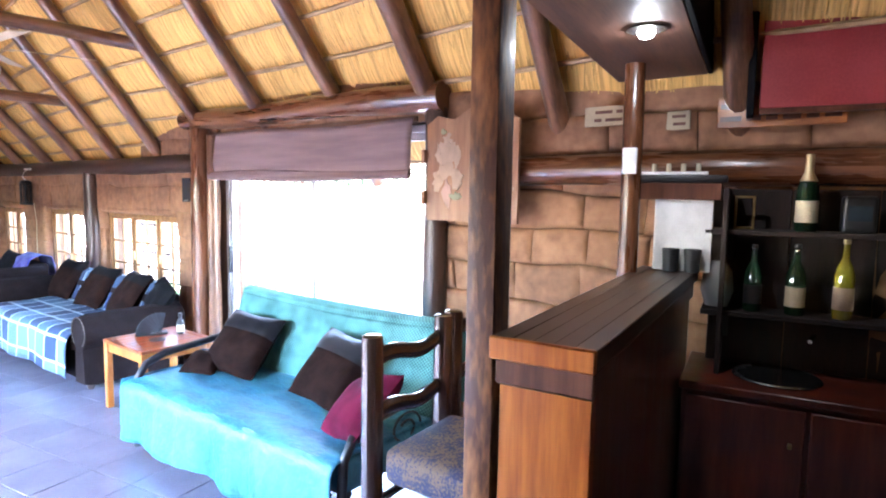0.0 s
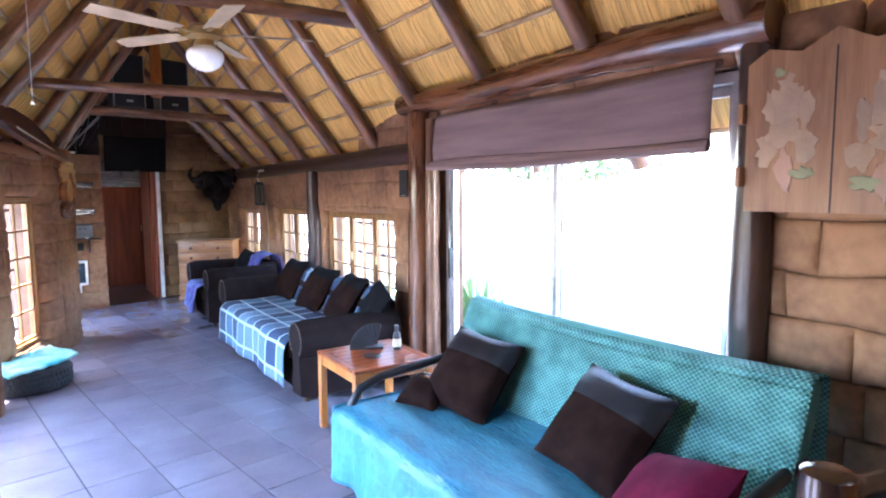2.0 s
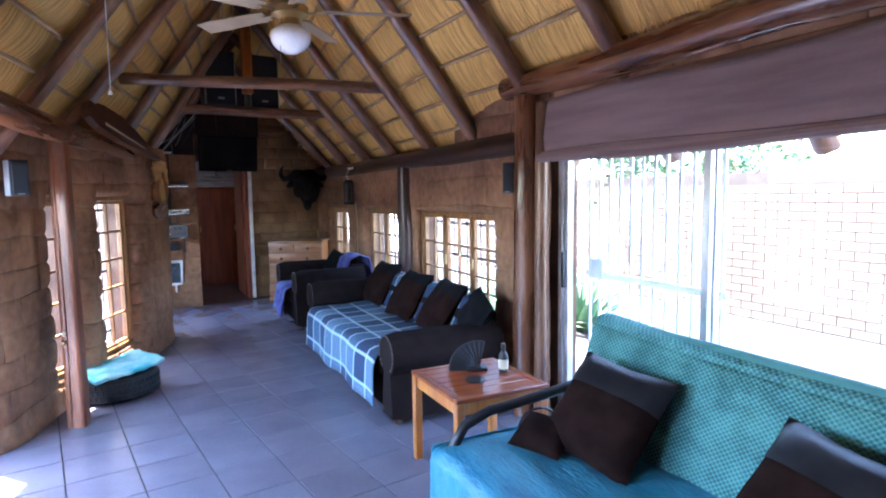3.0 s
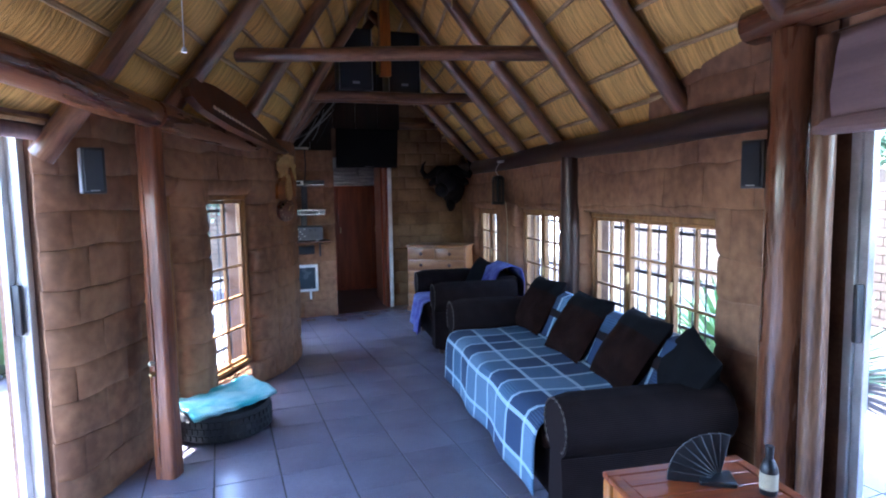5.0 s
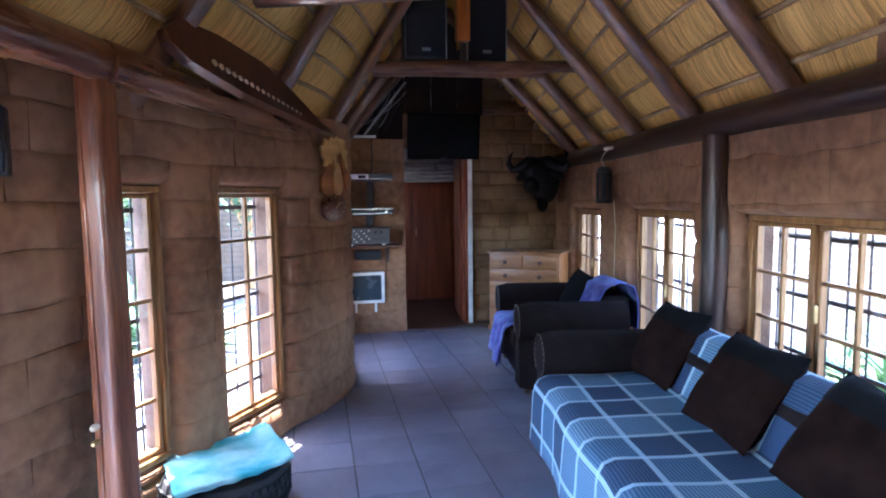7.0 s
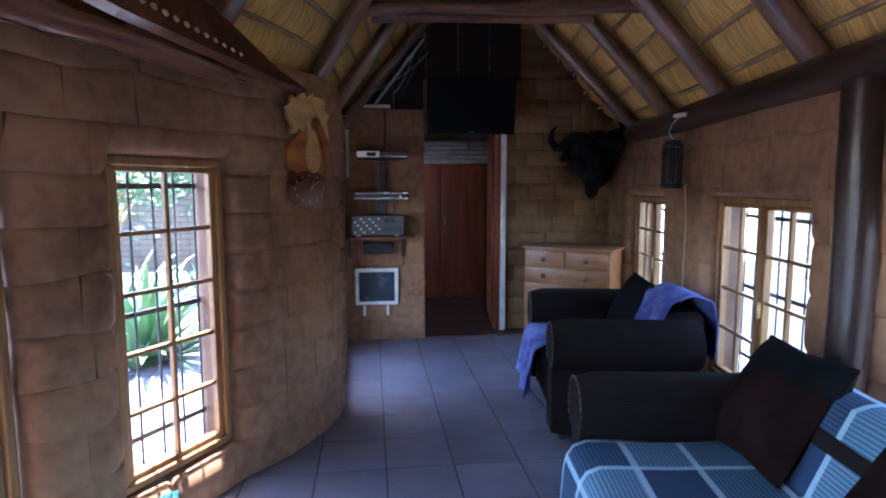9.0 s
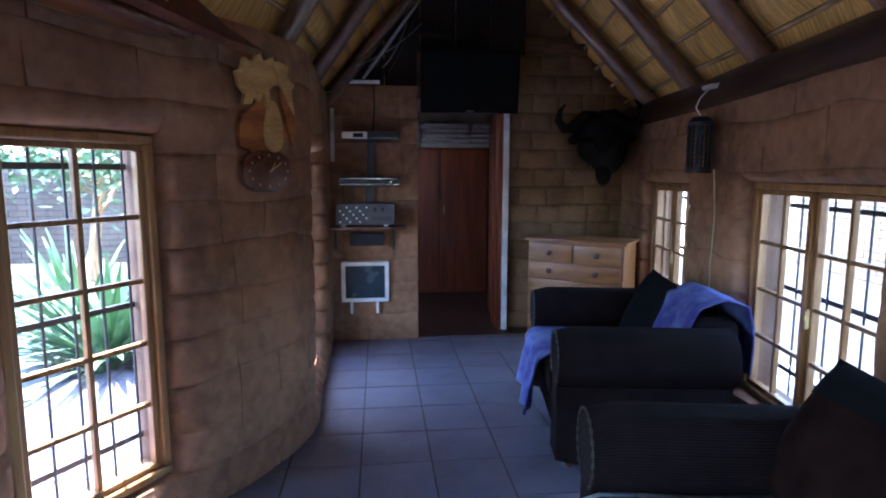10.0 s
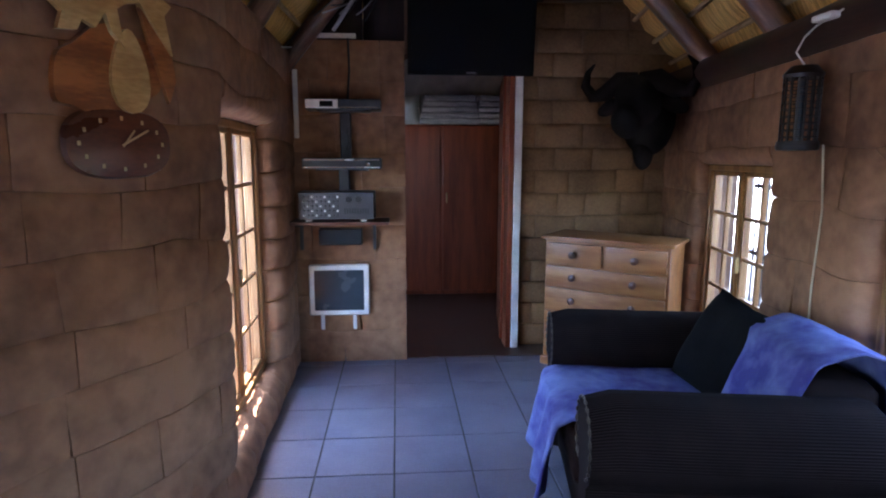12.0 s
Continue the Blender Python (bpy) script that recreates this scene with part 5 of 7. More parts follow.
md.thickness, md.offset = 0.022, 1

# ---------------------------------------------------------------- back wall things
tv = thing("television", "black flat-screen television hung over the doorway", "television", pose(1.905, 6.98, 1.91, 7))
part("tv_body", boxed(-0.40, 0.40, 0.0, 0.05, 0, 0.49, 0.008, 2), M_BLACKMAT, tv)
part("tv_screen", boxed(-0.375, 0.375, -0.003, -0.0005, 0.035, 0.465), M_SCREEN, tv, "glossy black screen")
part("tv_badge", boxed(-0.03, 0.03, -0.004, -0.0008, 0.012, 0.02), M_GREYPL, tv)
part("tv_bracket", boxed(-0.10, 0.10, 0.051, 0.16, 0.15, 0.35, 0.004), M_IRON, tv)

YF = YB - 0.012


def wall_box(name, label, cat, x0, x1, z0, z1, depth, mat, bevel=0.004):
    t = thing(name, label, cat, pose(x0, YF - depth, z0))
    part("body", boxed(0, x1 - x0, 0, depth, 0, z1 - z0, bevel), mat, t)
    return t


mon = wall_box("monitor", "white-framed flat computer monitor hung on the wall", "monitor", 0.84, 1.24, 0.345, 0.69, 0.045, M_WHITE, 0.008)
part("screen", boxed(0.036, 0.364, -0.003, -0.0005, 0.036, 0.31), M_MSCREEN, mon, "dark grey screen")
for x in (0.085, 0.30):
    part("bracket_foot", boxed(x - 0.012, x + 0.012, 0.005, 0.02, -0.10, -0.001, 0.003), M_WHITE, mon)
shelf = thing("wall_shelf", "narrow dark wooden shelf on iron brackets", "shelf", pose(0.76, YF - 0.26, 1.0))
part("board", boxed(-0.06, 0.62, 0, 0.26, -0.02, 0, 0.003), M_MAHOG, shelf)
for x in (0.04, 0.52):
    part("bracket", boxed(x - 0.01, x + 0.01, 0.235, 0.258, -0.21, -0.021), M_IRON, shelf)
    part("bracket", boxed(x - 0.01, x + 0.01, 0.06, 0.234, -0.034, -0.0205), M_IRON, shelf)
mix = thing("mixer_amplifier", "silver-faced karaoke mixing amplifier on the shelf", "amplifier", pose(0.82, YF - 0.24, 1.0))
part("case", boxed(0, 0.47, 0.006, 0.22, 0.014, 0.185, 0.004), M_BLACK, mix)
part("face_plate", boxed(0.004, 0.466, 0.0, 0.0055, 0.018, 0.182, 0.001), M_PANELGREY, mix, "brushed grey control panel")
for r in range(5):
    for c in range(9):
        bm = lathe(bmesh.new(), [(0.0075, 0), (0.006, 0.012)], 8, Matrix.Translation((0.035 + c * 0.026, -0.0005, 0.04 + r * 0.029)) @ Matrix.Rotation(radians(90), 4, "X"))
        part("control_knob", bm, M_WHITE if (r + c) % 3 == 0 else M_BLACK, mix)
for x in (0.31, 0.37):
    part("dial", lathe(bmesh.new(), [(0.021, 0), (0.019, 0.012)], 16, Matrix.Translation((x, -0.0005, 0.14)) @ Matrix.Rotation(radians(90), 4, "X")), M_BLACK, mix)
for c in range(10):
    part("slider", boxed(0.285 + c * 0.016, 0.292 + c * 0.016, -0.006, -0.0005, 0.05, 0.085), M_BLACK, mix)
for x in (0.06, 0.40):
    part("foot", boxed(x - 0.02, x + 0.02, 0.02, 0.05, 0, 0.0135), M_WHITE, mix)
for nm, lb, ct, x0, x1, z0, z1, zshelf in (("disc_player", "black and silver disc player on a glass wall shelf", "disc player", 0.845, 1.335, 1.325, 1.395, 1.315),
                                         ("satellite_decoder", "flat silver and black decoder on a small wall shelf", "decoder", 0.875, 1.335, 1.69, 1.755, 1.68)):
    t = wall_box(nm, lb, ct, x0, x1, z0, z1, 0.20, M_BLACK)
    part("front_trim", boxed(0.012, x1 - x0 - 0.012, -0.004, -0.0005, 0.008, 0.016), M_STEEL, t)
    if nm == "satellite_decoder":
        part("silver_panel", boxed(0.004, 0.20, -0.005, -0.0005, 0.006, z1 - z0 - 0.006), M_WHITE, t, "silver half of the front")
        part("display", boxed(0.09, 0.17, -0.0075, -0.0052, 0.015, 0.05), M_SCREEN, t)
    else:
        part("front_line", boxed(0.012, x1 - x0 - 0.012, -0.004, -0.0005, 0.054, 0.062), M_STEEL, t)
        part("dial", lathe(bmesh.new(), [(0.014, 0), (0.012, 0.008)], 14, Matrix.Translation((0.41, -0.0005, 0.03)) @ Matrix.Rotation(radians(90), 4, "X")), M_STEEL, t)
    s = thing("bracket_shelf", "small black shelf bracket for a player", "shelf", pose((x0 + x1) / 2, YF, z0 - 0.001))
    part("plate", boxed(-0.16, 0.16, -0.20, 0, -0.008, 0, 0.001), M_IRON, s)
    part("stem", boxed(-0.035, 0.035, -0.05, 0, -0.30, -0.009, 0.006), M_IRON, s)
ctr = wall_box("centre_speaker", "small black speaker under the shelf", "loudspeaker", 0.92, 1.20, 0.83, 0.935, 0.09, M_BLACK)
part("grille", boxed(0.008, 0.272, -0.004, -0.0005, 0.008, 0.097, 0.002), M_FOAMCUT, ctr)
cnd = thing("cable_conduit", "white plastic cable trunking on the wall", "conduit", pose(0.775, YF - 0.018, 1.52))
part("trunking", boxed(0, 0.03, 0, 0.017, 0, 0.43, 0.002), M_WHITE, cnd)
cnd = thing("cable_conduit", "white plastic trunking along the wall top", "conduit", pose(0.92, YF - 0.02, 2.145))
part("trunking", boxed(0, 0.26, 0, 0.02, 0, 0.028, 0.002), M_WHITE, cnd)


def cable(label, pts, r=0.004, mat=None, name="cable"):
    bm = tube(bmesh.new(), pts, r, 6)
    return tagged(part(name, bm, mat or M_BLACK), label, "cable")


def sagging(a, b, sag, n=12):
    a, b = Vector(a), Vector(b)
    return [a.lerp(b, i / n) - Vector((0, 0, sag * 4 * (i / n) * (1 - i / n))) for i in range(n + 1)]


cable("black cable hanging down the wall", [(1.13, YF - 0.012, 2.16), (1.135, YF - 0.015, 1.95), (1.12, YF - 0.02, 1.76)], 0.008)
cable("black cables between the players", [(1.10, YF - 0.03, 1.66), (1.13, YF - 0.06, 1.5), (1.09, YF - 0.03, 1.40)], 0.007)
cable("dark cable down to the amplifier", [(0.72, YF - 0.01, 1.52), (0.72, YF - 0.01, 1.1), (0.73, YF - 0.01, 0.3)], 0.006)
for k in range(7):
    rr = random.Random(60 + k)
    cable("loose silver cable in the dark roof space", sagging((0.95 + k * 0.05, 6.9, 2.2 + rr.uniform(0, 0.1)), (1.5 + rr.uniform(-0.2, 0.3), 6.9 + rr.uniform(-0.3, 0.5), 2.75 + rr.uniform(-0.2, 0.3)), rr.uniform(0.02, 0.12)), 0.005, M_GREYPL if k % 2 else M_BLACK)
pole_thing("strut", "slim pale conduit strut up to the roof", (1.05, 7.0, 2.17), (1.46, 6.75, 2.68), 0.012, 0.012, M_GREYPL, 61.0, 8, 0.0)
cable("white flex along the thatch", sagging((0.62, 6.2, 2.12), (0.80, 6.95, 2.06), 0.06), 0.005, M_WHITE)

# room beyond the doorway
ward = thing("wardrobe", "tall red-brown wooden wardrobe in the back room", "wardrobe", pose(1.30, 9.05, 0))
part("carcass", boxed(0, 1.75, 0.02, 0.6, 0, 1.72, 0.005), M_DOORWOOD, ward)
for k in range(3):
    d = part("wardrobe_door", boxed(0.01 + k * 0.58, 0.565 + k * 0.58, 0, 0.019, 0.05, 1.70, 0.004), M_DOORWOOD, ward)
    part("door_handle", boxed(0.04 + k * 0.58, 0.055 + k * 0.58, -0.02, -0.0005, 0.95, 1.05, 0.003), M_BRASS, d)
for r in range(5):
    for c in range(2):
        bm = bmesh.new()
        box(bm, 0, 0.60 - 0.02 * r, 0, 0.44, 0, 0.056, 0.024, 3)
        bmesh.ops.subdivide_edges(bm, edges=[e for e in bm.edges if abs(e.verts[0].co.x - e.verts[1].co.x) > 0.3], cuts=8)
        for v in bm.verts:
            v.co.z += 0.020 * noise.noise((v.co.x * 5 + c * 3, v.co.y * 4, 1.0)) + 0.006 * noise.noise((v.co.x * 9, v.co.y * 6, r))
        ob = part("folded_blanket", bm, M_GREYSACK, m=pose(1.66 + c * 0.56 + 0.012 * r, 9.07 + 0.01 * (r % 2), 1.730 + r * 0.056, 0, 0, 2 * (r - 2)))
        tagged(ob, "grey folded blanket stacked on the wardrobe", "blanket", "folded blankets")
pil2 = part("pillow", cushion(0.50, 0.30, 0.14, seed=71.0), M_PILLOWPALE, m=pose(1.42, 9.22, 1.726, -10))
tagged(pil2, "pale blue-white pillow propped on the wardrobe", "pillow")
dr = thing("room_door", "brown wooden door standing open in the back room", "door", pose(2.25, YB + 0.40, 0, 0, 0, 82))
part("door_leaf", boxed(0, 0.78, 0, 0.04, 0.01, 2.0, 0.004), M_DOORWOOD, dr)
part("door_handle", boxed(0.70, 0.74, -0.05, -0.001, 1.0, 1.02, 0.004), M_BRASS, dr)

# ---------------------------------------------------------------- west wall things
def west_pose(s, z, d=0.0):
    p = west(s, d)
    return Matrix.Translation((p[0], p[1], z)) @ Matrix.Rotation(radians(90 - WANG), 4, "Z")   # x along the wall, y out


LEAF = west_pose(2.555, 1.715, 0.03)
leaf = thing("wall_carving", "inlaid wooden wall carving of large leaves", "wall carving", LEAF)
def outline(pts, y0, y1, mat, name, lab=""):
    bm = bmesh.new()
    a = [bm.verts.new((x, y0, z)) for x, z in pts]
    b = [bm.verts.new((x, y1, z)) for x, z in pts]
    bm.faces.new(a)
    bm.faces.new(b[::-1])
    for i in range(len(pts)):
        j = (i + 1) % len(pts)
        bm.faces.new((a[j], a[i], b[i], b[j]))
    bmesh.ops.recalc_face_normals(bm, faces=bm.faces)
    bmesh.ops.triangulate(bm, faces=[f for f in bm.faces if len(f.verts) > 4])
    return part(name, bm, mat, leaf, lab, smooth=False)
outline([(-0.02 + 0.155 * math.copysign(abs(math.cos(q)) ** 0.8, math.cos(q)) * (1 - 0.12 * math.sin(q)), -0.085 + 0.115 * math.copysign(abs(math.sin(q)) ** 0.9, math.sin(q)) + 0.03 * math.cos(q) + 0.012 * math.sin(5 * q))
         for q in [k * math.pi / 20 for k in range(40)]], -0.030, 0.0, M_LEAFRED, "red_leaf", "red-brown wooden leaf")
outline([(-0.20, 0.13), (-0.165, 0.145), (-0.15, 0.195), (-0.105, 0.18), (-0.06, 0.235), (-0.03, 0.195), (0.03, 0.225), (0.045, 0.19), (0.10, 0.20), (0.075, 0.15), (0.09, 0.115), (0.03, 0.10), (0.00, 0.08), (0.015, -0.02), (-0.02, 0.02), (-0.035, 0.065), (-0.065, 0.02), (-0.10, 0.035), (-0.115, 0.005), (-0.165, 0.0), (-0.15, 0.045), (-0.185, 0.075)], -0.048, -0.0305, M_LEAFPALE, "maple_leaf", "pale wooden maple leaf")
outline([(0.07, 0.10), (0.12, 0.06), (0.165, 0.0), (0.178, -0.09), (0.15, -0.16), (0.125, -0.08), (0.10, -0.01)], -0.044, -0.0305, M_LEAFRED, "side_leaf", "red-brown curled wooden leaf")
outline([(0.06, 0.21), (0.13, 0.20), (0.12, 0.15), (0.17, 0.12), (0.145, 0.09), (0.165, -0.02), (0.11, 0.05), (0.06, 0.12), (0.02, 0.20)], -0.052, -0.0305, M_LEAFPALE, "curved_leaf", "pale pointed leaf")
pear = [(0.03 + 0.075 * math.cos(a) * (0.75 - 0.25 * math.sin(a)), -0.08 + 0.115 * math.sin(a)) for a in [i * math.pi / 10 for i in range(20)]]
outline(pear, -0.044, -0.0305, M_LEAFPALE, "round_leaf", "pale rounded leaf")
CLK = west_pose(2.55, 1.435, 0.035)
clk = thing("wall_clock", "glossy dark brown oval wooden wall clock", "clock", CLK)
bm = lathe(bmesh.new(), [(0.16, 0.0), (0.168, 0.012), (0.160, 0.026), (0.12, 0.031), (0.0, 0.033)], 40, Matrix.Rotation(radians(90), 4, "X"))
for v in bm.verts:
    rr = math.hypot(v.co.x, v.co.z)
    if rr > 1e-6:
        c, n = abs(v.co.x / rr), abs(v.co.z / rr)
        grow = 1 / (c ** 2.7 + n ** 2.7) ** (1 / 2.7)
        v.co.x, v.co.z = v.co.x * grow * 0.97, v.co.z * grow * 0.58
part("clock_face", bm, M_CLOCK, clk)
for k in range(12):
    a = 2 * math.pi * k / 12
    part("hour_mark", boxed(-0.004, 0.004, -0.036, -0.0335, -0.006, 0.006), M_GOLD, clk, m=Matrix.Translation((0.125 * math.sin(a), 0.004, 0.070 * math.cos(a))))
for a, ln in ((62, 0.085), (40, 0.05)):
    part("clock_hand", boxed(-0.003, 0.003, -0.041, -0.038, -0.01, ln, 0.001), M_GOLD, clk, m=Matrix.Rotation(radians(a), 4, "Y"))


def bookshelf_speaker(label, m, w=0.14, h=0.22, d=0.13, white=True):
    s = thing("wall_speaker", label, "loudspeaker", m, "wall speakers")
    part("cabinet", boxed(-w / 2, w / 2, 0, d, 0, h, 0.006, 2), M_BLACK, s)
    part("grille", boxed(-w / 2 + 0.008, w / 2 - 0.008, -0.012, -0.0005, 0.008, h - 0.008, 0.004), M_FOAMCUT, s)
    if white:
        part("side_panel", boxed(-w / 2 - 0.004, -w / 2 - 0.0005, 0.005, d - 0.005, 0.005, h - 0.005), M_ALU, s, "silver side panel")
    part("badge", boxed(-0.02, 0.02, -0.0135, -0.0122, 0.012, 0.017), M_GREYPL, s)
    part("bracket", boxed(-0.015, 0.015, d + 0.0005, d + 0.06, h * 0.4, h * 0.6), M_IRON, s)
    return s


bookshelf_speaker("small black speaker with a silver side on the wall", west_pose(0.12, 1.58, 0.22) @ Matrix.Rotation(radians(-42), 4, "Z"), w=0.10, d=0.10)
bookshelf_speaker("small black speaker on the window wall", Matrix.Translation(east(1.545, -0.18, 1.55)) @ Matrix.Rotation(radians(-72), 4, "Z"), w=0.10, d=0.06, white=False)

# carved wooden plank with a row of pale pebbles, hung below the west thatch
cv = thing("carved_plank", "long dark carved wooden fish with a row of pale pebble teeth", "wall carving",
           Matrix.Translation((0.25, 3.96, 2.08)) @ Matrix.Rotation(radians(90 - 25), 4, "Z") @ Matrix.Rotation(radians(6), 4, "Y") @ Matrix.Rotation(radians(-18), 4, "X"))
pts = [(-0.72, 0.04), (-0.60, 0.13), (-0.30, 0.17), (0.10, 0.17), (0.40, 0.09), (0.72, -0.03), (0.95, -0.06), (0.72, -0.085), (0.30, -0.09), (-0.2, -0.10), (-0.6, -0.07), (-0.72, -0.02)]
bm = bmesh.new()
a = [bm.verts.new((x, -0.03, z)) for x, z in pts]
b = [bm.verts.new((x, 0.02, z)) for x, z in pts]
bm.faces.new(a)
bm.faces.new(b[::-1])
for i in range(len(pts)):
    j = (i + 1) % len(pts)
    bm.faces.new((a[j], a[i], b[i], b[j]))
bmesh.ops.recalc_face_normals(bm, faces=bm.faces)
part("plank", bm, M_MAHOG, cv, smooth=False)
for k in range(17):
    bm = bmesh.new()
    bmesh.ops.create_icosphere(bm, subdivisions=1, radius=0.021 - 0.0006 * k)
    part("pebble", bm, M_CREAM, cv, m=Matrix.Translation((-0.42 + k * 0.052, -0.032, -0.015 - 0.002 * k)) @ Matrix.Diagonal((1, 0.5, 0.9, 1)))

# ---------------------------------------------------------------- east wall things
zap = thing("insect_zapper", "black cage insect killer lamp on the wall", "insect zapper", Matrix.Translation(east(5.42, -0.17, 1.43)) @ Matrix.Diagonal((1.15, 1.15, 1, 1)))
part("base_tray", lathe(bmesh.new(), [(0.062, 0), (0.066, 0.012), (0.062, 0.035)], 20), M_BLACK, zap)
part("cap", lathe(bmesh.new(), [(0.058, 0.27), (0.062, 0.285), (0.040, 0.315), (0.010, 0.32)], 20), M_BLACK, zap)
part("tube_lamp", lathe(bmesh.new(), [(0.013, 0.036), (0.013, 0.268)], 10), M_MSCREEN, zap)
for k in range(16):
    a = 2 * math.pi * k / 16
    part("cage_wire", boxed(-0.0025, 0.0025, -0.003, 0.003, 0.034, 0.272), M_BLACK, zap, m=Matrix.Translation((0.056 * math.cos(a), 0.056 * math.sin(a), 0)) @ Matrix.Rotation(a, 4, "Z"))
for k in range(9):
    ringp = [(0.057 * math.cos(q), 0.057 * math.sin(q), 0.05 + k * 0.026) for q in [i * math.pi / 10 for i in range(21)]]
    part("cage_ring", tube(bmesh.new(), ringp, 0.0022, 5, False), M_BLACK, zap)
cable("white flex from the zapper down the wall", [east(5.37, -0.10, 1.45), east(5.36, -0.085, 1.2), east(5.38, -0.085, 0.9), east(5.36, -0.085, 0.3)], 0.004, M_CREAM)
cable("white curled flex at the wall plate", [east(5.42, -0.17, 1.75), east(5.45, -0.19, 1.80), east(5.42, -0.18, 1.85), east(5.36, -0.17, 1.88), east(5.2, -0.17, 1.90)], 0.004, M_WHITE)
plug = thing("plug_socket", "white plug on the wall plate", "plug", Matrix.Translation(east(5.28, -0.19, 1.89)))
part("plug_body", boxed(-0.02, 0.02, -0.06, 0.04, -0.012, 0.012, 0.005), M_WHITE, plug)


# buffalo head trophy: one mesh
def ellipsoid(bm, c, r, rot=(0, 0, 0), seg=20, amp=0.03, seed=0.0):
    mm = pose(*c, *rot) @ Matrix.Diagonal((*r, 1))
    made = bmesh.ops.create_uvsphere(bm, u_segments=seg, v_segments=seg // 2 + 2, radius=1.0)["verts"]
    for v in made:
        v.co *= 1 + amp * noise.noise(v.co * 2.5 + Vector((seed, seed, 0)))
    bmesh.ops.transform(bm, matrix=mm, verts=made)


bm = bmesh.new()
ellipsoid(bm, (0, 0.16, -0.02), (0.17, 0.22, 0.27), seed=1)           # shoulder and neck
ellipsoid(bm, (0, -0.04, 0.04), (0.135, 0.22, 0.15), (-24, 0, 0), seed=2)   # skull
ellipsoid(bm, (0, -0.24, -0.09), (0.085, 0.12, 0.085), (-30, 0, 0), seed=3)  # muzzle
ellipsoid(bm, (0, 0.10, -0.26), (0.06, 0.10, 0.12), seed=4)            # dewlap
for s in (1, -1):
    ellipsoid(bm, (s * 0.20, 0.02, 0.03), (0.10, 0.025, 0.05), (0, s * 25, 0), seed=5)   # ears
    horn = [(s * 0.02, -0.05, 0.17), (s * 0.12, -0.05, 0.18), (s * 0.23, -0.03, 0.11), (s * 0.31, -0.03, 0.10), (s * 0.355, -0.05, 0.17), (s * 0.335, -0.06, 0.25), (s * 0.29, -0.06, 0.30)]
    tube(bm, horn, [0.06, 0.062, 0.052, 0.042, 0.032, 0.020, 0.006], 12)
bm.normal_update()
buff = part("buffalo_head", bm, M_HIDE)
buff.matrix_basis = pose(2.98, 6.90, 1.70, 0, 0, -42)
tagged(buff, "dark mounted buffalo head with curved horns in the corner", "trophy")

# ---------------------------------------------------------------- roof things: king post, speakers, fan
kp = Vector((1.69, 5.32))
bm = boxed(-0.055, 0.055, -0.04, 0.04, 2.75, 3.62, 0.006)
for v in bm.verts:
    if v.co.z < 3:
        v.co.z -= 0.02 * abs(v.co.x) * 20
tagged(part("king_post", bm, M_PINE_DEEP, m=pose(kp.x + 0.02, kp.y, 0)), "short orange-brown hanging post at the ridge", "timber post")
for x in (-0.27, 0.23):
    s = thing("stage_speaker", "large black loudspeaker box standing on the tie beam", "loudspeaker", pose(kp.x + x, kp.y + 0.02, 2.593, 0, 0, -3), "roof loudspeakers")
    part("cabinet", boxed(-0.17, 0.17, 0.02, 0.30, 0, 0.60, 0.010, 2), M_BLACK, s)
    part("grille", boxed(-0.155, 0.155, 0.002, 0.0195, 0.015, 0.585, 0.006), M_FOAMCUT, s)
    part("badge", boxed(-0.035, 0.035, -0.003, 0.0015, 0.06, 0.085), M_GREYPL, s)
    for bx in ((-0.165, -0.160, 0.005, 0.595), (0.160, 0.165, 0.005, 0.595)):
        part("trim", boxed(bx[0], bx[1], -0.001, 0.019, bx[2], bx[3]), M_GREYPL, s)
pole_thing("speaker_support", "second pole carrying the loudspeakers", (1.02, 5.66, 2.545), (2.45, 5.50, 2.545), 0.042, 0.04, M_POLE, 66.0)

FAN = pose(0.93, 1.85, 2.40)
fan = thing("ceiling_fan", "white-bladed ceiling fan with a brass motor and opal globe", "ceiling fan", FAN)
part("globe", lathe(bmesh.new(), [(0.0, 0.0), (0.025, 0.002), (0.05, 0.009), (0.078, 0.024), (0.100, 0.045), (0.113, 0.068), (0.119, 0.092), (0.116, 0.118), (0.100, 0.138), (0.075, 0.150), (0.07, 0.158)], 40), M_BULB, fan, "white opal glass globe")
part("motor", lathe(bmesh.new(), [(0.072, 0.159), (0.060, 0.18), (0.06, 0.20), (0.105, 0.225), (0.11, 0.265), (0.085, 0.295), (0.03, 0.31), (0.03, 0.36), (0.016, 0.37)], 28), M_BRASS, fan, "brass motor housing")
part("down_rod", lathe(bmesh.new(), [(0.011, 0.371), (0.011, 1.55)], 10), M_BRASS, fan)
for k in range(5):
    a = radians(46 + 72 * k)
    bm = bmesh.new()
    box(bm, 0.17, 0.72, -0.07, 0.07, -0.004, 0.004)
    bmesh.ops.subdivide_edges(bm, edges=bm.edges[:], cuts=3)
    for v in bm.verts:
        t = (v.co.x - 0.17) / 0.55
        v.co.y *= 0.72 + 0.28 * t
        if t > 0.9:
            v.co.y *= 0.85
    bmesh.ops.rotate(bm, verts=bm.verts, cent=(0, 0, 0), matrix=Matrix.Rotation(radians(11), 3, "X"))
    bl = part("blade", bm, M_BLADE, fan, "pale fan blade", m=Matrix.Rotation(a, 4, "Z") @ Matrix.Translation((0, 0, 0.245)))
    part("blade_arm", boxed(0.09, 0.20, -0.016, 0.016, -0.010, -0.004, 0.002), M_BRASS, bl, "brass blade arm")
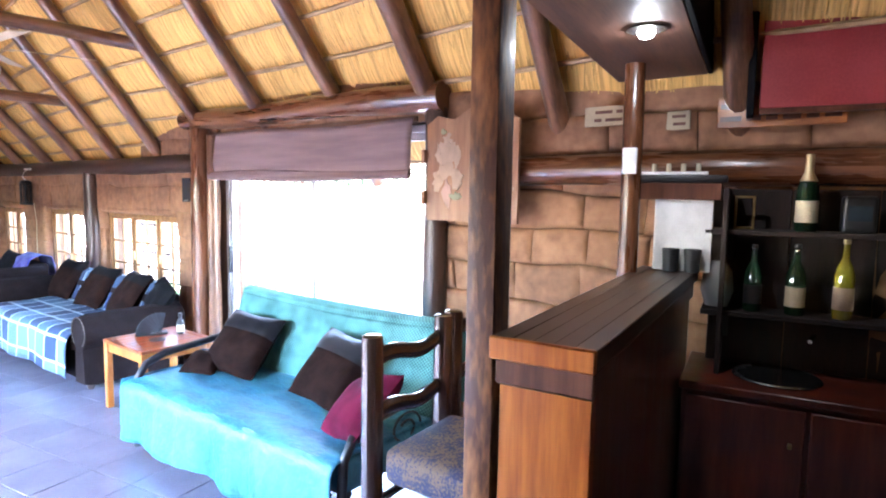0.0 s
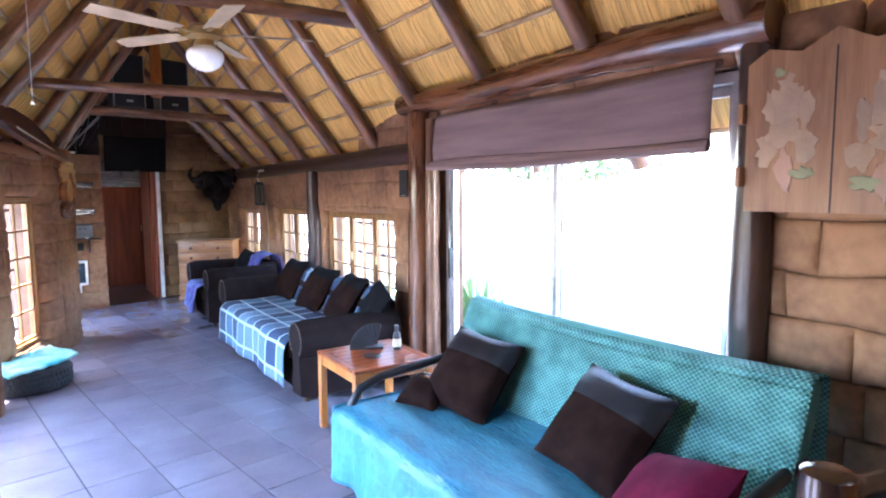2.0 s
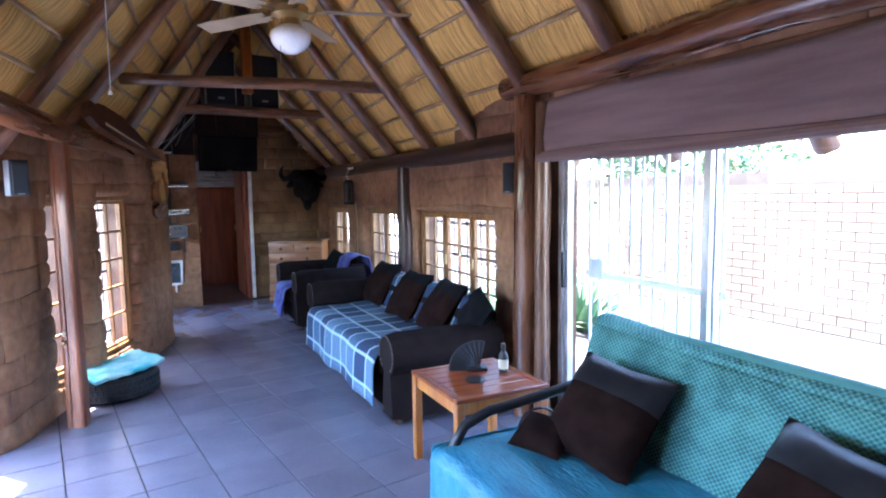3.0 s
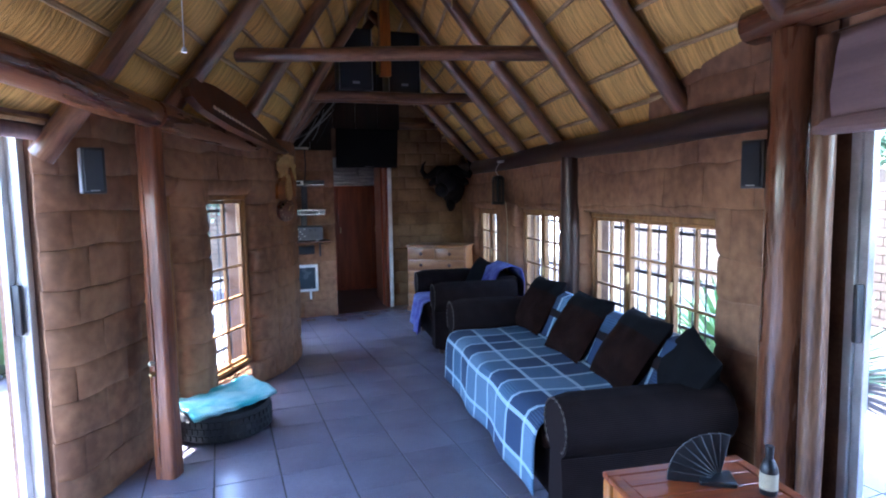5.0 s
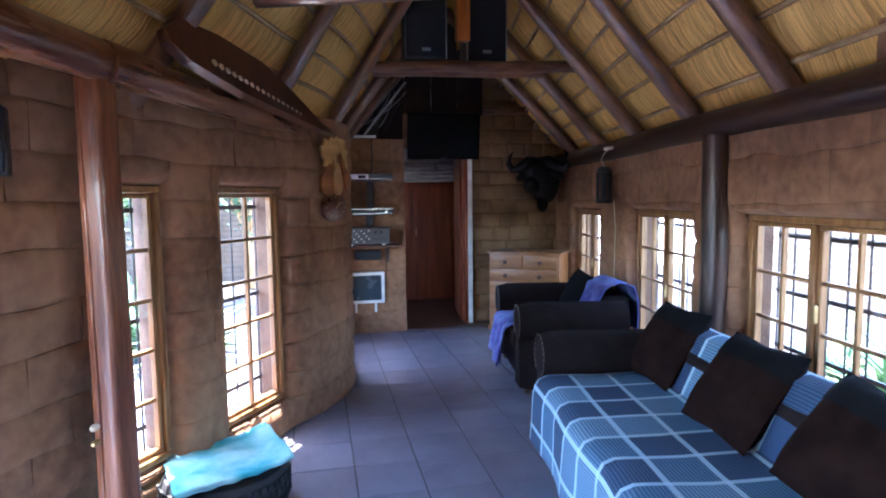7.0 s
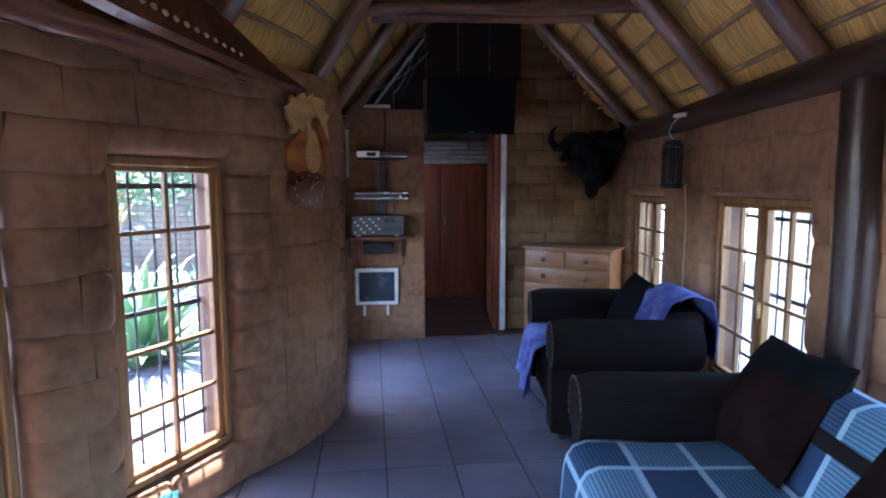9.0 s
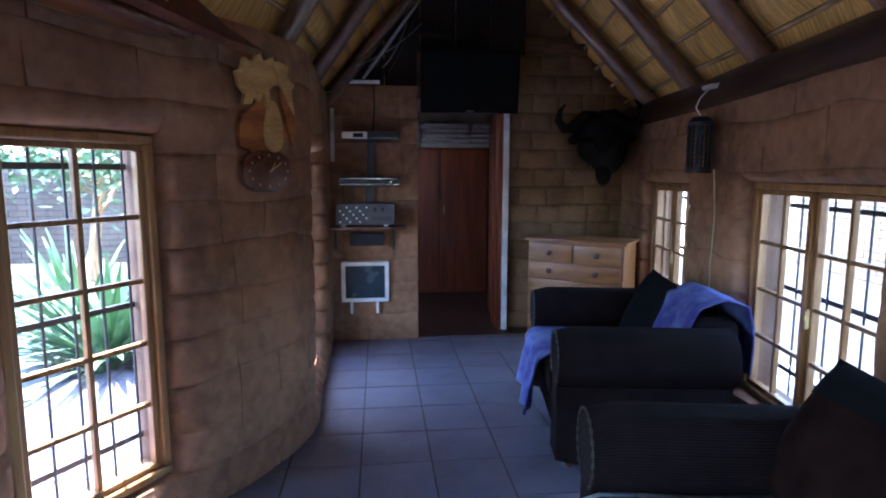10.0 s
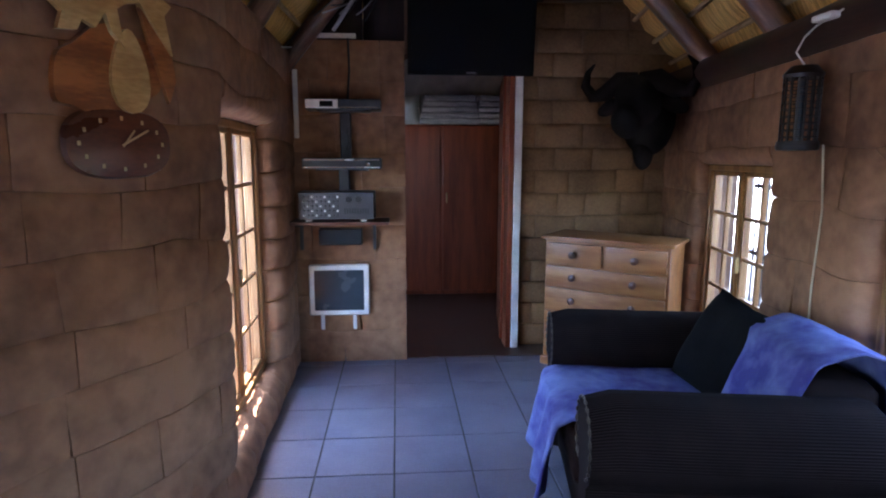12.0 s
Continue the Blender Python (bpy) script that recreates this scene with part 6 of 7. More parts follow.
for x in (0.07, -0.06):
    part("pull_chain", tube(bmesh.new(), [(x, -0.03, 0.19), (x * 1.3, -0.035, 0.05), (x * 1.3, -0.035, -0.03 - abs(x))], 0.0025, 5), M_BRASS, fan)
cd = thing("pull_cord", "thin white light pull cord with a small bell weight", "pull cord", pose(-0.0, 2.15, 2.13))
part("cord", tube(bmesh.new(), [(0, 0, 0.02), (0.003, 0, 0.5), (0, 0, 1.0)], 0.0022, 5), M_WHITE, cd)
part("weight", lathe(bmesh.new(), [(0.012, 0.0), (0.010, 0.012), (0.004, 0.022)], 10), M_WHITE, cd)

# ---------------------------------------------------------------- bar
BZ = 1.335
pil = thing("bar_pillar", "square varnished timber pillar at the bar end", "pillar", pose(0.0, -2.455, 0))
part("post", boxed(-0.036, 0.066, -0.036, 0.036, 0, 3.3, 0.006, 2), M_PILLAR, pil, "worn patchy varnish")
bar = thing("bar_counter", "bar counter with orange pine panels and a dark slatted top", "bar counter", pose(-0.03, -2.738, 0, 0, 0, -2.6))
part("end_panel", boxed(0.0, 0.03, 0.01, 0.235, 0.0, BZ - 0.12, 0.003), M_PINE_DEEP, bar, "knotty orange pine end panel")
part("front_panel", boxed(0.032, 1.55, 0.205, 0.235, 0.0, BZ - 0.12, 0.003), M_PINE_DEEP, bar)
part("back_panel", boxed(0.032, 1.55, 0.015, 0.045, 0.0, BZ - 0.12, 0.003), M_MAHOG, bar, "dark inner side")
part("under_rail", boxed(-0.015, 1.565, 0.002, 0.242, BZ - 0.118, BZ - 0.05, 0.006), M_MAHOG, bar)
for k in range(5):
    part("top_plank", boxed(-0.028, 1.65, -0.005 + k * 0.050, 0.0435 + k * 0.050 + 0.004, BZ - 0.048, BZ + random.uniform(-0.003, 0.002), 0.003), M_DARKPOLE, bar)
part("edge_strip", boxed(-0.045, -0.0285, -0.005, 0.245, BZ - 0.05, BZ + 0.004, 0.004), M_PINE_DEEP, bar, "worn orange edge strip")
pole_thing("bar_pole", "slim varnished pole at the far end of the counter", (1.355, -2.545, 0), (1.37, -2.54, 2.23), 0.045, 0.042, M_POLE_RED, 70.0)
soff = thing("bar_canopy", "dark red-brown boarded canopy above the bar", "canopy", pose(-0.05, -2.80, 2.24))
part("soffit_board", boxed(0, 1.86, 0.0, 0.42, 0, 0.022, 0.004), M_SOFFIT, soff)
part("fascia", boxed(0, 1.86, -0.022, -0.001, 0, 0.50, 0.004), M_BLACKMAT, soff, "dark fascia board")
dl = thing("downlight", "lit chrome downlight in the bar canopy", "downlight", pose(0.86, -2.66, 2.238))
part("trim_ring", lathe(bmesh.new(), [(0.042, -0.012), (0.066, -0.006), (0.064, 0.0), (0.042, 0.0)], 24), M_STEEL, dl)
part("bulb", lathe(bmesh.new(), [(0.0, -0.035), (0.022, -0.028), (0.030, -0.012), (0.030, -0.001)], 18), M_DOWN, dl, "glowing white bulb")
rp = thing("red_pelmet", "red painted hanging board over the bar shelves", "panel", pose(1.62, -4.6, 2.05))
part("board", boxed(-0.012, 0.012, 0, 1.58, 0, 1.15, 0.004), M_REDPANEL, rp)
part("lower_trim", boxed(-0.017, 0.017, 0, 1.58, -0.025, -0.001, 0.004), M_MAHOG, rp, "dark lower edge strip")
rp2 = thing("bar_divider", "dark upright board beside the red panel", "panel", pose(1.60, -3.0, 2.02))
part("board", boxed(-0.02, 0.30, 0, 0.03, 0, 0.8, 0.004), M_BLACKMAT, rp2)

sinkc = thing("sink_cabinet", "red-brown wooden bar sink cabinet", "cabinet", pose(1.28, -4.6, 0, 0, 0, 0))
part("carcass", boxed(0.02, 0.52, 0, 1.80, 0.08, 0.87, 0.004), M_BARRED, sinkc)
part("worktop", boxed(0, 0.54, -0.01, 1.81, 0.871, 0.905, 0.006), M_BARRED, sinkc)
for k in range(4):
    d = part("cabinet_door", boxed(0.0, 0.0195, 0.01 + k * 0.448, 0.44 + k * 0.448, 0.10, 0.85, 0.004), M_BARRED, sinkc)
    part("door_knob", boxed(-0.02, -0.0005, 0.05 + k * 0.448, 0.065 + k * 0.448, 0.7, 0.72, 0.003), M_BRASS, d)
bowl = thing("sink_bowl", "round stainless steel sink bowl in the worktop", "sink", pose(1.53, -3.15, 0.906))
part("rim", lathe(bmesh.new(), [(0.16, 0.0), (0.172, 0.004), (0.165, 0.010), (0.150, 0.006), (0.135, -0.0005)], 32), M_STEEL, bowl)
part("dish", lathe(bmesh.new(), [(0.150, 0.0065), (0.140, 0.002), (0.125, -0.0004), (0.0, -0.0006)], 32), M_STEEL, bowl, "polished steel dish")
tap = thing("tap", "small chrome bar tap", "tap", pose(1.74, -3.30, 0.906))
part("spout", tube(bmesh.new(), [(0, 0, 0), (0, 0, 0.12), (-0.04, 0.01, 0.16), (-0.12, 0.03, 0.15)], 0.010, 10), M_STEEL, tap)

for z, nm in ((1.53, "upper"), (1.175, "lower")):
    s = thing("bottle_shelf", "dark wooden bottle shelf on the bar wall", "shelf", pose(1.50, -4.7, z))
    part("board", boxed(0, 0.19, 0, 1.86, -0.022, 0, 0.003), M_WOODSHADE, s)
    for y in (0.05, 1.75):
        part("bracket", boxed(0.15, 0.185, y, y + 0.03, -0.14, -0.0225), M_IRON, s)


def bottle(label, m, h, r, body, cap, neck=0.38, lab=None, foil=0.0):
    t = thing("bottle", label, "bottle", m, "bar bottles")
    part("glass", lathe(bmesh.new(), [(r * 0.9, 0), (r, 0.01), (r, h * (0.62 - neck * 0.2)), (r * 0.75, h * 0.66), (r * 0.36, h * 0.76), (r * 0.32, h * 0.93), (r * 0.32, h * 0.95)], 18), body, t)
    part("cap", lathe(bmesh.new(), ([(r * 0.80, h * 0.652), (r * 0.42, h * 0.765)] if foil else [(r * 0.36, h * 0.94)]) + [(r * 0.38, h * 0.97), (r * 0.36, h), (0, h)], 14), cap, t, "foil neck" if foil else "")
    if lab:
        part("label", lathe(bmesh.new(), [(r * 1.015, h * 0.12), (r * 1.015, h * 0.40)], 18), lab, t, "paper label")
    return t


bottle("champagne bottle with gold foil neck on the shelf", pose(1.58, -3.22, 1.53), 0.32, 0.042, M_GREEN_B, M_GOLD, lab=M_CREAM, foil=1)
bottle("green wine bottle with a white label on the shelf", pose(1.58, -3.20, 1.175), 0.30, 0.038, M_GREEN_B, M_BLACK, lab=M_CREAM)
bottle("dark wine bottle on the shelf", pose(1.58, -3.04, 1.175), 0.29, 0.036, M_GREEN_B, M_BLACK, lab=M_BLACK)
bottle("yellow liqueur bottle with a lilac label", pose(1.58, -3.37, 1.175), 0.33, 0.037, M_YELLOW_B, M_GOLD, lab=M_PAINTPALE)
jar = thing("glass_jug", "clear square glass jug on the shelf", "jug", pose(1.58, -3.60, 1.175))
part("body", boxed(-0.06, 0.06, -0.07, 0.07, 0, 0.20, 0.02, 3), M_CLEAR_B, jar)
part("neck", boxed(-0.03, 0.03, -0.03, 0.03, 0.2005, 0.24, 0.01, 2), M_CLEAR_B, jar)
rad = thing("small_clock_radio", "small dark mantel box on the shelf", "radio", pose(1.58, -3.40, 1.53))
part("case", boxed(-0.04, 0.04, -0.06, 0.06, 0, 0.15, 0.02, 3), M_BLACK, rad)
part("dial", boxed(-0.043, -0.0405, -0.04, 0.04, 0.05, 0.11), M_MSCREEN, rad)
tin = thing("framed_picture", "small silver framed picture on the shelf", "picture frame", pose(1.60, -3.60, 1.53, 0, -10, 0))
part("frame", boxed(-0.01, 0.01, -0.08, 0.08, 0, 0.12, 0.004), M_STEEL, tin)
pf = thing("brass_frame", "small open brass lantern frame on the shelf", "lantern", pose(1.58, -2.99, 1.53))
for bx in ((-0.04, -0.03), (0.03, 0.04)):
    part("upright", boxed(-0.01, 0.01, bx[0], bx[1], 0, 0.145, 0.002), M_BRASS, pf)
part("cross_bar", boxed(-0.01, 0.01, -0.0295, 0.0295, 0.135, 0.145, 0.002), M_BRASS, pf)
part("foot_bar", boxed(-0.012, 0.012, -0.0295, 0.0295, 0, 0.012, 0.002), M_BRASS, pf)
gg = thing("wine_glass", "large clear hanging glass beside the shelf", "glass", pose(1.58, -2.90, 1.176))
part("bowl", lathe(bmesh.new(), [(0.0, 0.0), (0.05, 0.01), (0.07, 0.08), (0.06, 0.17), (0.03, 0.21)], 20), M_CLEAR_B, gg)

wb = thing("white_board", "plain white board leaning on the bar wall", "board", pose(1.50, -2.87, BZ + 0.002))
part("sheet", boxed(0, 0.012, 0, 0.24, 0, 0.36, 0.003), M_WHITE, wb)
for y in (-2.80, -2.71):
    mg = thing("mug", "black tumbler on the bar counter", "mug", pose(1.46, y, BZ + 0.004))
    part("cup", lathe(bmesh.new(), [(0.030, 0), (0.037, 0.10), (0.034, 0.10), (0.032, 0.008)], 18), M_BLACK, mg)
ship = thing("model_ship", "model ocean liner with four pale funnels", "model ship", pose(1.53, -2.70, 1.728, 0, 0, 90))
part("hull", boxed(-0.22, 0.22, -0.026, 0.026, 0.0, 0.035, 0.010, 2), M_BLACK, ship)
part("deck", boxed(-0.14, 0.14, -0.018, 0.018, 0.0355, 0.05, 0.003), M_WHITE, ship, "white superstructure")
for k in range(4):
    part("funnel", lathe(bmesh.new(), [(0.011, 0.0505), (0.010, 0.085)], 10, Matrix.Translation((-0.10 + k * 0.062, 0, 0))), M_CREAM, ship)
part("stand", boxed(-0.2, 0.2, -0.05, 0.05, -0.075, -0.001, 0.004), M_MAHOG, ship)

for nm, lb, yy, zz, w, h, mat in (("wall_sign", "pale painted sign with unreadable lettering", -2.33, 2.02, 0.22, 0.10, M_SIGNPALE), ("wall_sign", "small yellow card hanging by a cord", -2.68, 1.99, 0.11, 0.09, M_SIGNPALE),
                                 ("wooden_sign", "carved red-brown wooden name board", -3.10, 1.98, 0.50, 0.14, M_LEAFRED)):
    t = thing(nm, lb, "sign", pose(1.79 if yy > -3 else 1.70, yy, zz, 0, 0, -8))
    part("board", boxed(-0.012, 0.0, -w / 2, w / 2, 0, h, 0.004), mat, t)
    rr = random.Random(int(w * 100))
    for r in range(2):
        y = -w / 2 + 0.02
        while y < w / 2 - 0.05:
            ln = rr.uniform(0.03, 0.09)
            part("lettering_bar", boxed(-0.0145, -0.0125, y, min(y + ln, w / 2 - 0.015), h * (0.22 + 0.40 * r), h * (0.22 + 0.40 * r) + h * 0.16), M_MAHOG, t)
            y += ln + 0.02
swb = thing("switch_box", "small white switch box on the bar pole", "switch", pose(1.315, -2.545, 1.76))
part("case", boxed(-0.02, 0.0, -0.03, 0.03, 0, 0.11, 0.004), M_WHITE, swb)

# painted plywood board on the wall by the door
pb = thing("painted_board", "honey plywood bar board with two faded painted shapes", "painted board", EAST @ pose(-0.235, -1.60, 1.50))
bm = bmesh.new()
pts = [(-0.32, 0.0), (0.32, 0.0), (0.32, 0.58), (0.24, 0.63), (0.12, 0.60), (0.0, 0.665), (-0.12, 0.60), (-0.24, 0.63), (-0.32, 0.58)]
va = [bm.verts.new((0, y, z)) for y, z in pts]
vb = [bm.verts.new((0.022, y, z)) for y, z in pts]
bm.faces.new(va)
bm.faces.new(vb[::-1])
for i in range(len(pts)):
    j = (i + 1) % len(pts)
    bm.faces.new((va[j], va[i], vb[i], vb[j]))
bmesh.ops.recalc_face_normals(bm, faces=bm.faces)
part("board", bm, M_BOARDWOOD, pb, smooth=False)
part("centre_joint", boxed(-0.002, -0.0003, -0.003, 0.003, 0.0, 0.60), M_INK, pb)
SHAPE = ((0.0, 0.165, 0.026, 0.032, 0), (0.0, 0.075, 0.046, 0.068, 0), (0.005, -0.02, 0.060, 0.040, 0), (-0.068, 0.06, 0.018, 0.055, 0), (0.066, 0.075, 0.017, 0.05, 0),
         (-0.075, -0.075, 0.030, 0.048, 0), (0.082, -0.08, 0.028, 0.045, 0), (0.0, -0.15, 0.026, 0.06, 1), (-0.06, -0.17, 0.040, 0.018, 2), (0.03, 0.215, 0.018, 0.012, 2))
for cy, cz, sc in ((0.165, 0.32, 1.0), (-0.165, 0.28, -1.05)):
    for n, (dy, dz, ry, rz, tone) in enumerate(SHAPE):
        lift = 0.0004 * n
        bm = lathe(bmesh.new(), [(0.0, 0.0012 + lift), (0.92, 0.0010 + lift), (1.0, 0.0)], 16, Matrix.Translation((-0.0003, cy + dy * sc, cz + dz * abs(sc))) @ Matrix.Rotation(radians(-90), 4, "Y") @ Matrix.Diagonal((rz * 1.25, ry * 1.3, 1, 1)))
        for v in bm.verts:
            v.co += Vector((0, v.co.y - cy - dy * sc, v.co.z - cz - dz * abs(sc))) * (0.9 * noise.noise((v.co.y * 45, v.co.z * 45, n)))
        part("paint_patch", bm, (M_PAINTPALE, M_PAINTPINK, M_PAINTGREEN)[tone], pb, ("faded cream paint patch", "faded pinkish paint patch", "faded green paint patch")[tone])
for k in range(2):
    part("hook_lug", boxed(-0.03, 0.021, 0.3205, 0.345, 0.10 + k * 0.25, 0.18 + k * 0.25, 0.004), M_BOARDWOOD, pb)

# log bar chairs
def bar_chair(m, label):
    c = thing("bar_chair", label, "bar chair", m, "log bar chairs")
    for x in (0.0, 0.42):
        part("back_post", lathe(bmesh.new(), [(0.036, 0), (0.038, 0.3), (0.037, 1.17), (0.035, 1.195), (0.028, 1.20)], 18, Matrix.Translation((x, 0, 0))), M_CHAIRLOG, c, "polished dark log post")
        part("front_leg", lathe(bmesh.new(), [(0.034, 0), (0.035, 0.70)], 16, Matrix.Translation((x, -0.38, 0))), M_CHAIRLOG, c)
        for z in (0.30, 0.62):
            part("side_rung", tube(bmesh.new(), [(x, -0.35, z), (x, -0.03, z)], 0.018, 10), M_CHAIRLOG, c)
    for z in (0.30, 0.62):
        part("cross_rung", tube(bmesh.new(), [(0.03, -0.38, z), (0.39, -0.38, z)], 0.018, 10), M_CHAIRLOG, c)
        part("cross_rung", tube(bmesh.new(), [(0.03, 0, z), (0.39, 0, z)], 0.018, 10), M_CHAIRLOG, c)
    for z in (0.92, 1.11):
        def rail(u, v, z=z):
            x = 0.034 + 0.352 * u
            zz = z + 0.014 * math.sin(u * 2 * math.pi + 0.5)
            a = v * 2 * math.pi
            return Vector((x, 0.013 * math.cos(a), zz + 0.030 * math.sin(a)))
        part("back_slat", sheet(bmesh.new(), rail, 16, 10, lambda u, v: (v * 0.1, u * 0.36)), M_CHAIRLOG, c, "wavy carved back rail")
    bm = boxed(0.0, 0.42, -0.42, -0.04, 0.70, 0.825, 0.045, 3)
    for v in bm.verts:
        v.co += Vector((0, 0, 0.012 * noise.noise(v.co * 7)))
    part("seat_cushion", bm, M_SEAT, c, "blue and brown tapestry seat pad")
    return c


bar_chair(pose(0.27, -1.94, 0, 0, 0, -6), "dark log bar chair with a tapestry seat at the bar")
bar_chair(pose(0.785, -1.98, 0, 0, 0, -5), "dark log bar chair with a tapestry seat at the bar")

# boards added over the block wall; their dark colour carries the bar's shade
pan = thing("bar_back_shade", "dark boards added behind the bar shelves in place of shade", "panelling", pose(1.70, -4.75, 0.906))
for k in range(6):
    part("panel_board", boxed(0, 0.02, 0.002 + k * 0.315, 0.313 + k * 0.315, 0, 0.80, 0.004), M_WOODSHADE, pan)
side = thing("bar_side_panel", "dark upright panel beside the shelves", "panelling", pose(1.45, -2.93, 0.906))
part("panel_board", boxed(0, 0.27, 0, 0.02, 0, 0.80, 0.003), M_WOODSHADE, side)

# ---------------------------------------------------------------- yard and garden
def yard_wall(name, label, p0, p1, h, thick=0.2, brick=True):
    fr, L = wall_frame(p0, p1)
    base = part(name, boxed(0, L, 0.012, thick, -0.16, h), M_MORTAR_PALE, m=fr, smooth=False, kind="structure")
    tagged(base, label, "yard wall")
    if brick:
        bm = bmesh.new()
        n = int(h / 0.10)
        for r in range(n):
            x = -0.14 * (r % 2)
            while x < L:
                box(bm, max(x, 0) + 0.006, min(x + 0.28, L) - 0.006, 0.0, 0.012, -0.1 + r * 0.1 + 0.006, r * 0.1 - 0.006)
                x += 0.28
        part("wall_courses", bm, M_YARDWALL, base, smooth=False, kind="stuff")
    return base


yard_wall("yard_wall_east", "brown face-brick boundary wall in the sun", (7.9, 11.0), (5.2, -8.0), 1.75)
yard_wall("yard_wall_north", "brown face-brick boundary wall in the sun", (-6.0, 12.5), (0.3, 12.5), 1.7)
yard_wall("yard_wall_west", "brown face-brick boundary wall beyond the garden", (-8.5, -4.0), (-6.1, 12.6), 1.7)


def plant(label, m, blades, length, seed, droop=0.5, width=0.03, name="garden_plant"):
    """A clump of arching strap leaves, each with two bends."""
    rnd = random.Random(seed)
    t = thing(name, label, "plant", m)
    bm = bmesh.new()
    for k in range(blades):
        a = rnd.uniform(0, 2 * math.pi)
        up = rnd.uniform(0.5, 1.4)
        ln = length * rnd.uniform(0.6, 1.1)
        w = width * rnd.uniform(0.6, 1.2)
        d = Vector((math.cos(a), math.sin(a), 0))
        side = Vector((-math.sin(a), math.cos(a), 0))
        pts = []
        for i in range(6):
            s = i / 5
            pts.append(d * (ln * s * math.cos(up)) + Vector((0, 0, ln * (s * math.sin(up) - droop * s * s * 0.6))))
        prev = None
        for i, p in enumerate(pts):
            ww = w * math.sin(math.pi * min(0.97, 0.12 + 0.86 * i / 5))
            l, mid, r = bm.verts.new(p - side * ww), bm.verts.new(p - Vector((0, 0, ww * 0.35))), bm.verts.new(p + side * ww)
            if prev:
                bm.faces.new((prev[0], prev[1], mid, l))
                bm.faces.new((prev[1], prev[2], r, mid))
            prev = (l, mid, r)
    part("leaves", bm, M_LEAF, t)
    part("stem", tube(bmesh.new(), [(0, 0, -0.3), (0.01, 0, 0.0), (0, 0.01, length * 0.25)], 0.03, 8), M_LATH, t)
    return t


def tree(label, m, h, r, leaves, seed):
    rnd = random.Random(seed)
    t = thing("garden_tree", label, "tree", m)
    part("trunk", tube(bmesh.new(), pole_points((0, 0, -0.2), (0.1, 0.05, h * 0.6), 0.08, 8, seed), [0.09, 0.085, 0.08, 0.07, 0.065, 0.06, 0.05, 0.04], 9), M_LATH, t)
    clumps = []
    for k in range(9):
        a = rnd.uniform(0, 2 * math.pi)
        tip = Vector((math.cos(a) * r * rnd.uniform(0.4, 0.95), math.sin(a) * r * rnd.uniform(0.4, 0.95), h * rnd.uniform(0.55, 1.0)))
        part("limb", tube(bmesh.new(), pole_points((0.05, 0.02, h * rnd.uniform(0.3, 0.55)), tip, 0.06, 6, seed + k), [0.035, 0.03, 0.025, 0.02, 0.014, 0.008], 7), M_LATH, t)
        clumps.append(tip)
    bm = bmesh.new()
    for k in range(leaves):
        c = rnd.choice(clumps)
        p = c + Vector((rnd.gauss(0, r * 0.26), rnd.gauss(0, r * 0.26), rnd.gauss(0, h * 0.10)))
        s = rnd.uniform(0.04, 0.085)
        u = Vector((rnd.gauss(0, 1), rnd.gauss(0, 1), rnd.gauss(0, 0.6))).normalized()
        v = u.cross(Vector((rnd.gauss(0, 1), rnd.gauss(0, 1), 1))).normalized()
        vs = [bm.verts.new(p - u * s), bm.verts.new(p + v * s * 0.45), bm.verts.new(p + u * s), bm.verts.new(p - v * s * 0.45)]
        bm.faces.new(vs[:3])
        bm.faces.new((vs[0], vs[2], vs[3]))
    part("crown", bm, M_LEAF, t, "loose green crown", smooth=False)
    return t


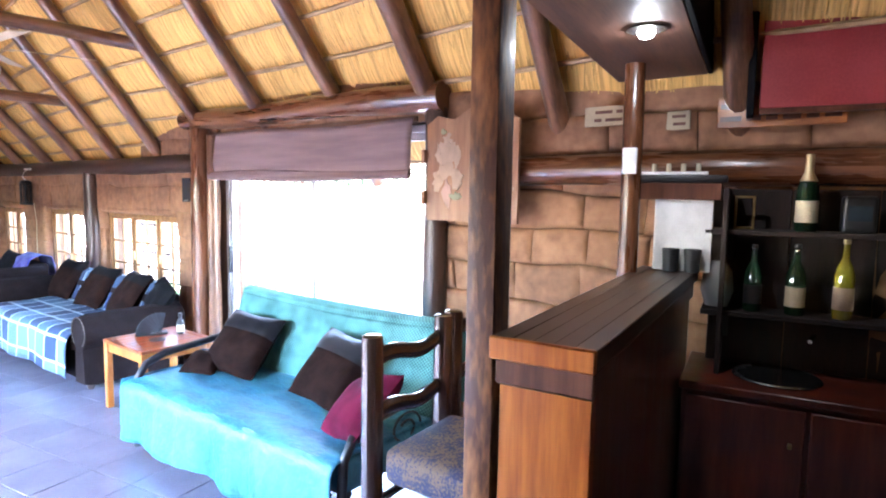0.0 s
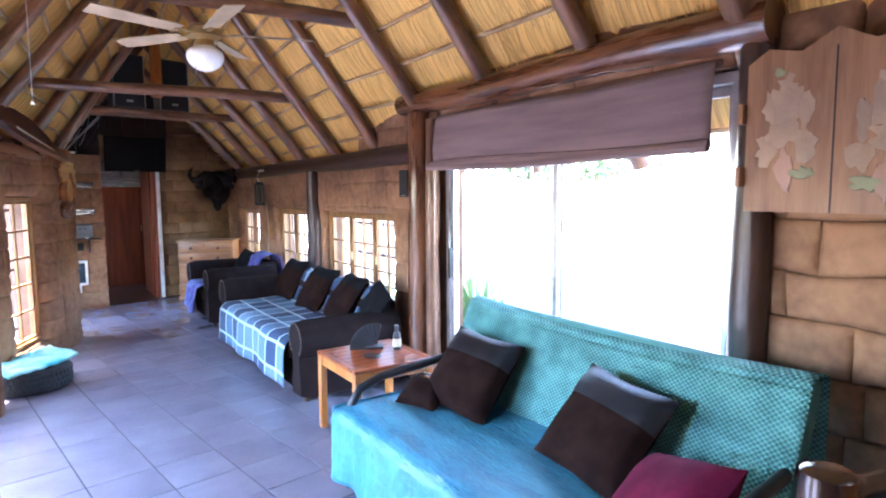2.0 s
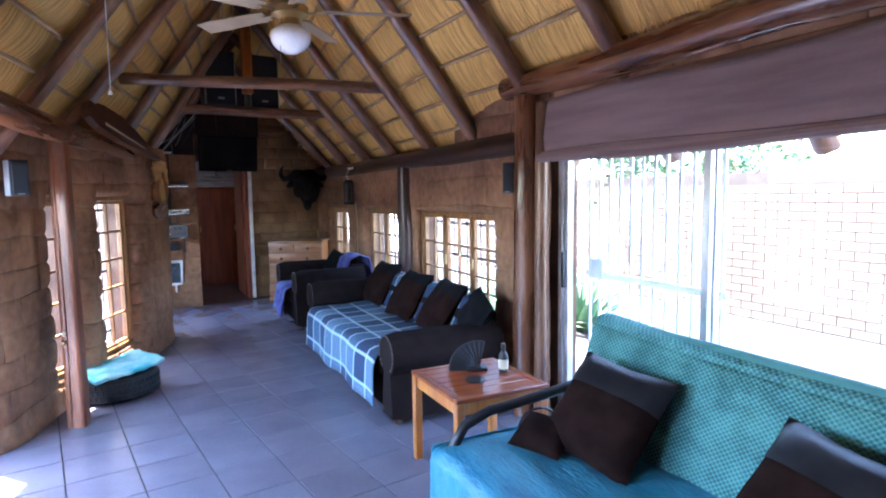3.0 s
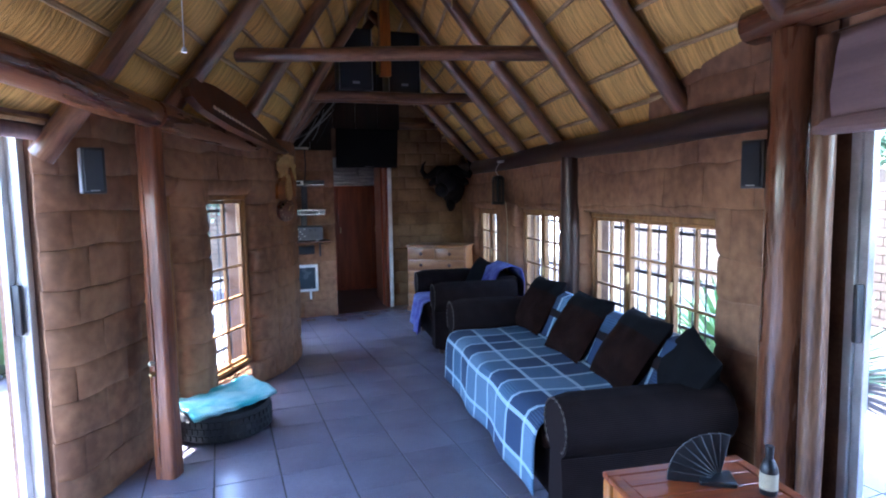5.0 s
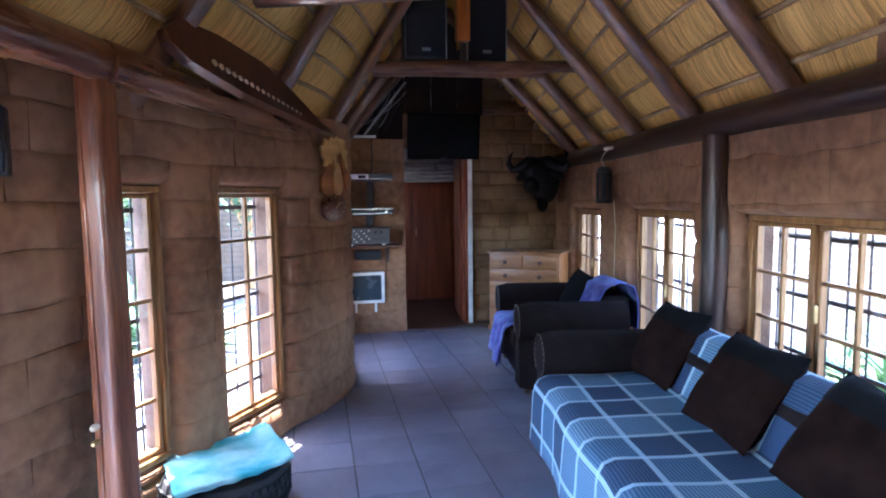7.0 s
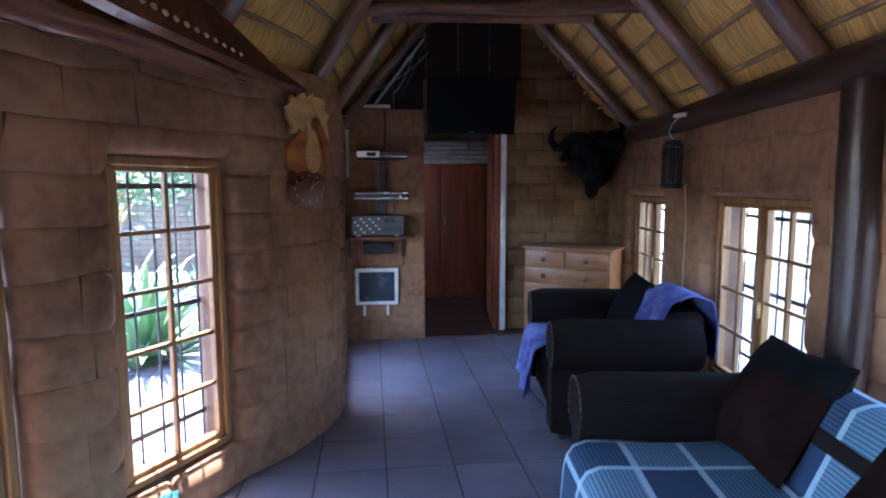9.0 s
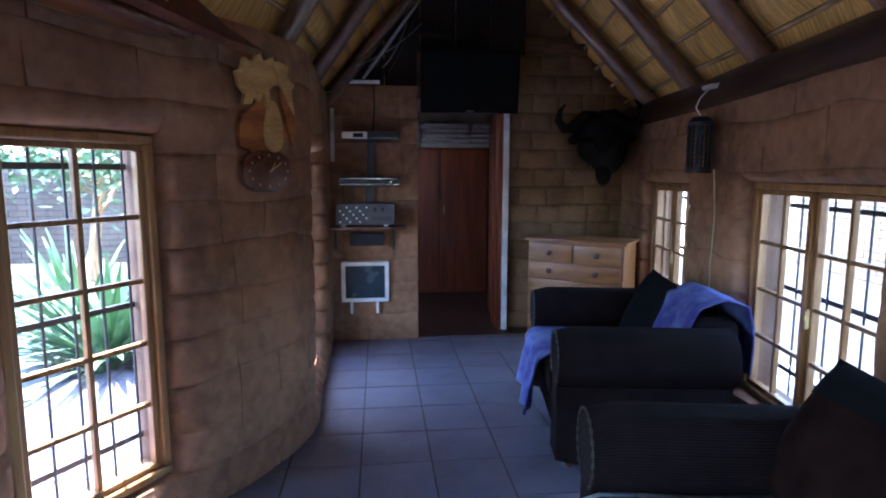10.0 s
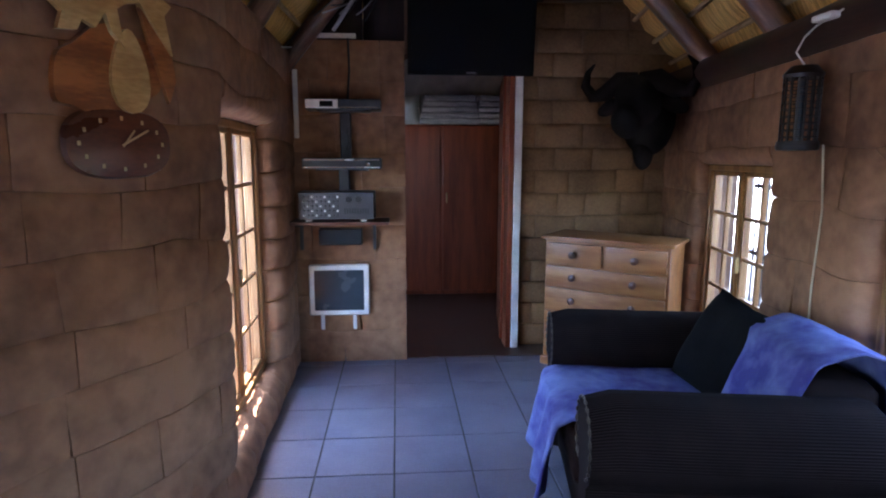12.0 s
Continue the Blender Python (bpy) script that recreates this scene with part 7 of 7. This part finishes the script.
for k, (x, y, s) in enumerate(((3.95, 3.25, 0.9), (4.25, 3.75, 1.1), (4.7, 4.6, 0.8), (-0.9, 6.6, 0.7), (-2.3, 8.6, 0.8), (-3.4, 6.3, 0.8), (-1.4, 10.2, 0.9))):
    plant("arching strap-leaved garden plant in the sun", pose(x, y, -0.16), 60, s, 80 + k, 0.6, 0.028)
for x, y, ln, sd in ((-0.95, 6.9, 1.45, 95), (-1.5, 7.6, 1.6, 96), (-1.9, 6.0, 1.3, 99), (4.35, 3.45, 1.5, 97), (4.6, 2.9, 1.35, 98)):
    plant("tall arching palm-like garden plant in the sun", pose(x, y, -0.16), 110, ln, sd, 0.5, 0.034)
tree("leafy garden tree beyond the window", pose(-2.6, 10.4, -0.16), 2.9, 1.5, 3800, 5)
tree("leafy garden tree beyond the window", pose(-0.6, 11.0, -0.16), 3.0, 1.4, 3800, 6)
tree("leafy tree over the yard wall", pose(7.9, 2.6, -0.16), 2.8, 1.0, 3000, 7)
tree("leafy tree over the yard wall", pose(8.3, 4.6, -0.16), 2.8, 1.1, 3000, 8)

# ---------------------------------------------------------------- outside
bm = boxed(-400, 400, -400, 400, -0.6, -0.16)
tagged(part("ground", bm, M_PAVE, smooth=False, kind="structure"), "pale sunlit paving around the house", "ground")
# floor tiles last
P_T = 0.352
tile_mesh = None
bm = bmesh.new()
g = 0.004
box(bm, g, P_T - g, g, P_T - g, -0.010, 0.0)
bmesh.ops.bevel(bm, geom=[e for e in bm.edges if all(v.co.z > -0.001 for v in e.verts)], offset=0.0012, segments=1, affect="EDGES")
tile_mesh = to_mesh("floor_tile", bm, M_TILE, False)
rest = bmesh.new()
for c in range(-9, 12):
    for r in range(-19, 29):
        near = -4 <= c <= 7 and -2 <= r <= 20
        x, y = c * P_T, r * P_T
        if near:
            ob = new("floor_tile", tile_mesh)
            ob.parent = floor
            ob.location = (x, y, 0.0008 * random.uniform(-1, 1))
        else:
            box(rest, x + g, x + P_T - g, y + g, y + P_T - g, -0.010, 0.0)
part("far_floor_tiles", rest, M_TILE, floor, smooth=False, kind="stuff")
